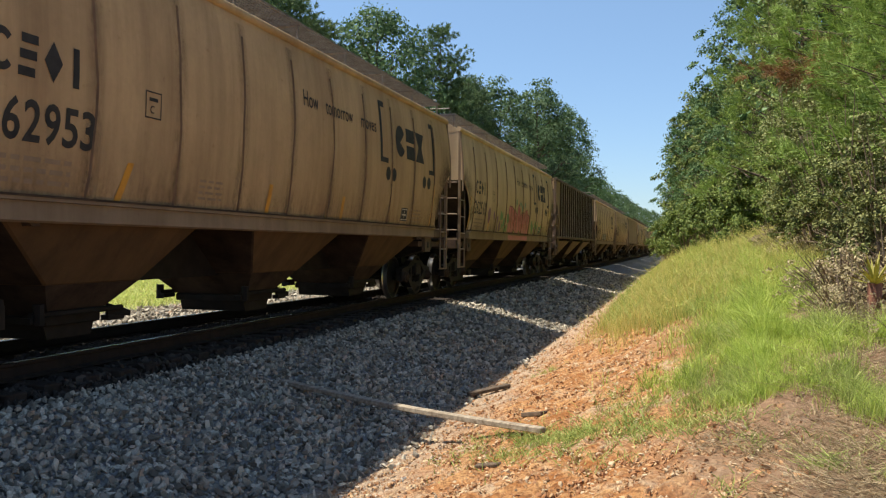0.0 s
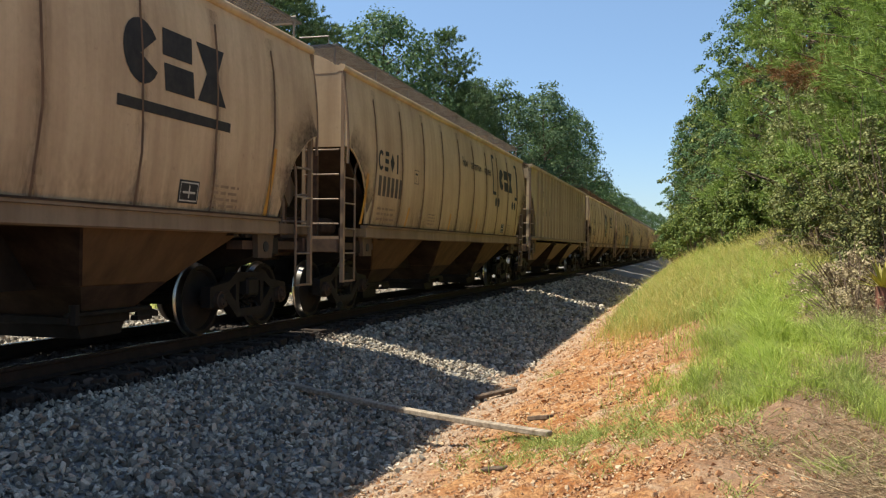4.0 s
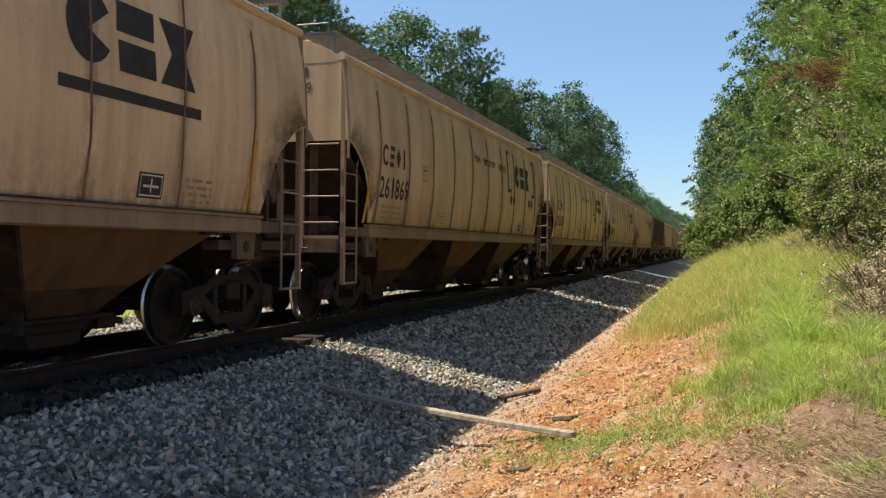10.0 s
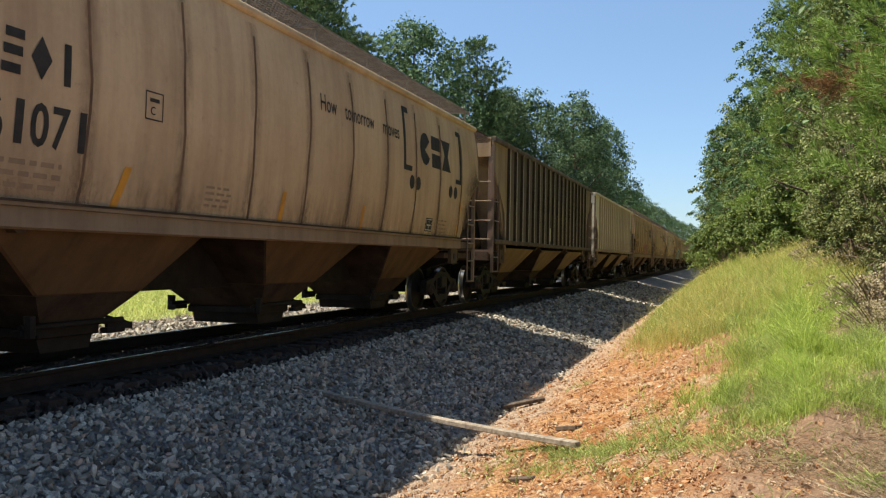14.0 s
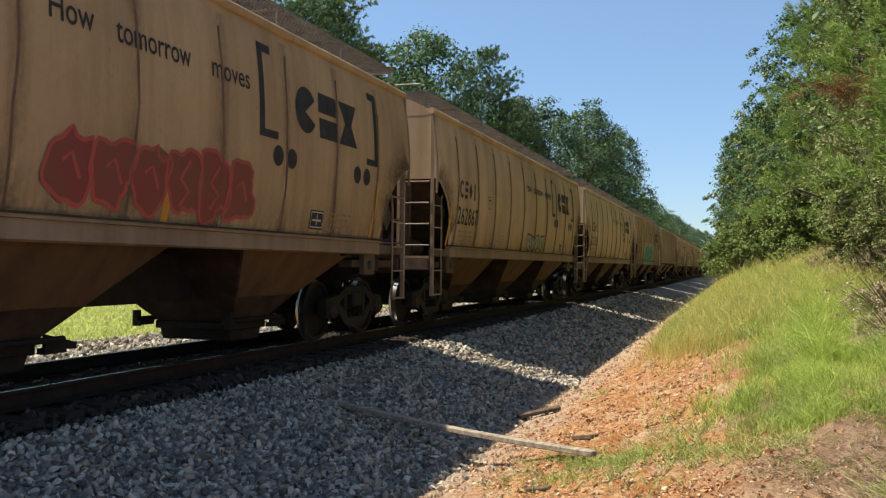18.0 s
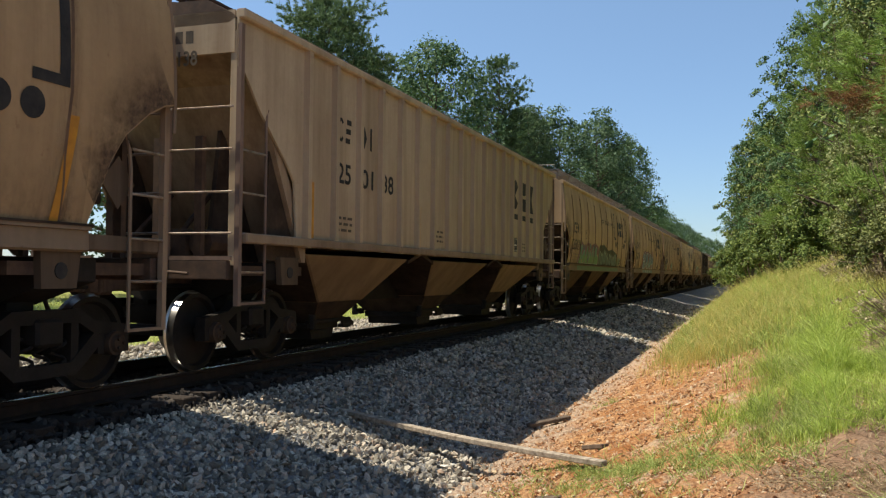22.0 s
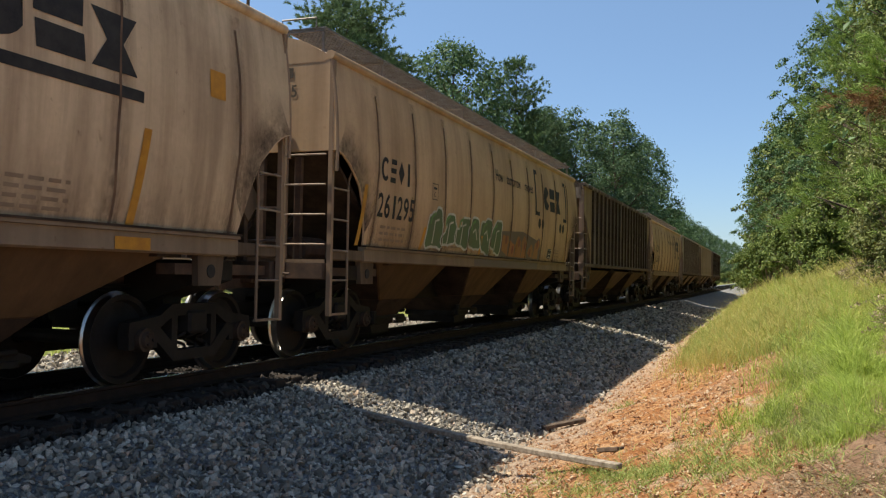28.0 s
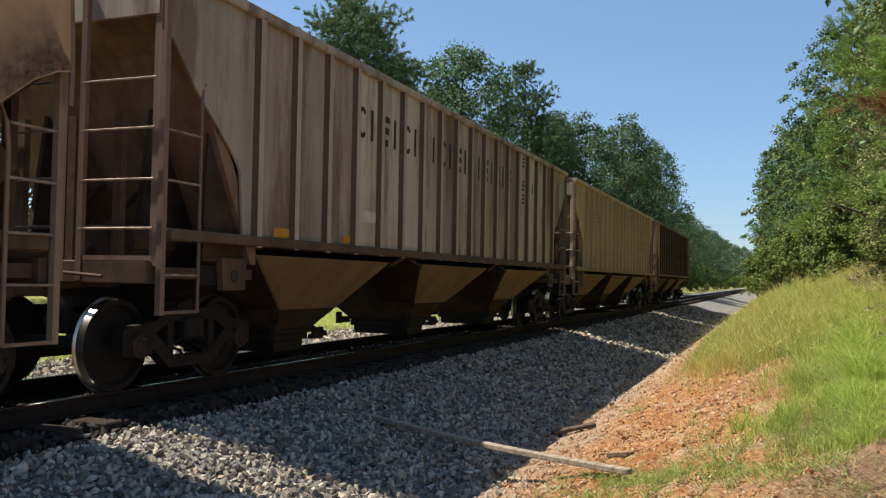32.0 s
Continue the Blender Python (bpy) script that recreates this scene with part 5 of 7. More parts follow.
    for k, x, y, rz, s in [(0, 2.6, 15.6, 100, 1.15), (0, 3.6, 11.8, 200, 1.2), (0, 2.6, 18.0, 300, 1.05), (1, 1.5, 27, 120, 0.9), (0, 3.9, 14.6, 40, 1.35), (1, 0.9, 40, 70, 1.2), (1, 0.3, 48, 170, 1.4), (1, -0.2, 56, 270, 1.5),
                           (1, -0.7, 66, 20, 1.5), (0, -1.0, 80, 120, 1.6), (1, -1.2, 96, 200, 1.7), (1, -1.6, 118, 40, 1.9), (1, -1.9, 145, 140, 2.0), (1, -2.2, 180, 240, 2.2), (2, 3.1, 9.6, 90, 1.0), (2, 2.5, 12.0, 180, 1.1), (2, 1.95, 12.0, 20, 0.9), (2, 1.78, 9.7, 140, 0.55), (2, 2.2, 9.2, 60, 0.6), (2, 1.80, 10.8, 15, 0.75), (2, 2.6, 9.9, 320, 0.6), (2, 3.9, 9.9, 250, 1.2), (2, 4.5, 11, 250, 1.3), (0, 5.0, 12.6, 80, 1.3),
                           (1, 3.4, 30.5, 10, 1.3), (1, 2.6, 37, 10, 1.5), (2, 2.2, 16.8, 33, 0.9), (2, 2.0, 19.8, 133, 0.9), (1, -9.5, 560, 0, 5.5), (1, -4, 545, 70, 5.5), (1, -15.5, 575, 140, 6.0), (1, -20.5, 590, 200, 6.0)]:
        again(bush[k], x, y, rz, s)
    for k in range(17):                     # undergrowth beyond the track closes the wood to the ground
        y = 92 + 15.0 * k + 0.8 * k * k
        again(bush[1], -12.9 + 0.5 * math.sin(k * 2.1), y, 60 * k, 2.2 + 0.3 * math.sin(k * 1.7))


build_trees()


# ---- grass, straw and stones ----
def scatter(rng, n, x0, x1, y0, y1, keep):
    # more points near the camera: uniform in 1 / y
    u = rng.uniform(size=n)
    y = 1 / (1 / y0 + u * (1 / y1 - 1 / y0))
    x = rng.uniform(x0, x1, n)
    k = keep(x, y, rng.uniform(size=n))
    x, y = x[k], y[k]
    return np.stack([x, y, ground_z(x, y)], 1)


def blades(rng, pts, h, w, lean=0.35):
    n = len(pts)
    d = rng.normal(size=(n, 3)) * lean
    d[:, 2] = 1
    hh = np.broadcast_to(np.asarray(h), (n,))[:, None] * rng.uniform(0.5, 1.25, (n, 1))
    side = unit(np.cross(d, rng.normal(size=(n, 3)))) * np.broadcast_to(np.asarray(w), (n,))[:, None]
    bend = np.stack([rng.normal(size=n), rng.normal(size=n), -0.35 * np.abs(rng.normal(size=n))], 1) * hh * 0.35
    m = pts + d * hh * 0.55
    t = pts + d * hh + bend
    v = np.stack([pts - side, pts + side, m + side * 0.7, m - side * 0.7, t], 1).reshape(-1, 3)
    i = np.arange(n) * 5
    f = [tuple(q) for q in np.stack([i, i + 1, i + 2, i + 3], 1).tolist()] + [tuple(q) for q in np.stack([i + 3, i + 2, i + 4], 1).tolist()]
    return v, f


def tufts(rng, seeds, per, spread):
    """Blades gathered round each seed point, with one height a tuft."""
    n = len(seeds)
    m = rng.randint(per // 3, per * 2, n)
    p = np.repeat(seeds, m, 0)
    p[:, :2] += rng.normal(size=(len(p), 2)) * spread * (0.6 + 0.06 * p[:, 1:2])
    p[:, 2] = ground_z(p[:, 0], p[:, 1])
    return p, np.repeat(rng.uniform(0.6, 1.4, n), m)


def patch(x, y):
    return 0.5 + 0.5 * np.sin(x * 1.7 + 0.6 * y + 1.3) * np.sin(y * 0.8 - x * 0.9 + 0.4)


def build_grass():
    rng = np.random.RandomState(7)

    def lush(x, y, u):
        edge = np.interp(y, [6.8, 7.5, 8.2, 10.2, 12, 13.5, 15, 20, 40], [0.45, 0.25, 0.0, 0.0, 0.2, 0.42, 0.45, 0.0, -1.0])
        right = np.interp(y, [6.8, 8, 9, 11, 16, 30], [1.1, 1.4, 1.5, 1.35, 1.7, 2.4])
        wob = 0.35 * np.sin(y * 2.3 + x) + 0.2 * np.sin(y * 5.1 - x * 2)
        p = (0.05 * smooth01(x + wob, edge - 0.7, edge - 0.1) + 0.95 * smooth01(x + wob * 0.7, edge - 0.05, edge + 0.55)) * (1 - smooth01(x + wob, right - 0.3, right + 0.4)) * smooth01(y + 0.5 * np.sin(x * 5), 6.8, 7.7) * (1 - 0.5 * smooth01(y + 0.8 * np.sin(x * 3), 13.5, 19))
        q = smooth01(patch(x * 2.7 + 2, y * 2.1) + 0.7 * patch(x * 5.3, y * 4.7 + 1), 0.45, 1.1)
        pit = smooth01(patch(x * 3.9 + 7, y * 3.3 + 2), 0.10, 0.30)
        return u < p * (0.05 + 0.95 * q) * pit
    seeds = scatter(rng, 36000, -1.6, 2.6, 6.4, 45, lush)
    pts, tall = tufts(rng, seeds, 14, 0.055)
    tall = tall * (0.55 + 0.9 * patch(pts[:, 0] * 4 + 1, pts[:, 1] * 3) ** 2) * (0.20 + 0.12 * smooth01(pts[:, 1], 8, 12))
    dull = patch(pts[:, 0] * 2.3 + 5, pts[:, 1] * 1.9) + rng.uniform(-0.35, 0.35, len(pts)) > 0.72
    for sel, name, mat, label in ((~dull, "grass", GRASS, "bright green grass on the sunny bank"), (dull, "coarse_grass", GRASS_DULL, "duller coarse grass tufts on the bank")):
        v, f = blades(rng, pts[sel], tall[sel], 0.0012 + 0.00020 * pts[sel, 1], 0.30)
        tagged(new(name, raw(name, v, f, mat)), label, "grass", kind="stuff")

    def strip(x, y, u):
        edge = np.interp(y, [14, 16, 18.5, 25, 40, 120], [-0.5, -1.1, -1.75, -2.0, -2.2, -2.4])
        p = smooth01(x, edge - 0.1, edge + 0.4) * smooth01(y, 12.5, 15.5) * (1 - smooth01(x, 2.6, 3.4))
        return u < p * (0.15 + 0.85 * patch(x * 1.3, y * 1.1))
    pts, tall = tufts(rng, scatter(rng, 19000, -2.6, 3.4, 12, 120, strip), 9, 0.06)
    v, f = blades(rng, pts, 0.24 * tall, 0.0010 + 0.00028 * pts[:, 1], 0.34)
    tagged(new("verge_grass", raw("verge_grass", v, f, GRASS_DULL)), "dull green grass along the bank's foot", "grass", kind="stuff")

    def dry(x, y, u):
        p = smooth01(y, 12, 16.5) * smooth01(x, -1.9, -0.3) * (0.35 + 0.65 * patch(x * 1.1 + 4, y * 0.5)) + 0.003 * (y < 13) * (x > 0)
        return u < p
    pts, tall = tufts(rng, scatter(rng, 17000, -2.4, 3.6, 6.8, 120, dry), 8, 0.06)
    v, f = blades(rng, pts, 0.42 * tall ** 1.5, 0.0007 + 0.00018 * pts[:, 1], 0.26)
    tagged(new("dry_grass", raw("dry_grass", v, f, GRASS_DRY)), "tall yellowed grass along the bank top", "grass", kind="stuff")

    def weed(x, y, u):
        spots = [(-0.95, 7.9, 0.75, 0.55, 1.0), (-0.2, 7.8, 0.5, 0.6, 0.8), (0.25, 7.35, 0.4, 0.3, 0.6), (0.95, 6.0, 0.13, 0.14, 0.8), (1.3, 6.25, 0.2, 0.16, 0.7), (0.6, 6.6, 0.3, 0.16, 0.5),
                 (1.15, 5.65, 0.12, 0.1, 0.6), (-0.55, 9.3, 0.3, 0.5, 0.3), (0.25, 5.75, 0.12, 0.12, 0.4), (-0.75, 6.9, 0.15, 0.2, 0.3), (-2.0, 13.2, 0.2, 0.4, 0.5)]
        g = np.maximum.reduce([k * np.exp(-(((x - a) / r) ** 2 + ((y - b) / q) ** 2)) for a, b, r, q, k in spots])
        return u < g * smooth01(patch(x * 5, y * 5) + 0.7 * patch(x * 11 + 1, y * 9), 0.35, 1.2)
    pts = scatter(rng, 110000, -2.3, 2.2, 4.5, 14, weed)
    v, f = blades(rng, pts, 0.10, 0.0036, 0.75)
    tagged(new("weeds", raw("weeds", v, f, GRASS_DULL)), "low green weeds growing on the clay", "weeds", kind="stuff")

    def strawy(x, y, u):
        return u < smooth01(x + 0.3 * np.sin(y * 4), 0.1, 0.9) * (1 - smooth01(y, 10.5, 13)) * (0.15 + 0.85 * patch(x * 2 + 3, y * 2)) * (1 - 0.6 * smooth01(y, 7.2, 8.2) * (1 - smooth01(x, 1.2, 1.6)))
    pts = scatter(rng, 130000, -0.4, 4.5, 3.8, 13, strawy)
    pts[:, 2] += 0.012
    v, f = blades(rng, pts, 0.04 + 0.10 * rng.uniform(size=len(pts)) ** 4, 0.0022, 2.0)
    v[:, 2] = np.maximum(v[:, 2], ground_z(v[:, 0], v[:, 1]) + 0.002)
    tagged(new("straw_litter", raw("straw_litter", v, f, STRAW)), "brown straw and dead grass litter", "litter", kind="stuff")

    def meadow(x, y, u):
        return u < 0.9 * (1 - smooth01(x, -11.3, -10.8))
    pts = scatter(rng, 30000, -21, -10.8, 10, 120, meadow)
    v, f = blades(rng, pts, 0.20, 0.012, 0.4)
    tagged(new("meadow_grass", raw("meadow_grass", v, f, MEADOW)), "yellow-green sunlit meadow beyond the track", "grass", kind="stuff")


build_grass()


def stone_mat(name, stops):
    def build(nt, b):
        geo = nt.nodes.new("ShaderNodeNewGeometry")
        info = nt.nodes.new("ShaderNodeObjectInfo")
        add = nt.nodes.new("ShaderNodeMath")
        add.operation = "FRACT"
        add2 = nt.nodes.new("ShaderNodeMath")
        nt.links.new(geo.outputs["Random Per Island"], add2.inputs[0])
        nt.links.new(info.outputs["Random"], add2.inputs[1])
        nt.links.new(add2.outputs[0], add.inputs[0])
        c = ramp(nt, add.outputs[0], stops)
        f = noise_tex(nt, 60.0, 4, 0.7)
        c2 = mix(nt, ramp(nt, f, [(0.35, (0.5,) * 3), (0.65, (0.0,) * 3)]), c.outputs[0], (0.08, 0.07, 0.065))
        nt.links.new(c2, b.inputs["Base Color"])
        b.inputs["Roughness"].default_value = 0.85
        b.inputs["Specular IOR Level"].default_value = 0.2
        bump(nt, b, f, 0.4, 0.01)
    return material(name, build)


STONE = stone_mat("ballast_stone", [(0.0, (0.11, 0.094, 0.074)), (0.3, (0.27, 0.236, 0.187)), (0.6, (0.44, 0.388, 0.31)), (0.88, (0.66, 0.59, 0.48)), (1.0, (0.46, 0.31, 0.215))])
CLOD_PALE = stone_mat("pale_gravel", [(0.0, (0.30, 0.17, 0.10)), (0.4, (0.42, 0.29, 0.19)), (0.8, (0.54, 0.43, 0.33)), (1.0, (0.38, 0.36, 0.34))])
# dirty track stones, darkened further with the train's shade
STONE_DARK = stone_mat("dark_stone", [(0.0, (0.020, 0.016, 0.013)), (0.7, (0.038, 0.030, 0.024)), (1.0, (0.075, 0.060, 0.048))])
CLOD = stone_mat("clay_clod", [(0.0, (0.32, 0.135, 0.055)), (0.35, (0.45, 0.22, 0.10)), (0.7, (0.54, 0.33, 0.17)), (1.0, (0.64, 0.50, 0.34))])
SHAPES = []
for k in range(9):
    bm = bm_new()
    rs = np.random.RandomState(60 + k)
    for p in unit(rs.normal(size=(11, 3))) * rs.uniform(0.40, 0.56, (11, 1)) * np.array([1.0, 0.78, 0.58]):
        bm.verts.new(p)
    hull = bmesh.ops.convex_hull(bm, input=bm.verts[:])
    bmesh.ops.delete(bm, geom=list({g for g in hull["geom_interior"] + hull["geom_unused"] if isinstance(g, bmesh.types.BMVert)}), context="VERTS")
    bm.verts.index_update()
    me = bpy.data.meshes.new("tmp")
    bm.to_mesh(me)
    bm.free()
    V = np.array([q.co[:] for q in me.vertices])
    Fc = np.array([list(q.vertices) for q in me.polygons])
    bpy.data.meshes.remove(me)
    SHAPES.append((V, Fc))


def stones(rng, pts, size):
    n = len(pts)
    kinds = rng.randint(0, len(SHAPES), n)
    vs, fs, base = [], [], 0
    size = np.broadcast_to(np.asarray(size, float), (n,))
    for k, (V, Fc) in enumerate(SHAPES):
        sel = np.where(kinds == k)[0]
        m = len(sel)
        if not m:
            continue
        q = unit(rng.normal(size=(m, 4)))
        w, x, y, z = q.T
        Rm = np.stack([np.stack([1 - 2 * (y * y + z * z), 2 * (x * y - z * w), 2 * (x * z + y * w)], 1),
                       np.stack([2 * (x * y + z * w), 1 - 2 * (x * x + z * z), 2 * (y * z - x * w)], 1),
                       np.stack([2 * (x * z - y * w), 2 * (y * z + x * w), 1 - 2 * (x * x + y * y)], 1)], 1)
        P = np.einsum("nij,vj->nvi", Rm, V) * (size[sel] * rng.uniform(0.7, 1.35, m))[:, None, None] + pts[sel][:, None, :]
        vs.append(P.reshape(-1, 3))
        fs.append((Fc[None] + (np.arange(m) * len(V))[:, None, None] + base).reshape(-1, 3))
        base += m * len(V)
    return np.concatenate(vs), np.concatenate(fs)


def bed_of(rng, x0, x1, y0, y1, step, size, lift=0.03):
    gx, gy = np.meshgrid(np.arange(x0, x1, step), np.arange(y0, y1, step))
    n = gx.size
    x, y = gx.ravel() + rng.uniform(-0.6, 0.6, n) * step, gy.ravel() + rng.uniform(-0.6, 0.6, n) * step
    z = ground_z(x, y) + rng.uniform(-0.4, 1.0, n) * lift
    return np.stack([x, y, z, size * rng.uniform(0.62, 1.3, n)], 1)


def build_stones():
    rng = np.random.RandomState(9)
    rows = [bed_of(rng, -5.75, -2.5, 2.5, 14, 0.052, 0.078), bed_of(rng, -5.75, -2.5, 14, 24, 0.075, 0.110), bed_of(rng, -5.75, -2.5, 24, 60, 0.13, 0.16),
            bed_of(rng, -11.1, -8.85, 6, 40, 0.11, 0.12)]
    pts = np.concatenate(rows)
    toe = -2.86 + 0.20 * np.sin(pts[:, 1] * 1.3) * np.sin(pts[:, 1] * 0.47 + 1) + 0.12 * rng.normal(size=len(pts))
    keep = pts[:, 0] < toe
    pts = pts[keep]
    v, f = stones(rng, pts[:, :3], pts[:, 3])
    tagged(new("ballast", raw("ballast", v, f, STONE)), "crushed grey stone ballast beside the track", "ballast", kind="stuff")
    # near-black stones round the ties: dirt plus painted-in shade
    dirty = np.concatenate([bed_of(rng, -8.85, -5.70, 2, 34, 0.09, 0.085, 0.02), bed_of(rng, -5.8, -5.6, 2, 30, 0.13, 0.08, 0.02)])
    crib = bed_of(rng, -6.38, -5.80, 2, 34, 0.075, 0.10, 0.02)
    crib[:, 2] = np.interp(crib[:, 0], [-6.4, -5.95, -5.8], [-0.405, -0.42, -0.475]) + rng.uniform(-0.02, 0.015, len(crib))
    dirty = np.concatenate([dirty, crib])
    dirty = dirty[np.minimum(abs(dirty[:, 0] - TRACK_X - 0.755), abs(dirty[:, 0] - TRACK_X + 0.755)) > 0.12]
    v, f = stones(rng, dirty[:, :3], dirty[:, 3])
    tagged(new("oily_ballast", raw("oily_ballast", v, f, STONE_DARK)), "near-black ballast round the ties, dirt and train shade together", "ballast", kind="stuff")
    # gravelly clay
    def clay(x, y, u):
        return u < (1 - smooth01(x, -0.6, 1.4)) * (0.35 + 0.65 * patch(x * 2, y * 2 + 1))
    p = scatter(rng, 75000, -2.85, 1.4, 3.5, 40, clay)
    v, f = stones(rng, p, 0.014 + 0.046 * rng.uniform(size=len(p)) ** 4 + 0.0014 * p[:, 1])
    tagged(new("clay_clods", raw("clay_clods", v, f, CLOD)), "orange clay clods and gravel on the bank", "clods", kind="stuff")
    p = scatter(rng, 17000, -2.95, -1.2, 3.5, 30, lambda x, y, u: u < np.exp(-((x + 2.6) / 0.42) ** 2) * (0.3 + 0.7 * patch(x * 3, y * 2)))
    v, f = stones(rng, p, 0.022 + 0.045 * rng.uniform(size=len(p)) ** 3)
    tagged(new("gravel", raw("gravel", v, f, CLOD_PALE)), "pale mixed gravel along the ditch", "gravel", kind="stuff")
    # the larger stones at the foot of the shoulder, singly
    heap = new("stone_row")
    tagged(heap, "loose grey ballast stones on the shoulder", "stones", kind="structure")
    meshes = []
    for k, (V, Fc) in enumerate(SHAPES):
        meshes.append(raw("stone", V, Fc, STONE))
    rnd = random.Random(8)
    for k in range(280):
        x, y = rnd.uniform(-5.0, -2.8), rnd.uniform(4.2, 9.0)
        s = rnd.uniform(0.09, 0.13)
        z = float(ground_z(x, y)) + 0.035
        part("stone", meshes[k % len(meshes)], None, heap, at=pose(x, y, z, rnd.uniform(0, 360), rnd.uniform(0, 360), rnd.uniform(0, 360)) @ Matrix.Diagonal((s, s, s, 1)))


build_stones()


# ---- things on the bank ----
def plank(a, b, width, thick, name, label, mat=None, sag=0.0):
    a, b = Vector(a), Vector(b)
    ln = (b - a).length
    bm = bm_new()
    n = 14
    rnd = random.Random(int(ln * 100))
    rings = []
    for k in range(n + 1):
        u = k / n
        w = width * (1 + rnd.uniform(-0.04, 0.04)) * (1 if 0 < k < n else 0.93)
        z = -sag * math.sin(math.pi * u)
        rings.append([bm.verts.new((ln * u, sx * w / 2, z + sz * thick / 2)) for sx, sz in ((-1, -1), (1, -1), (1, 1), (-1, 1))])
    for p, q in zip(rings, rings[1:]):
        for k in range(4):
            bm.faces.new((p[k], p[(k + 1) % 4], q[(k + 1) % 4], q[k]))
    bm.faces.new(rings[0]), bm.faces.new(rings[-1][::-1])
    bmesh.ops.recalc_face_normals(bm, faces=bm.faces[:])
    bmesh.ops.bevel(bm, geom=[e for e in bm.edges if len(e.link_faces) == 2 and e.calc_face_angle() > 1], offset=0.008, segments=1, affect="EDGES")
    ob = new(name, mesh_of(bm, name, mat or BOARD))
    d = b - a
    ob.matrix_basis = Matrix.Translation(a) @ Matrix.Rotation(math.atan2(d.y, d.x), 4, "Z") @ Matrix.Rotation(-math.asin(d.z / ln), 4, "Y")
    return tagged(ob, label, "board" if "board" in name else "wood scrap")


plank((-4.70, 9.68, -0.655), (-1.25, 8.13, -0.71), 0.095, 0.055, "board", "long weathered grey timber board lying across the ditch", None, 0.04)
plank((-2.83, 11.64, -1.03), (-2.38, 12.2, -0.97), 0.11, 0.05, "wood_scrap", "broken dark branch in the ditch", BARK)
plank((-1.70, 7.29, -0.875), (-1.48, 7.25, -0.835), 0.09, 0.03, "wood_scrap", "splintered bark scrap on the clay", BARK)
plank((-1.69, 9.58, -0.86), (-1.42, 9.27, -0.77), 0.10, 0.05, "wood_scrap", "small dark wood chip by the weeds", BARK)
plank((-3.07, 8.79, -1.02), (-3.00, 8.99, -1.03), 0.09, 0.02, "wood_scrap", "pale flat chip at the foot of the ballast", PALE)



def spiky_plant(x, y, label):
    rng = np.random.RandomState(71)
    ob = new("yucca_plant")
    z = float(ground_z(x, y))
    bm = bm_new()
    rod(bm, (0, 0, -0.05), (0, 0, 0.50), 0.06, 10, True, 0.075)
    part("stalk", bm, RED_BARK, ob, "stubby reddish stalk with dead leaf bases")
    for k in range(26):
        bm = bm_new()
        a, e = k * 2.399, 0.15 + 1.2 * (k / 26)
        d = Vector((math.cos(a) * math.cos(e), math.sin(a) * math.cos(e), math.sin(e)))
        sd = d.cross(Vector((0, 0, 1))).normalized() * 0.017
        ln = rng.uniform(0.30, 0.42)
        p0, p1, p2 = Vector((0, 0, 0.48)), Vector((0, 0, 0.48)) + d * ln * 0.55, Vector((0, 0, 0.46)) + d * ln
        up = Vector((0, 0, 0.006))
        v = [bm.verts.new(q) for q in (p0 - sd, p0 + sd, p1 + sd, p1 - sd, p2, p0 - up, p1 - up)]
        for q in ((0, 1, 2, 3), (3, 2, 4), (0, 3, 6, 5), (5, 6, 2, 1), (3, 4, 6), (6, 4, 2)):
            bm.faces.new([v[i] for i in q])
        part("leaf", bm, GRASS_DRY, ob)
    ob.matrix_basis = pose(x, y, z)
    tagged(ob, label, "plant")


spiky_plant(1.93, 9.95, "spiky yellow-green yucca plant at the brush's edge")
# ---- lettering, emblems and graffiti on the cars ----
def paint(name, col, dirt=(0.20, 0.14, 0.08), rough=0.55):
    return plain(name, col, tuple(0.55 * a + 0.45 * b * 0.6 for a, b in zip(col, dirt)), rough, 2.2, 0, 0.08)


P_PINK, P_RED, P_WINE = paint("pink_spray", (0.62, 0.16, 0.19)), paint("red_spray", (0.45, 0.06, 0.06)), paint("wine_spray", (0.23, 0.035, 0.035))
P_PURPLE, P_GREEN, P_TEAL = paint("purple_spray", (0.20, 0.06, 0.13)), paint("green_spray", (0.12, 0.28, 0.09)), paint("teal_spray", (0.045, 0.33, 0.33))
P_DKGREEN, P_WHITE, P_BLUE = paint("dark_green_spray", (0.085, 0.15, 0.075)), paint("white_spray", (0.62, 0.60, 0.55)), paint("blue_spray", (0.04, 0.12, 0.20))
P_GREY, P_YELLOW, P_BROWN = paint("grey_spray", (0.30, 0.27, 0.22)), paint("olive_yellow_paint", (0.42, 0.34, 0.10)), paint("brown_spray", (0.24, 0.145, 0.085))
P_DARK, P_MIST = paint("black_green_spray", (0.028, 0.034, 0.024)), paint("pale_green_spray", (0.36, 0.40, 0.34))
P_PLUM, P_STEEL, P_STAR = paint("plum_spray", (0.20, 0.045, 0.075)), paint("steel_teal_spray", (0.10, 0.19, 0.21)), paint("pale_blue_spray", (0.30, 0.42, 0.46))
P_EMBER, P_DUSK = paint("dark_orange_spray", (0.36, 0.13, 0.045)), paint("purple_grey_spray", (0.14, 0.095, 0.10))
P_LAGOON, P_SLATE = paint("lagoon_spray", (0.035, 0.155, 0.15)), paint("grey_teal_spray", (0.085, 0.15, 0.135))
P_SEA = paint("sea_green_spray", (0.09, 0.24, 0.17))


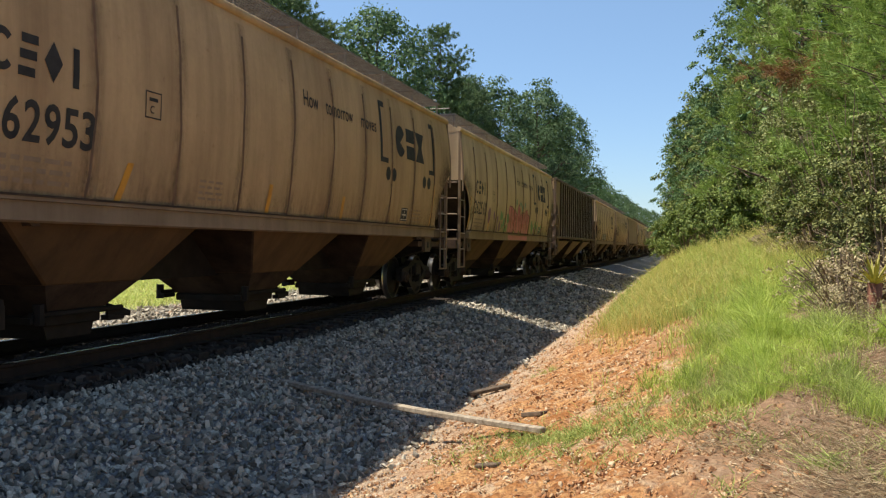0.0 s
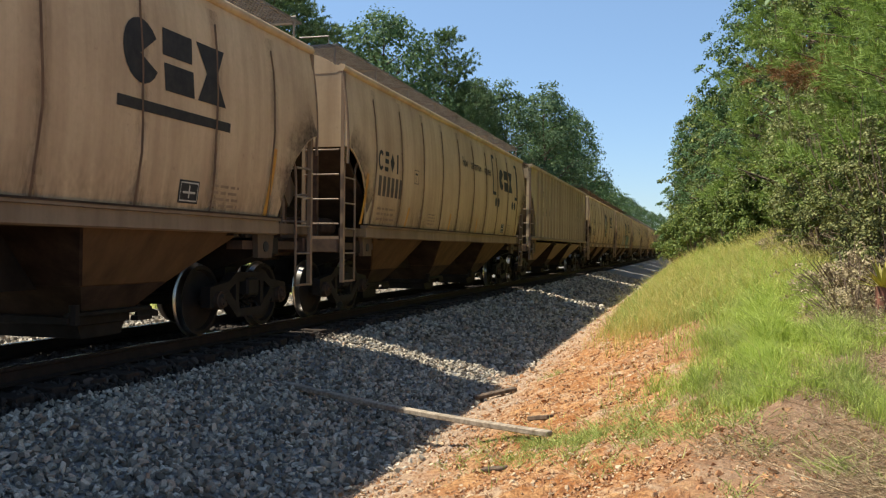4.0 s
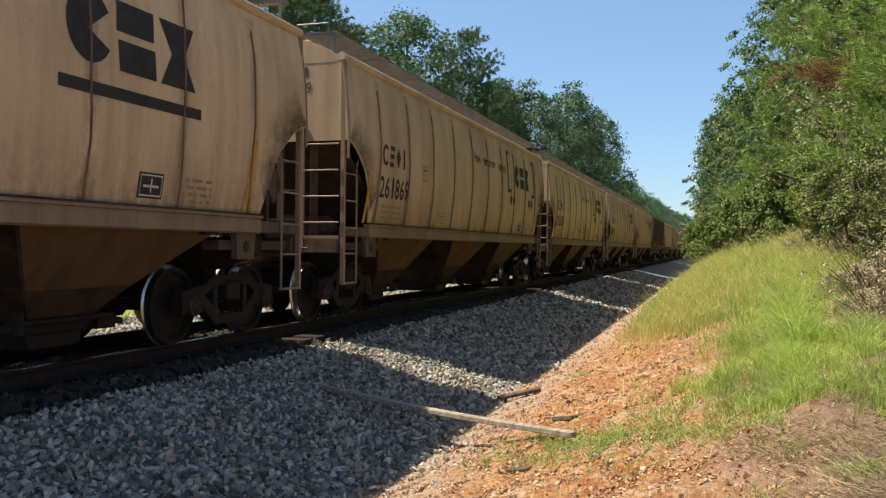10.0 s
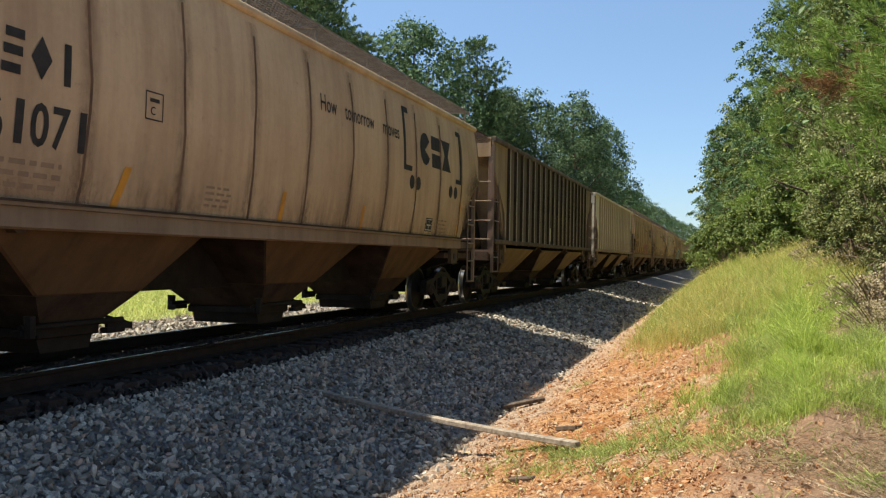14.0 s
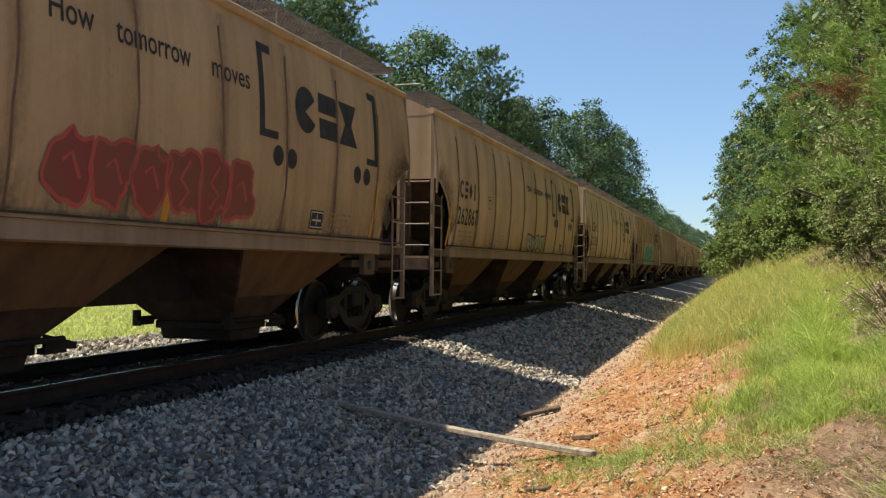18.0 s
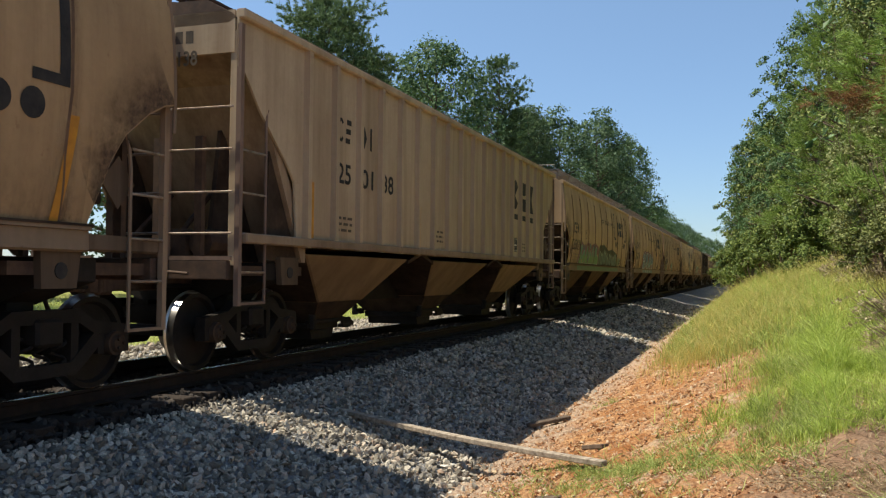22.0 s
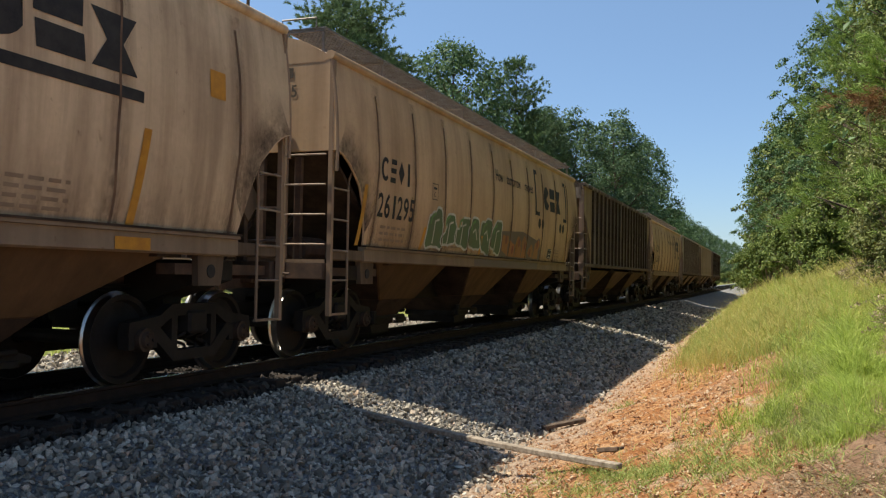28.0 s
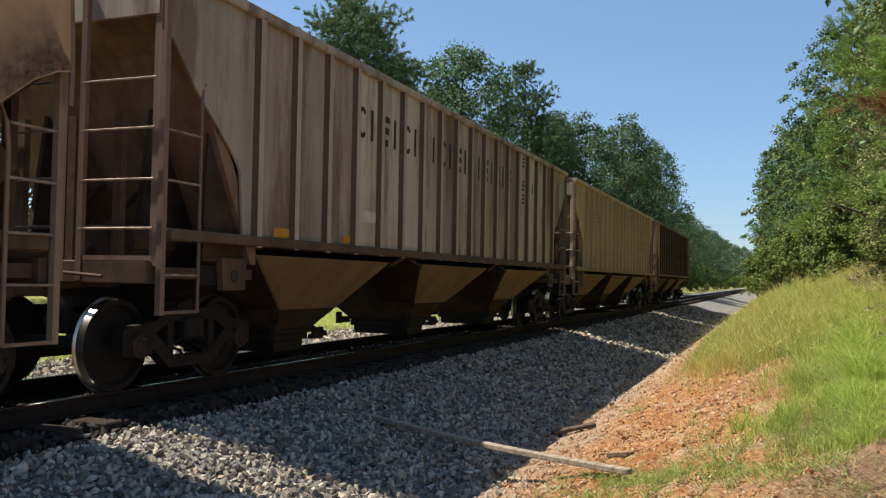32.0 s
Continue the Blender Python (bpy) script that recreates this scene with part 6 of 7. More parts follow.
def wrap(bm, half_of, lift):
    """Takes a flat drawing in (y, z), cut into low strips, onto the car's near side."""
    zs = [v.co.y for v in bm.verts]
    if half_of is curved_half and zs:
        z = math.floor(min(zs) / 0.14) * 0.14
        while z < max(zs):
            z += 0.14
            bmesh.ops.bisect_plane(bm, geom=bm.verts[:] + bm.edges[:] + bm.faces[:], plane_co=(0, z, 0), plane_no=(0, 1, 0))
    for v in bm.verts:
        y, z = v.co.x, v.co.y
        v.co = (half_of(z) + lift, y, z)
    return bm


def shape(bm, pts):
    vs = [bm.verts.new((y, z, 0)) for y, z in pts]
    f = bm.faces.new(vs)
    if len(vs) > 4:
        bmesh.ops.triangulate(bm, faces=[f])


def bar(bm, y0, y1, z0, z1, slant=0.0):
    shape(bm, [(y0, z0), (y1, z0), (y1 + slant, z1), (y0 + slant, z1)])


def line(bm, pts, w, closed=False):
    """A flat stroke of width w."""
    n = len(pts)
    P = [Vector((a, b)) for a, b in pts]
    L, R = [], []
    for i in range(n):
        p, q = (P[i - 1] if (closed or i) else P[i]), (P[(i + 1) % n] if (closed or i < n - 1) else P[i])
        d = (q - p)
        d = d.normalized() if d.length > 1e-9 else Vector((1, 0))
        m = Vector((-d.y, d.x)) * w / 2
        L.append(bm.verts.new((*(P[i] + m), 0)))
        R.append(bm.verts.new((*(P[i] - m), 0)))
    for i in range(n if closed else n - 1):
        j = (i + 1) % n
        bm.faces.new((L[i], R[i], R[j], L[j]))


def ring(bm, cy, cz, ry, rz, w, n=20, a0=0.0, a1=2 * math.pi):
    full = a1 - a0 > 6.28
    line(bm, [(cy + ry * math.cos(a0 + (a1 - a0) * k / n), cz + rz * math.sin(a0 + (a1 - a0) * k / n)) for k in range(n if full else n + 1)], w, full)


def disc(bm, cy, cz, ry, rz, n=20, wob=0.0, ph=0.0):
    pts = [(cy + ry * (1 + wob * math.sin(3 * a + ph)) * math.cos(a), cz + rz * (1 + wob * math.sin(2 * a + ph)) * math.sin(a)) for a in [2 * math.pi * k / n for k in range(n)]]
    shape(bm, pts)


GLYPHS = {}


def glyphs(text, size):
    """Vertices and faces of a word in the built-in font, in its own plane, and its width."""
    if text not in GLYPHS:
        cu = bpy.data.curves.new("word", "FONT")
        cu.body, cu.size, cu.resolution_u, cu.offset = text, 1.0, 3, 0.018 if text.isdigit() else 0.006
        ob = bpy.data.objects.new("word", cu)
        me = bpy.data.meshes.new_from_object(ob)
        GLYPHS[text] = ([v.co[:2] for v in me.vertices], [tuple(p.vertices) for p in me.polygons])
        bpy.data.objects.remove(ob)
        bpy.data.meshes.remove(me)
        bpy.data.curves.remove(cu)
    vs, fs = GLYPHS[text]
    return [(a * size, b * size) for a, b in vs], fs


def word(bm, text, y, z, size, width=None):
    vs, fs = glyphs(text, size)
    lo, hi = min(a for a, b in vs), max(a for a, b in vs)
    k = width / (hi - lo) if width else 1.0
    made = [bm.verts.new((y + (a - lo) * k, z + b, 0)) for a, b in vs]
    for f in fs:
        bm.faces.new([made[i] for i in f])


def mark(car, name, draw, mat, half_of, label="", lift=0.006):
    bm = bm_new()
    draw(bm)
    wrap(bm, half_of, lift)
    bmesh.ops.recalc_face_normals(bm, faces=bm.faces[:])
    return part(name, bm, mat, car, label)


def initial(bm, a, z, w, h, k, bold):
    """One plain shape in the place of a company initial."""
    if bold:
        if k == 0:                          # round block, notched
            pts = [(a + w / 2 + w / 2 * math.cos(t), z + h / 2 + h / 2 * math.sin(t)) for t in [0.55 + 5.18 * q / 18 for q in range(19)]]
            shape(bm, pts + [(a + w * 0.46, z + h * 0.46)])
        elif k == 1:                        # split slab
            bar(bm, a + w * 0.06, a + w * 0.98, z, z + h * 0.44, -0.02)
            bar(bm, a, a + w * 0.92, z + h * 0.56, z + h, 0.02)
        else:                               # bow tie on end
            shape(bm, [(a, z), (a + w, z), (a + w * 0.68, z + h / 2), (a + w, z + h), (a, z + h), (a + w * 0.32, z + h / 2)])
    else:
        t = w * 0.24
        if k == 0:                          # open ring
            ring(bm, a + w * 0.46, z + h / 2, w * 0.40, h / 2 - t / 2, t, 16, 0.75, 5.53)
        elif k == 1:                        # three staggered slabs
            for q, sh in ((0.0, -0.02), (0.40, 0.0), (0.78, 0.02)):
                bar(bm, a + w * 0.08 + sh, a + w * 0.80 + sh, z + h * q, z + h * (q + 0.22))
        elif k == 2:                        # lozenge
            shape(bm, [(a + w * 0.44, z), (a + w * 0.86, z + h / 2), (a + w * 0.44, z + h), (a + w * 0.02, z + h / 2)])
        else:
            bar(bm, a + w * 0.26, a + w * 0.56, z, z + h)


def small_print(bm, y, z, rows, width, rnd, h=0.045, lead=0.10):
    for r in range(rows):
        a = y
        while a < y + width:
            w = rnd.uniform(0.08, 0.22)
            bar(bm, a, min(a + w, y + width), z - r * lead, z - r * lead + h)
            a += w + 0.05


def reflector(car, half_of, y, z, w, h, lean=0.0):
    mark(car, "reflector", lambda bm: bar(bm, y, y + w, z, z + h, lean), ORANGE if h > 0.9 else DULL_ORANGE, half_of, "faded orange reflector strip", 0.007)


def placard(car, half_of, y, z, w, h, rnd):
    mark(car, "placard", lambda bm: bar(bm, y, y + w, z, z + h), BLACK, half_of, "dark stencilled data placard")

    def inner(bm):
        line(bm, [(y + 0.03, z + 0.03), (y + w - 0.03, z + 0.03), (y + w - 0.03, z + h - 0.03), (y + 0.03, z + h - 0.03)], 0.018, True)
        bar(bm, y + 0.08, y + w - 0.08, z + h * 0.42, z + h * 0.52)
        bar(bm, y + w * 0.48, y + w * 0.53, z + 0.06, z + h - 0.06)
    mark(car, "placard_print", inner, PALE, half_of, "pale print on the placard", 0.010)


def end_number(car, text):
    bm = bm_new()
    for i in range(4):
        bar(bm, 0.30 + i * 0.15, 0.41 + i * 0.15, 3.79, 3.94)
    if text:
        word(bm, text, 0.30, 3.52, 0.25, 0.62)
    for v in bm.verts:
        v.co = (v.co.x, -0.001, v.co.y)
    bmesh.ops.recalc_face_normals(bm, faces=bm.faces[:])
    part("end_lettering", bm, INK, car, "dark stencilled car number on the end")


def bold(car, y, z, w, h, gap):
    for k in range(3):
        mark(car, "initial", lambda bm, k=k: initial(bm, y + k * (w + gap), z, w, h, k, True), BLACK, curved_half, "bold black company initial as a plain block")


def curved_marks(car, number, style, rnd, length, shift=0.0, lead=0.0):
    H = curved_half
    off = 0.30 if style == "round" else lead
    wide = 1.72 if style == "round" else 1.52
    for k in range(4):
        mark(car, "initial", lambda bm, k=k: initial(bm, 1.50 + off + k * 0.32, 2.48, 0.29, 0.38, k, False), BLACK, H, "dark company initial as a plain block")
    for k, ch in enumerate(number):
        w = wide / 6.0
        mark(car, "digit", lambda bm: word(bm, ch, 1.42 + off + k * w + (w * 0.32 if ch == "1" else 0.0), 1.92, 0.52, w * (0.36 if ch == "1" else 0.84)), BLACK, H, "dark stencilled digit of the car number")
    if not number:
        mark(car, "car_number", lambda bm: [bar(bm, 1.54 + k * 0.24, 1.70 + k * 0.24, 2.0, 2.38) for k in range(6)], INK, H, "dark car number")
    end_number(car, number)

    def plate(bm):
        line(bm, [(3.70, 2.38), (3.98, 2.38), (3.98, 2.66), (3.70, 2.66)], 0.02, True)
        bar(bm, 3.76, 3.92, 2.56, 2.60)
        word(bm, "C", 3.78, 2.43, 0.12)
    mark(car, "plate_mark", plate, BLACK, H, "small outlined clearance mark")
    for y, z, n, w, h, ld in ((1.6 + off, 1.74, 3, 1.0, 0.045, 0.10), (4.9, 1.76, 4, 0.55, 0.03, 0.07), (13.4, 1.75, 4, 0.7, 0.035, 0.08)):
        mark(car, "small_print", lambda bm: small_print(bm, y, z, n, w, rnd, h, ld), FADED, H, "small faded lines of data lettering")
    placard(car, H, 12.74, 1.52, 0.42, 0.27, rnd)
    for y, h, ln in ((0.80, 0.92, 0.12), (3.30, 0.42, 0.16), (6.68, 0.42, 0.05), (9.45, 0.40, 0.03), (14.85, 0.95, 0.12)):
        reflector(car, H, y, 1.44, 0.11, h, ln)
    if style == "bracket":
        for txt, y, wd in (("How", 7.76, 0.56), ("tomorrow", 8.62, 1.20), ("moves", 10.22, 0.80)):
            mark(car, "slogan_word", lambda bm: word(bm, txt, y + shift, 3.14, 0.36, wd), BLACK, H, "thin dark slogan lettering")
        bold(car, 12.16 + shift, 2.82, 0.62, 0.64, 0.06)
        mark(car, "bracket_mark", lambda bm: shape(bm, [(y + shift, z) for y, z in ((11.24, 2.62), (11.70, 2.62), (11.70, 2.72), (11.36, 2.72), (11.36, 3.69), (11.56, 3.69), (11.56, 3.80), (11.24, 3.80))]), BLACK, H, "black opening bracket")
        mark(car, "bracket_mark", lambda bm: shape(bm, [(y + shift, z) for y, z in ((14.95, 2.62), (14.95, 3.80), (14.64, 3.80), (14.64, 3.69), (14.83, 3.69), (14.83, 2.72), (14.52, 2.72), (14.52, 2.62))]), BLACK, H, "black closing bracket")
        for c in (11.72, 12.08, 14.18, 14.54):
            mark(car, "dot", lambda bm: disc(bm, c + shift, 2.42, 0.135, 0.135), BLACK, H, "black dot under the bracket")
    elif style == "underline":
        bold(car, 11.6, 2.74, 0.64, 0.70, 0.06)
        mark(car, "underline", lambda bm: bar(bm, 11.5, 13.76, 2.45, 2.57), BLACK, H, "black bar under the initials")
    elif style == "round":
        bold(car, 12.92, 2.84, 0.60, 0.54, 0.06)
        mark(car, "underline", lambda bm: bar(bm, 12.88, 14.94, 2.62, 2.73), BLACK, H, "black bar under the initials")
        em = mark(car, "round_emblem", lambda bm: disc(bm, 9.88, 2.66, 0.84, 0.80, 32), BLACK, H, "dark round emblem")

        for k in range(9):
            a = math.pi * (1.0 + 0.98 * k / 8)
            mark(car, "emblem_kernel", lambda bm: line(bm, [(9.88 + 0.52 * math.cos(a), 2.66 + 0.50 * math.sin(a)), (9.88 + 0.76 * math.cos(a), 2.66 + 0.72 * math.sin(a))], 0.085), P_YELLOW, H, "olive-yellow bar of the emblem", 0.010)

        def ear(bm):
            disc(bm, 9.93, 2.70, 0.22, 0.42, 16)

        def husk(bm):
            line(bm, [(9.05, 3.20), (9.45, 2.95), (9.70, 2.60), (9.86, 2.28)], 0.13)
            line(bm, [(9.00, 2.86), (9.40, 2.72), (9.72, 2.36)], 0.11)
            ring(bm, 9.93, 2.64, 0.34, 0.52, 0.07, 18, -1.4, 1.5)
        mark(car, "emblem_ear", ear, P_YELLOW, H, "olive-yellow ear of corn on the emblem", 0.010)
        mark(car, "emblem_husk", husk, PALE, H, "pale leaf shapes of the emblem", 0.013)

        def qual(bm):
            line(bm, [(5.55, 2.42), (6.22, 2.42), (6.22, 2.86), (5.55, 2.86)], 0.018, True)
            small_print(bm, 5.63, 2.70, 2, 0.5, rnd, 0.06, 0.15)
        mark(car, "plate_mark", qual, INK, H, "small outlined notice")
        for k in range(6):
            y = 2.2 + 2.5 * k
            mark(car, "reflector", lambda bm, y=y: bar(bm, y, y + 0.5, 1.215, 1.335), ORANGE if k % 3 != 1 else PALE, lambda z: 1.50, "reflector strip on the sill", 0.004)
        mark(car, "patch", lambda bm: bar(bm, 1.05, 1.32, 3.0, 3.3), DULL_ORANGE, H, "small rusty square patch")
        mark(car, "patch", lambda bm: bar(bm, length - 1.7, length - 1.42, 2.9, 3.2), DULL_ORANGE, H, "small rusty square patch")


def rib_marks(car, number, rnd, length, dark):
    H = lambda z: 1.50
    step = (length - 3.2 - 0.16) / 17
    ink = BLACK if not dark else INK

    def bay(k):
        return 1.68 + step * k + 0.13
    if number:
        for k in range(3):
            mark(car, "car_number", lambda bm, k=k: word(bm, number[2 * k:2 * k + 2], bay(k + 1), 2.36, 0.42, 0.46), ink, H, "stencilled digits between the ribs")
    for k in range(4):
        mark(car, "initial", lambda bm, k=k: initial(bm, bay(1 + k // 2) + 0.26 * (k % 2), 2.97, 0.22, 0.36, k, False), ink, H, "company initial as a plain block between the ribs")
    for k in range(3):
        y = bay(13 + k)

        def ini(bm, y=y, k=k):
            initial(bm, y - 0.03, 2.72, 0.61, 0.76, k, True)
        mark(car, "underline", lambda bm, y=y: bar(bm, y, y + 0.55, 2.46, 2.60), ink, H, "bar under the initial")
        mark(car, "initial", ini, ink, H, "bold underlined company initial as a plain block")
    placard(car, H, bay(13) + 0.02, 1.62, 0.48, 0.36, rnd)
    for y in (bay(1), bay(6), bay(14)):
        mark(car, "small_print", lambda bm: small_print(bm, y, 1.82, 3, 0.52, rnd, 0.04, 0.09), INK, H, "small faded lines of data lettering")
    for k in (0, 5, 12, 16):
        reflector(car, H, bay(k) + 0.02, 1.50, 0.10, 0.78)
    end_number(car, number)


def tag_line(rnd, y0, y1, z0, z1, n):
    """A looping scribble from y0 to y1."""
    out = []
    for k in range(n):
        u = k / (n - 1)
        out.append((y0 + (y1 - y0) * u + 0.16 * math.sin(k * 1.9) + rnd.uniform(-0.08, 0.08), (z0 + z1) / 2 + (z1 - z0) * 0.5 * math.sin(k * 1.25 + rnd.uniform(-0.5, 0.5))))
    fine = []
    for a, b, c, d in zip([out[0]] + out, out, out[1:], out[2:] + [out[-1]]):
        for s in range(6):
            t = s / 6
            fine.append(tuple(0.5 * (2 * q + (r - p) * t + (2 * p - 5 * q + 4 * r - w) * t * t + (3 * q - p - 3 * r + w) * t ** 3) for p, q, r, w in zip(a, b, c, d)))
    return fine


def piece(car, rnd, y0, y1, z0, z1, n, fill, rim, shine=None, back=None, label="spray-painted graffiti"):
    """Bubble shapes side by side with their outlines, as on a sprayed panel."""
    H = curved_half
    w = (y1 - y0) / n
    zc, hz = (z0 + z1) / 2, (z1 - z0) / 2
    if back:
        for k in range(n):
            mark(car, "graffiti_ground", lambda bm: disc(bm, y0 + (k + 0.5) * w, zc + rnd.uniform(-0.05, 0.05), w * 0.80, hz * 1.12, 16, 0.10, k), back, H, "sprayed ground of the graffiti", 0.0045 + 0.0002 * k)
    outl = []

    def fills(bm, one):
        for k in (one,):
            c = y0 + (k + 0.5) * w
            ph = rnd.uniform(0, 6)
            top, sl = zc + hz * rnd.uniform(0.75, 1.0), rnd.uniform(-0.12, 0.12) * w
            pts = []
            ex = rnd.choice((2.4, 4.0, 7.0))
            notch, nw, nd = rnd.uniform(0, 6.28), rnd.uniform(0.25, 0.5), rnd.uniform(0.2, 0.45)
            for j in range(30):
                a = 2 * math.pi * j / 30
                sq = (abs(math.cos(a)) ** ex + abs(math.sin(a)) ** ex) ** (-1 / ex)
                r = 1 + 0.12 * math.sin(3 * a + ph) + 0.05 * math.sin(7 * a + 2 * ph)
                off = abs((a - notch + math.pi) % (2 * math.pi) - math.pi)
                if off < nw:
                    r *= 1 - nd
                z = zc + (top - zc) * sq * math.sin(a) * r * 0.95
                pts.append((c + w * 0.54 * sq * math.cos(a) * r * 0.95 + sl * (z - zc) / hz, max(SILL_Z + 0.07, z)))
            shape(bm, pts)
            outl.append((pts, c, ph))
    for k in range(n):
        mark(car, "graffiti", lambda bm: fills(bm, k), fill, H, label, 0.007 + 0.0003 * (k % 2))

    def rims(bm, one):
        for pts, c, ph in [one]:
            line(bm, pts, 0.045, True)
            k = int(ph * 10) % 3
            if k == 0:
                line(bm, [(c - w * 0.2, zc + hz * 0.1), (c, zc + hz * 0.3), (c + w * 0.22, zc - hz * 0.25)], 0.045)
            elif k == 1:
                line(bm, [(c - w * 0.1, zc - hz * 0.7), (c - w * 0.05, zc + hz * 0.35), (c + w * 0.2, zc + hz * 0.45)], 0.045)
            else:
                line(bm, [(c + w * 0.12, zc + hz * 0.6), (c - w * 0.15, zc + hz * 0.1), (c + w * 0.15, zc - hz * 0.2), (c - w * 0.1, zc - hz * 0.6)], 0.045)
    for one in outl:
        mark(car, "graffiti_outline", lambda bm: rims(bm, one), rim, H, "sprayed outline", 0.010)
    if shine:
        for pts, c, ph in outl:
            mark(car, "graffiti_shine", lambda bm: line(bm, [(c - w * 0.32, zc + hz * 0.2), (c - w * 0.28, zc + hz * 0.55), (c - w * 0.05, zc + hz * 0.72)], 0.06), shine, H, "pale sprayed highlight", 0.012)


def scribble(car, rnd, y0, y1, z0, z1, n, mat, w=0.035):
    mark(car, "graffiti", lambda bm: line(bm, tag_line(rnd, y0, y1, z0, z1, n), w), mat, curved_half, "thin sprayed scribble", 0.008)


def dots(car, rnd, y0, y1, z0, z1, n, mat, r):
    for k in range(n):
        mark(car, "graffiti_blotch", lambda bm: disc(bm, rnd.uniform(y0, y1), rnd.uniform(z0, z1), r * rnd.uniform(0.5, 1.2), r * rnd.uniform(0.6, 1.5), 12, 0.08, k), mat, curved_half, "sprayed colour blotch", 0.008 + 0.0002 * k)


NUMBERS = ["", "262953", "262510", "", "265467", "", "250860", "265112", "265497", "265421", "261869", "262505", "262889", "261071", "", "250952", "261361", "262867", "262155", "262753",
           "250138", "263016", "262738", "263056", "", "261295", "", "261176", "", "", ""]
LOGO_SHIFT = {10: -0.15, 21: -0.33, 25: -0.15}         # the stencils sit a little differently from car to car
NUMBER_LEAD = {9: 0.15, 27: 0.30}
STYLES = {4: "underline", 9: "underline", 7: "round", 8: "round", 24: "round"}
for i, (car, wheels, kind, y0) in enumerate(CARS):
    rnd = random.Random(100 + i)
    if kind == "rib":
        if i == 28:
            for k in (k for k in range(19) if k not in (6, 12)):
                a = 1.68 + 0.8376 * (3 + k // 2) + (0.12 if k % 2 == 0 else 0.46)
                mark(car, "lettering", lambda bm: initial(bm, a, 3.08, 0.29, 0.47, (0, 3, 1, 3)[k % 4], False), BLACK, lambda z: 1.50, "faded black system name as plain shapes")
            for z, n in ((3.86, 3), (3.30, 4), (2.98, 3)):
                for k in range(n):
                    a = 1.68 + 0.8376 * (13 + k // 2) + (0.12 if k % 2 == 0 else 0.46)
                    mark(car, "lettering", lambda bm: initial(bm, a, z - 0.12, 0.26, 0.24, (3, 1, 0)[k % 3], False), BLACK, lambda z: 1.50, "faded black lettering as plain shapes")
            mark(car, "data_panel", lambda bm: bar(bm, 4.45, 4.95, 1.85, 2.02), PALE, lambda z: 1.50, "pale data panel", 0.008)
            for y in (2.1, 3.9):
                reflector(car, lambda z: 1.50, y, 1.50, 0.5, 0.12)
        else:
            rib_marks(car, NUMBERS[i], rnd, LEN[kind], TRAIN[i][2] in DARK_CARS)
            if TRAIN[i][2] is BROWN:
                mark(car, "data_panel", lambda bm: bar(bm, 7.66, 8.16, 1.60, 2.05), PALE, lambda z: 1.50, "pale data panel", 0.008)
    else:
        curved_marks(car, NUMBERS[i], STYLES.get(i, "bracket"), rnd, LEN[kind], LOGO_SHIFT.get(i, 0.0), NUMBER_LEAD.get(i, 0.0))


def car_no(n):
    return CARS[n + 1][0]


def outlined(car, pts, fill, rim, label, w=0.05, lift=0.007, low=None, split=0.0):
    """A filled shape with its sprayed outline; below the height split it takes a second colour."""
    mark(car, "graffiti", lambda bm: shape(bm, pts), fill, curved_half, label, lift)
    if low:
        def lower(bm):
            shape(bm, pts)
            bmesh.ops.bisect_plane(bm, geom=bm.verts[:] + bm.edges[:] + bm.faces[:], plane_co=(0, split, 0), plane_no=(0, 1, 0), clear_outer=True)
        mark(car, "graffiti", lower, low, curved_half, "lower colour of the graffiti", lift + 0.0015)
    mark(car, "graffiti_outline", lambda bm: line(bm, pts, w, True), rim, curved_half, "sprayed outline", lift + 0.003)


def fingers(car, rnd, y0, y1, z0, z1, n, fill, rim, label, spots=None, shine=None, back=None):
    """Rounded upright shapes side by side, like the fingers of a mitten."""
    w = (y1 - y0) / n
    if back:
        mark(car, "graffiti_ground", lambda bm: shape(bm, [(y0 - 0.2, z0), (y1 + 0.25, z0), (y1 + 0.1, z1 - 0.1), ((y0 + y1) / 2, z1 + 0.10), (y0 - 0.1, z1 + 0.02)]), back, curved_half, "sprayed ground of the graffiti", 0.0045)
    for k in range(n):
        a, h = y0 + k * w, z1 + rnd.uniform(-0.30, 0.06) * (z1 - z0)
        lean, waist = rnd.uniform(-0.12, 0.12), rnd.uniform(-0.16, 0.10) * w
        low_z = z0 + rnd.choice((0.0, 0.0, 0.12))
        mid_z = z0 + (h - z0) * rnd.uniform(0.35, 0.5)
        pts = [(a + 0.02, low_z), (a + w * 1.04, z0), (a + w - waist + lean * 0.5, mid_z)] + [(a + w / 2 + lean + w * 0.53 * math.cos(t), h - w * 0.42 + w * (0.36 + 0.10 * math.sin(3 * t + k)) * math.sin(t)) for t in [math.pi * j / 8 for j in range(9)]] + [(a + waist + lean * 0.5, mid_z + 0.04)]
        outlined(car, pts, fill, rim, label, 0.045, 0.007 + 0.0004 * (k % 2))
        if spots:
            for z in (h - 0.22, h - 0.52):
                if z > z0 + 0.12:
                    mark(car, "graffiti_blotch", lambda bm: disc(bm, a + w / 2 + rnd.uniform(-0.08, 0.08), z + rnd.uniform(-0.05, 0.05), 0.085, 0.11, 12), spots, curved_half, "darker sprayed spot", 0.0125)
        if shine:
            mark(car, "graffiti_shine", lambda bm: disc(bm, a + w * 0.40, h - 0.12, w * 0.17, 0.075, 12, 0.2, k), shine, curved_half, "pale sprayed highlight", 0.0125)


r_ = random.Random(77)
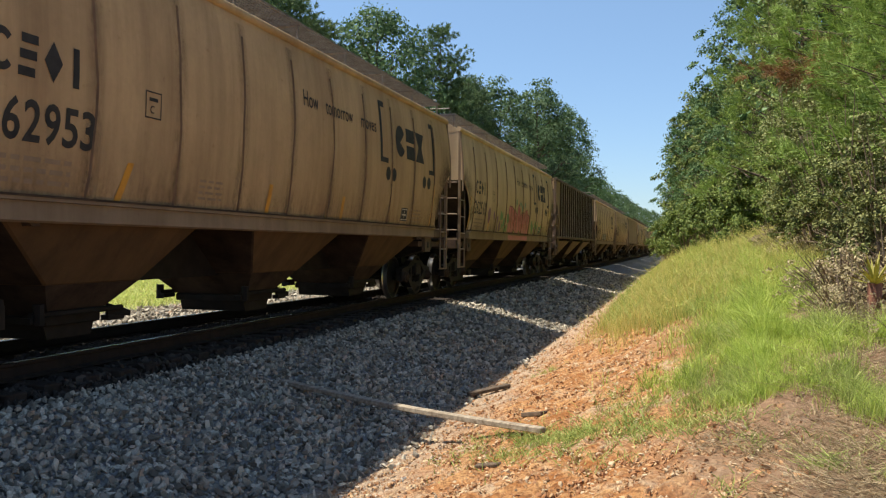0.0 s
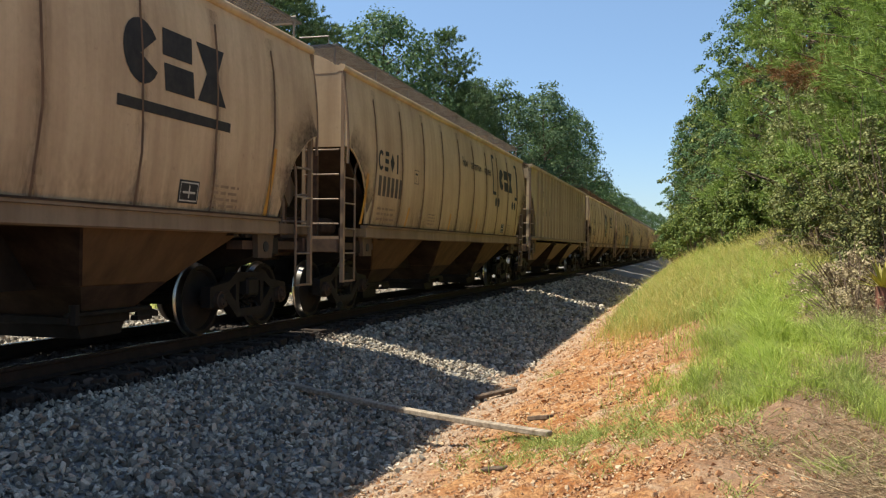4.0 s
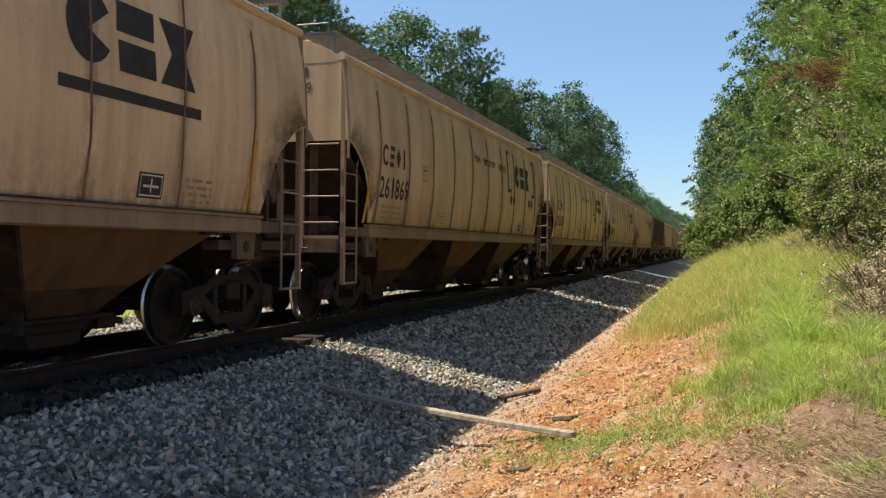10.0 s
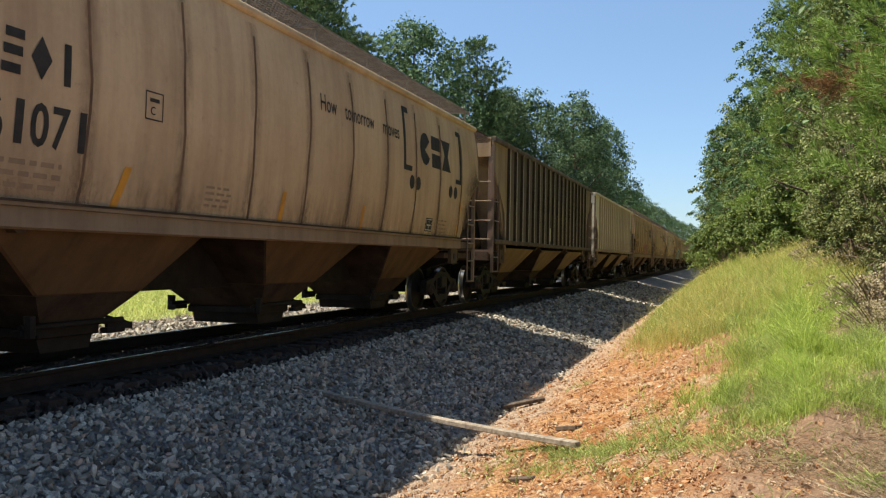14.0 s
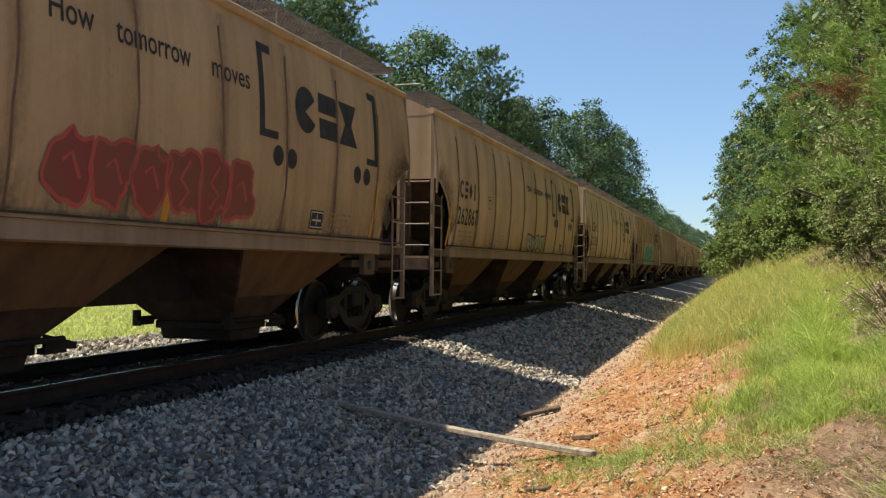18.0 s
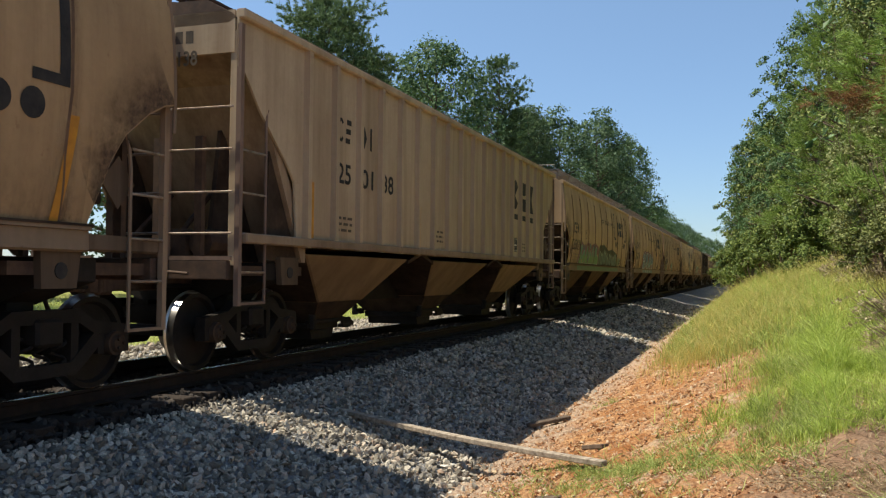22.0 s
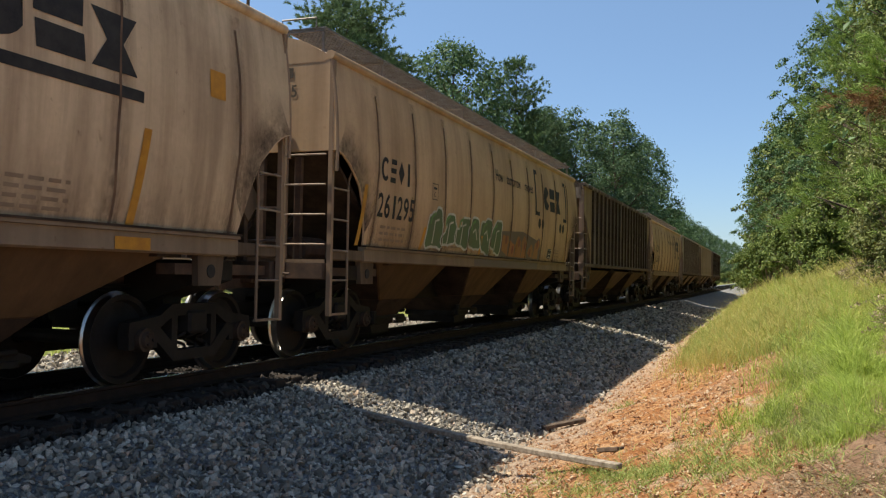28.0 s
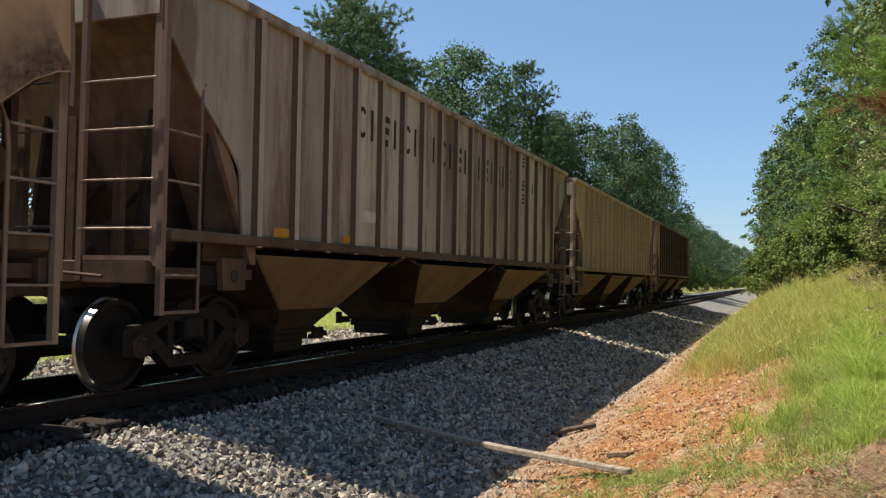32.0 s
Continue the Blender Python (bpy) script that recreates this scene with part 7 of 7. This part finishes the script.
fingers(car_no(1), r_, 6.4, 10.3, 1.46, 2.42, 8, P_PINK, P_WINE, "pink rounded graffiti with dark red outlines", P_RED)
mark(car_no(1), "graffiti", lambda bm: bar(bm, 6.5, 10.2, 1.215, 1.375), P_PINK, lambda z: 1.50, "pink sprayed sill", 0.004)
dots(car_no(1), r_, 3.2, 5.1, 1.5, 2.0, 7, P_PURPLE, 0.17)
dots(car_no(1), r_, 5.0, 6.4, 1.5, 2.05, 10, P_GREEN, 0.13)
dots(car_no(1), r_, 10.9, 13.2, 1.5, 1.95, 13, P_GREEN, 0.12)
dots(car_no(1), r_, 7.6, 9.4, 2.35, 2.55, 5, P_SEA, 0.10)
dots(car_no(1), r_, 11.2, 13.4, 1.5, 1.8, 8, P_PURPLE, 0.10)
piece(car_no(3), r_, 4.8, 8.0, 1.47, 1.95, 5, P_GREY, INK, None, None, "grey outlined bubble graffiti")
for pts, fill, rim, lab in (
        ([(6.3, 1.46), (6.41, 2.1), (6.7, 2.38), (7.02, 2.42), (7.6, 2.28), (8.19, 1.98), (8.5, 2.34), (8.9, 2.44), (8.72, 1.46)], P_GREY, INK, "grey rounded graffiti with dark outlines"),
        ([(10.09, 1.46), (10.26, 1.80), (10.58, 1.88), (10.70, 2.20), (10.95, 2.36), (11.22, 2.30), (11.34, 2.22), (11.5, 2.33), (11.76, 2.34), (11.94, 2.24), (12.1, 2.34), (12.4, 2.34), (12.56, 2.22), (12.76, 2.36), (13.06, 2.37),
          (13.3, 2.16), (13.6, 2.2), (13.92, 2.24), (13.85, 1.9), (13.62, 1.46)], P_LAGOON, BLACK, "dark teal rounded graffiti with black outlines")):
    outlined(car_no(7), pts, fill, rim, lab)
for pts in ([(10.80, 1.5), (10.72, 1.8), (10.95, 2.1)], [(11.34, 2.22), (11.22, 1.95), (11.40, 1.7), (11.34, 1.48)], [(11.94, 2.24), (11.84, 1.9), (11.98, 1.5)], [(12.56, 2.22), (12.40, 1.85), (12.55, 1.5)], [(13.3, 2.16), (13.08, 1.9), (13.25, 1.52)]):
    mark(car_no(7), "graffiti_outline", lambda bm: line(bm, pts, 0.045), BLACK, curved_half, "sprayed outline", 0.011)
mark(car_no(7), "graffiti", lambda bm: bar(bm, 10.2, 13.7, 1.215, 1.375), P_LAGOON, lambda z: 1.50, "teal sprayed sill", 0.003)
mark(car_no(7), "graffiti", lambda bm: line(bm, [(11.49, 2.36), (11.85, 2.82), (12.12, 2.96), (12.4, 2.9), (12.65, 2.72), (13.1, 2.48), (13.52, 2.3), (14.2, 2.32), (14.4, 2.8), (14.6, 3.05), (14.93, 3.12), (15.5, 3.0), (16.07, 2.72)], 0.035), INK, curved_half, "thin sprayed scribble", 0.008)
mark(car_no(7), "graffiti", lambda bm: line(bm, [(1.12, 1.8), (1.61, 1.71), (2.1, 1.88), (2.56, 2.04), (3.1, 1.92), (3.59, 1.83), (4.2, 2.1), (4.65, 2.31), (5.2, 2.05), (5.85, 1.69), (6.3, 2.0)], 0.05), INK, curved_half, "thin sprayed scribble", 0.008)
scribble(car_no(7), r_, 4.1, 4.9, 1.5, 2.1, 9, INK)


def zigzag(car, rnd, y0, y1, z0, z1, n, mat, w):
    """Angular sprayed strokes that cross one another."""
    pts = []
    for k in range(n):
        u = k / (n - 1)
        pts.append((y0 + (y1 - y0) * u + rnd.uniform(-0.35, 0.35), (z0 if k % 2 else z1) + rnd.uniform(-0.22, 0.22) * (1 if k % 2 == 0 else 0.5)))
    mark(car, "graffiti", lambda bm: line(bm, pts, w), mat, curved_half, "angular black sprayed strokes", 0.008)


zigzag(car_no(10), r_, 6.3, 9.7, 1.6, 2.3, 17, BLACK, 0.05)
zigzag(car_no(10), r_, 6.2, 9.4, 1.75, 2.05, 8, BLACK, 0.045)
scribble(car_no(10), r_, 8.2, 9.9, 1.5, 2.2, 7, BLACK, 0.04)
scribble(car_no(11), r_, 5.6, 7.4, 1.5, 2.3, 14, P_BROWN, 0.04)
scribble(car_no(11), r_, 8.4, 9.6, 1.5, 2.4, 14, P_BROWN)
scribble(car_no(11), r_, 9.8, 12.2, 1.5, 2.1, 14, P_BROWN)
piece(car_no(15), r_, 7.8, 11.2, 1.47, 2.30, 6, P_WINE, P_RED, None, None, "dark red bubble graffiti")
piece(car_no(16), r_, 8.0, 10.2, 1.47, 1.98, 4, P_GREY, BLACK, None, None, "small grey arched graffiti")
mark(car_no(18), "graffiti", lambda bm: bar(bm, 5.0, 10.5, 1.46, 2.12), P_TEAL, curved_half, "teal sprayed ground of the graffiti", 0.0055)
mark(car_no(18), "graffiti", lambda bm: bar(bm, 4.8, 10.6, 1.22, 1.37), P_TEAL, lambda z: 1.50, "teal sprayed sill", 0.004)
piece(car_no(18), r_, 4.9, 10.7, 1.47, 2.55, 6, P_TEAL, BLACK, P_WHITE, P_WHITE, "large teal graffiti with black and white outlines")
mark(car_no(20), "graffiti", lambda bm: bar(bm, 2.5, 12.6, 1.215, 1.375), P_DKGREEN, lambda z: 1.50, "dark sprayed sill", 0.004)
mark(car_no(20), "graffiti", lambda bm: bar(bm, 3.4, 12.6, 1.46, 1.66), P_DKGREEN, curved_half, "dark sprayed band along the lower side", 0.004)
mark(car_no(20), "graffiti_ground", lambda bm: shape(bm, [(2.5, 1.46), (2.75, 2.02), (3.12, 2.25), (3.5, 2.14), (3.75, 2.0), (4.0, 2.16), (4.36, 2.28), (4.75, 2.22), (5.1, 2.16), (5.66, 2.26), (6.3, 2.24), (6.75, 2.14), (7.0, 1.95), (7.1, 1.46)]), P_PLUM, curved_half, "wine-red sprayed ground of the graffiti", 0.005)
for cy, cz, m_ in ((3.58, 2.03, P_BLUE), (4.93, 2.13, P_STEEL), (3.40, 1.66, P_BLUE), (4.62, 1.66, P_BLUE), (5.72, 2.10, P_BLUE), (4.05, 2.06, P_PURPLE), (3.75, 2.08, P_PURPLE)):
    mark(car_no(20), "graffiti_blotch", lambda bm: disc(bm, cy, cz, 0.14, 0.10, 12, 0.15, cy), m_, curved_half, "blue and purple sprayed blotch", 0.0062)
for pts in ([(2.75, 1.46), (2.95, 2.02), (3.08, 2.14), (3.32, 2.08), (3.22, 1.85), (3.22, 1.56), (3.42, 1.46)], [(3.40, 1.48), (3.36, 1.74), (3.52, 1.90), (3.85, 1.97), (3.93, 1.72), (3.88, 1.48)],
            [(4.0, 1.47), (4.05, 1.80), (4.30, 2.12), (4.48, 2.08), (4.42, 1.85), (4.72, 1.98), (4.70, 1.80), (4.45, 1.68), (4.62, 1.47)],
            [(4.68, 1.47), (4.85, 1.82), (5.08, 2.0), (5.15, 1.85), (5.30, 1.72), (5.42, 2.05), (5.60, 2.10), (5.66, 1.80), (5.55, 1.47)],
            [(5.68, 1.47), (5.78, 1.90), (6.10, 2.14), (6.42, 2.08), (6.36, 1.80), (6.60, 1.84), (6.85, 1.70), (6.90, 1.47)]):
    outlined(car_no(20), pts, P_SEA, P_MIST, "green angular graffiti with pale outlines", 0.03, 0.0075, P_GREEN, 1.76)
fingers(car_no(20), r_, 7.1, 9.2, 1.46, 2.20, 6, P_SLATE, P_DARK, "grey-teal rounded graffiti with pale highlights", None, P_MIST, P_DARK)
fingers(car_no(20), r_, 9.2, 12.0, 1.46, 2.06, 7, P_SLATE, P_DARK, "grey-teal rounded graffiti with pale highlights", None, P_MIST, P_DARK)
dots(car_no(20), r_, 12.0, 12.9, 1.5, 1.75, 5, P_DKGREEN, 0.16)
# navy and teal block shapes with white rims on a wine-red ground
ENDED = car_no(21)
mark(ENDED, "graffiti_ground", lambda bm: shape(bm, [(4.5, 1.46), (10.3, 1.46), (10.32, 2.02), (9.75, 2.42), (9.28, 2.56), (8.95, 2.22), (8.72, 2.22), (8.45, 2.42), (7.85, 2.42), (7.55, 2.24), (7.32, 2.24), (7.28, 2.46), (6.3, 2.44), (6.08, 2.2), (5.98, 2.46), (5.42, 2.50), (5.1, 2.36), (4.88, 2.48), (4.5, 2.16)]), P_PLUM, curved_half, "wine-red sprayed ground of the graffiti", 0.0045)
for pts in ([(4.62, 2.06), (4.89, 2.38), (5.09, 2.22), (5.06, 1.97)], [(5.10, 2.22), (5.42, 2.27), (5.44, 1.84), (5.10, 1.90)], [(5.46, 2.38), (5.92, 2.35), (5.84, 2.06), (5.58, 1.86), (5.40, 1.84)],
            [(4.82, 1.84), (5.35, 1.90), (5.60, 1.72), (5.50, 1.58), (5.86, 1.80), (5.92, 1.54), (5.70, 1.47), (4.86, 1.47), (4.80, 1.62)],
            [(6.02, 1.50), (6.00, 1.94), (6.32, 2.34), (6.70, 2.34), (6.74, 2.06), (6.84, 2.30), (7.20, 2.36), (7.22, 1.47), (6.90, 1.50), (6.84, 1.84), (6.66, 1.50), (6.50, 1.86), (6.34, 1.47)],
            [(7.28, 1.47), (7.76, 1.92), (7.86, 2.30), (8.38, 2.32), (8.64, 2.12), (8.50, 1.47), (8.10, 1.60), (7.80, 1.47)],
            [(8.56, 1.62), (8.64, 1.86), (9.30, 2.44), (9.40, 2.20), (9.10, 1.98), (9.66, 2.22), (10.15, 1.98), (10.05, 1.50), (9.60, 1.47), (9.72, 1.78), (9.10, 1.70), (9.0, 1.47), (8.62, 1.47)]):
    outlined(ENDED, pts, P_BLUE, P_WHITE, "navy and teal block graffiti with white outlines", 0.05, 0.007, P_STEEL, 1.84)
for cy, cz in ((4.88, 2.18), (5.26, 2.06), (5.70, 2.14), (5.15, 1.66), (6.95, 2.12), (7.02, 1.72), (8.15, 2.08), (8.0, 1.66), (9.3, 2.10)):
    mark(ENDED, "graffiti_star", lambda bm: shape(bm, [(cy + (0.10 if j % 2 else 0.045) * math.cos(0.628 * j), cz + (0.12 if j % 2 else 0.05) * math.sin(0.628 * j)) for j in range(10)]), P_STAR, curved_half, "pale sprayed star", 0.0115)
mark(ENDED, "graffiti", lambda bm: bar(bm, 4.9, 10.0, 1.215, 1.375), P_STEEL, lambda z: 1.50, "teal sprayed sill", 0.003)
for y in (5.0, 6.2, 7.3, 8.5):
    mark(ENDED, "graffiti", lambda bm: bar(bm, y, y + 0.22, 1.22, 1.37, 0.06), P_WHITE, lambda z: 1.50, "white streak on the sill", 0.005)
dots(car_no(22), r_, 5.8, 7.6, 1.55, 1.95, 7, P_SEA, 0.20)
dots(car_no(22), r_, 2.0, 2.9, 1.55, 1.85, 5, P_GREEN, 0.14)
piece(car_no(23), r_, 10.1, 12.4, 1.48, 2.15, 3, P_GREY, BLACK, None, None, "grey outlined bubble graffiti")
piece(car_no(24), r_, 3.6, 8.2, 1.47, 2.25, 6, P_DKGREEN, P_WHITE, P_GREEN, None, "dark green graffiti with pale outlines")
fingers(car_no(24), r_, 8.3, 11.7, 1.46, 2.02, 6, P_EMBER, P_DUSK, "dark orange graffiti with purple-grey outlines", P_WINE, None, P_DUSK)
mark(car_no(24), "graffiti", lambda bm: bar(bm, 6.4, 11.7, 1.215, 1.375), P_DUSK, lambda z: 1.50, "purple-grey sprayed sill", 0.003)

pts_ = []
for k_ in range(15):
    pts_.append((11.6 + 0.30 * k_ + r_.uniform(-0.15, 0.15), (2.3 if k_ % 2 else 3.35) + r_.uniform(-0.3, 0.3)))
mark(car_no(25), "graffiti", lambda bm: line(bm, pts_, 0.05), P_GREY, lambda z: 1.50, "pale sprayed outlines on the brown side", 0.008)
motions()
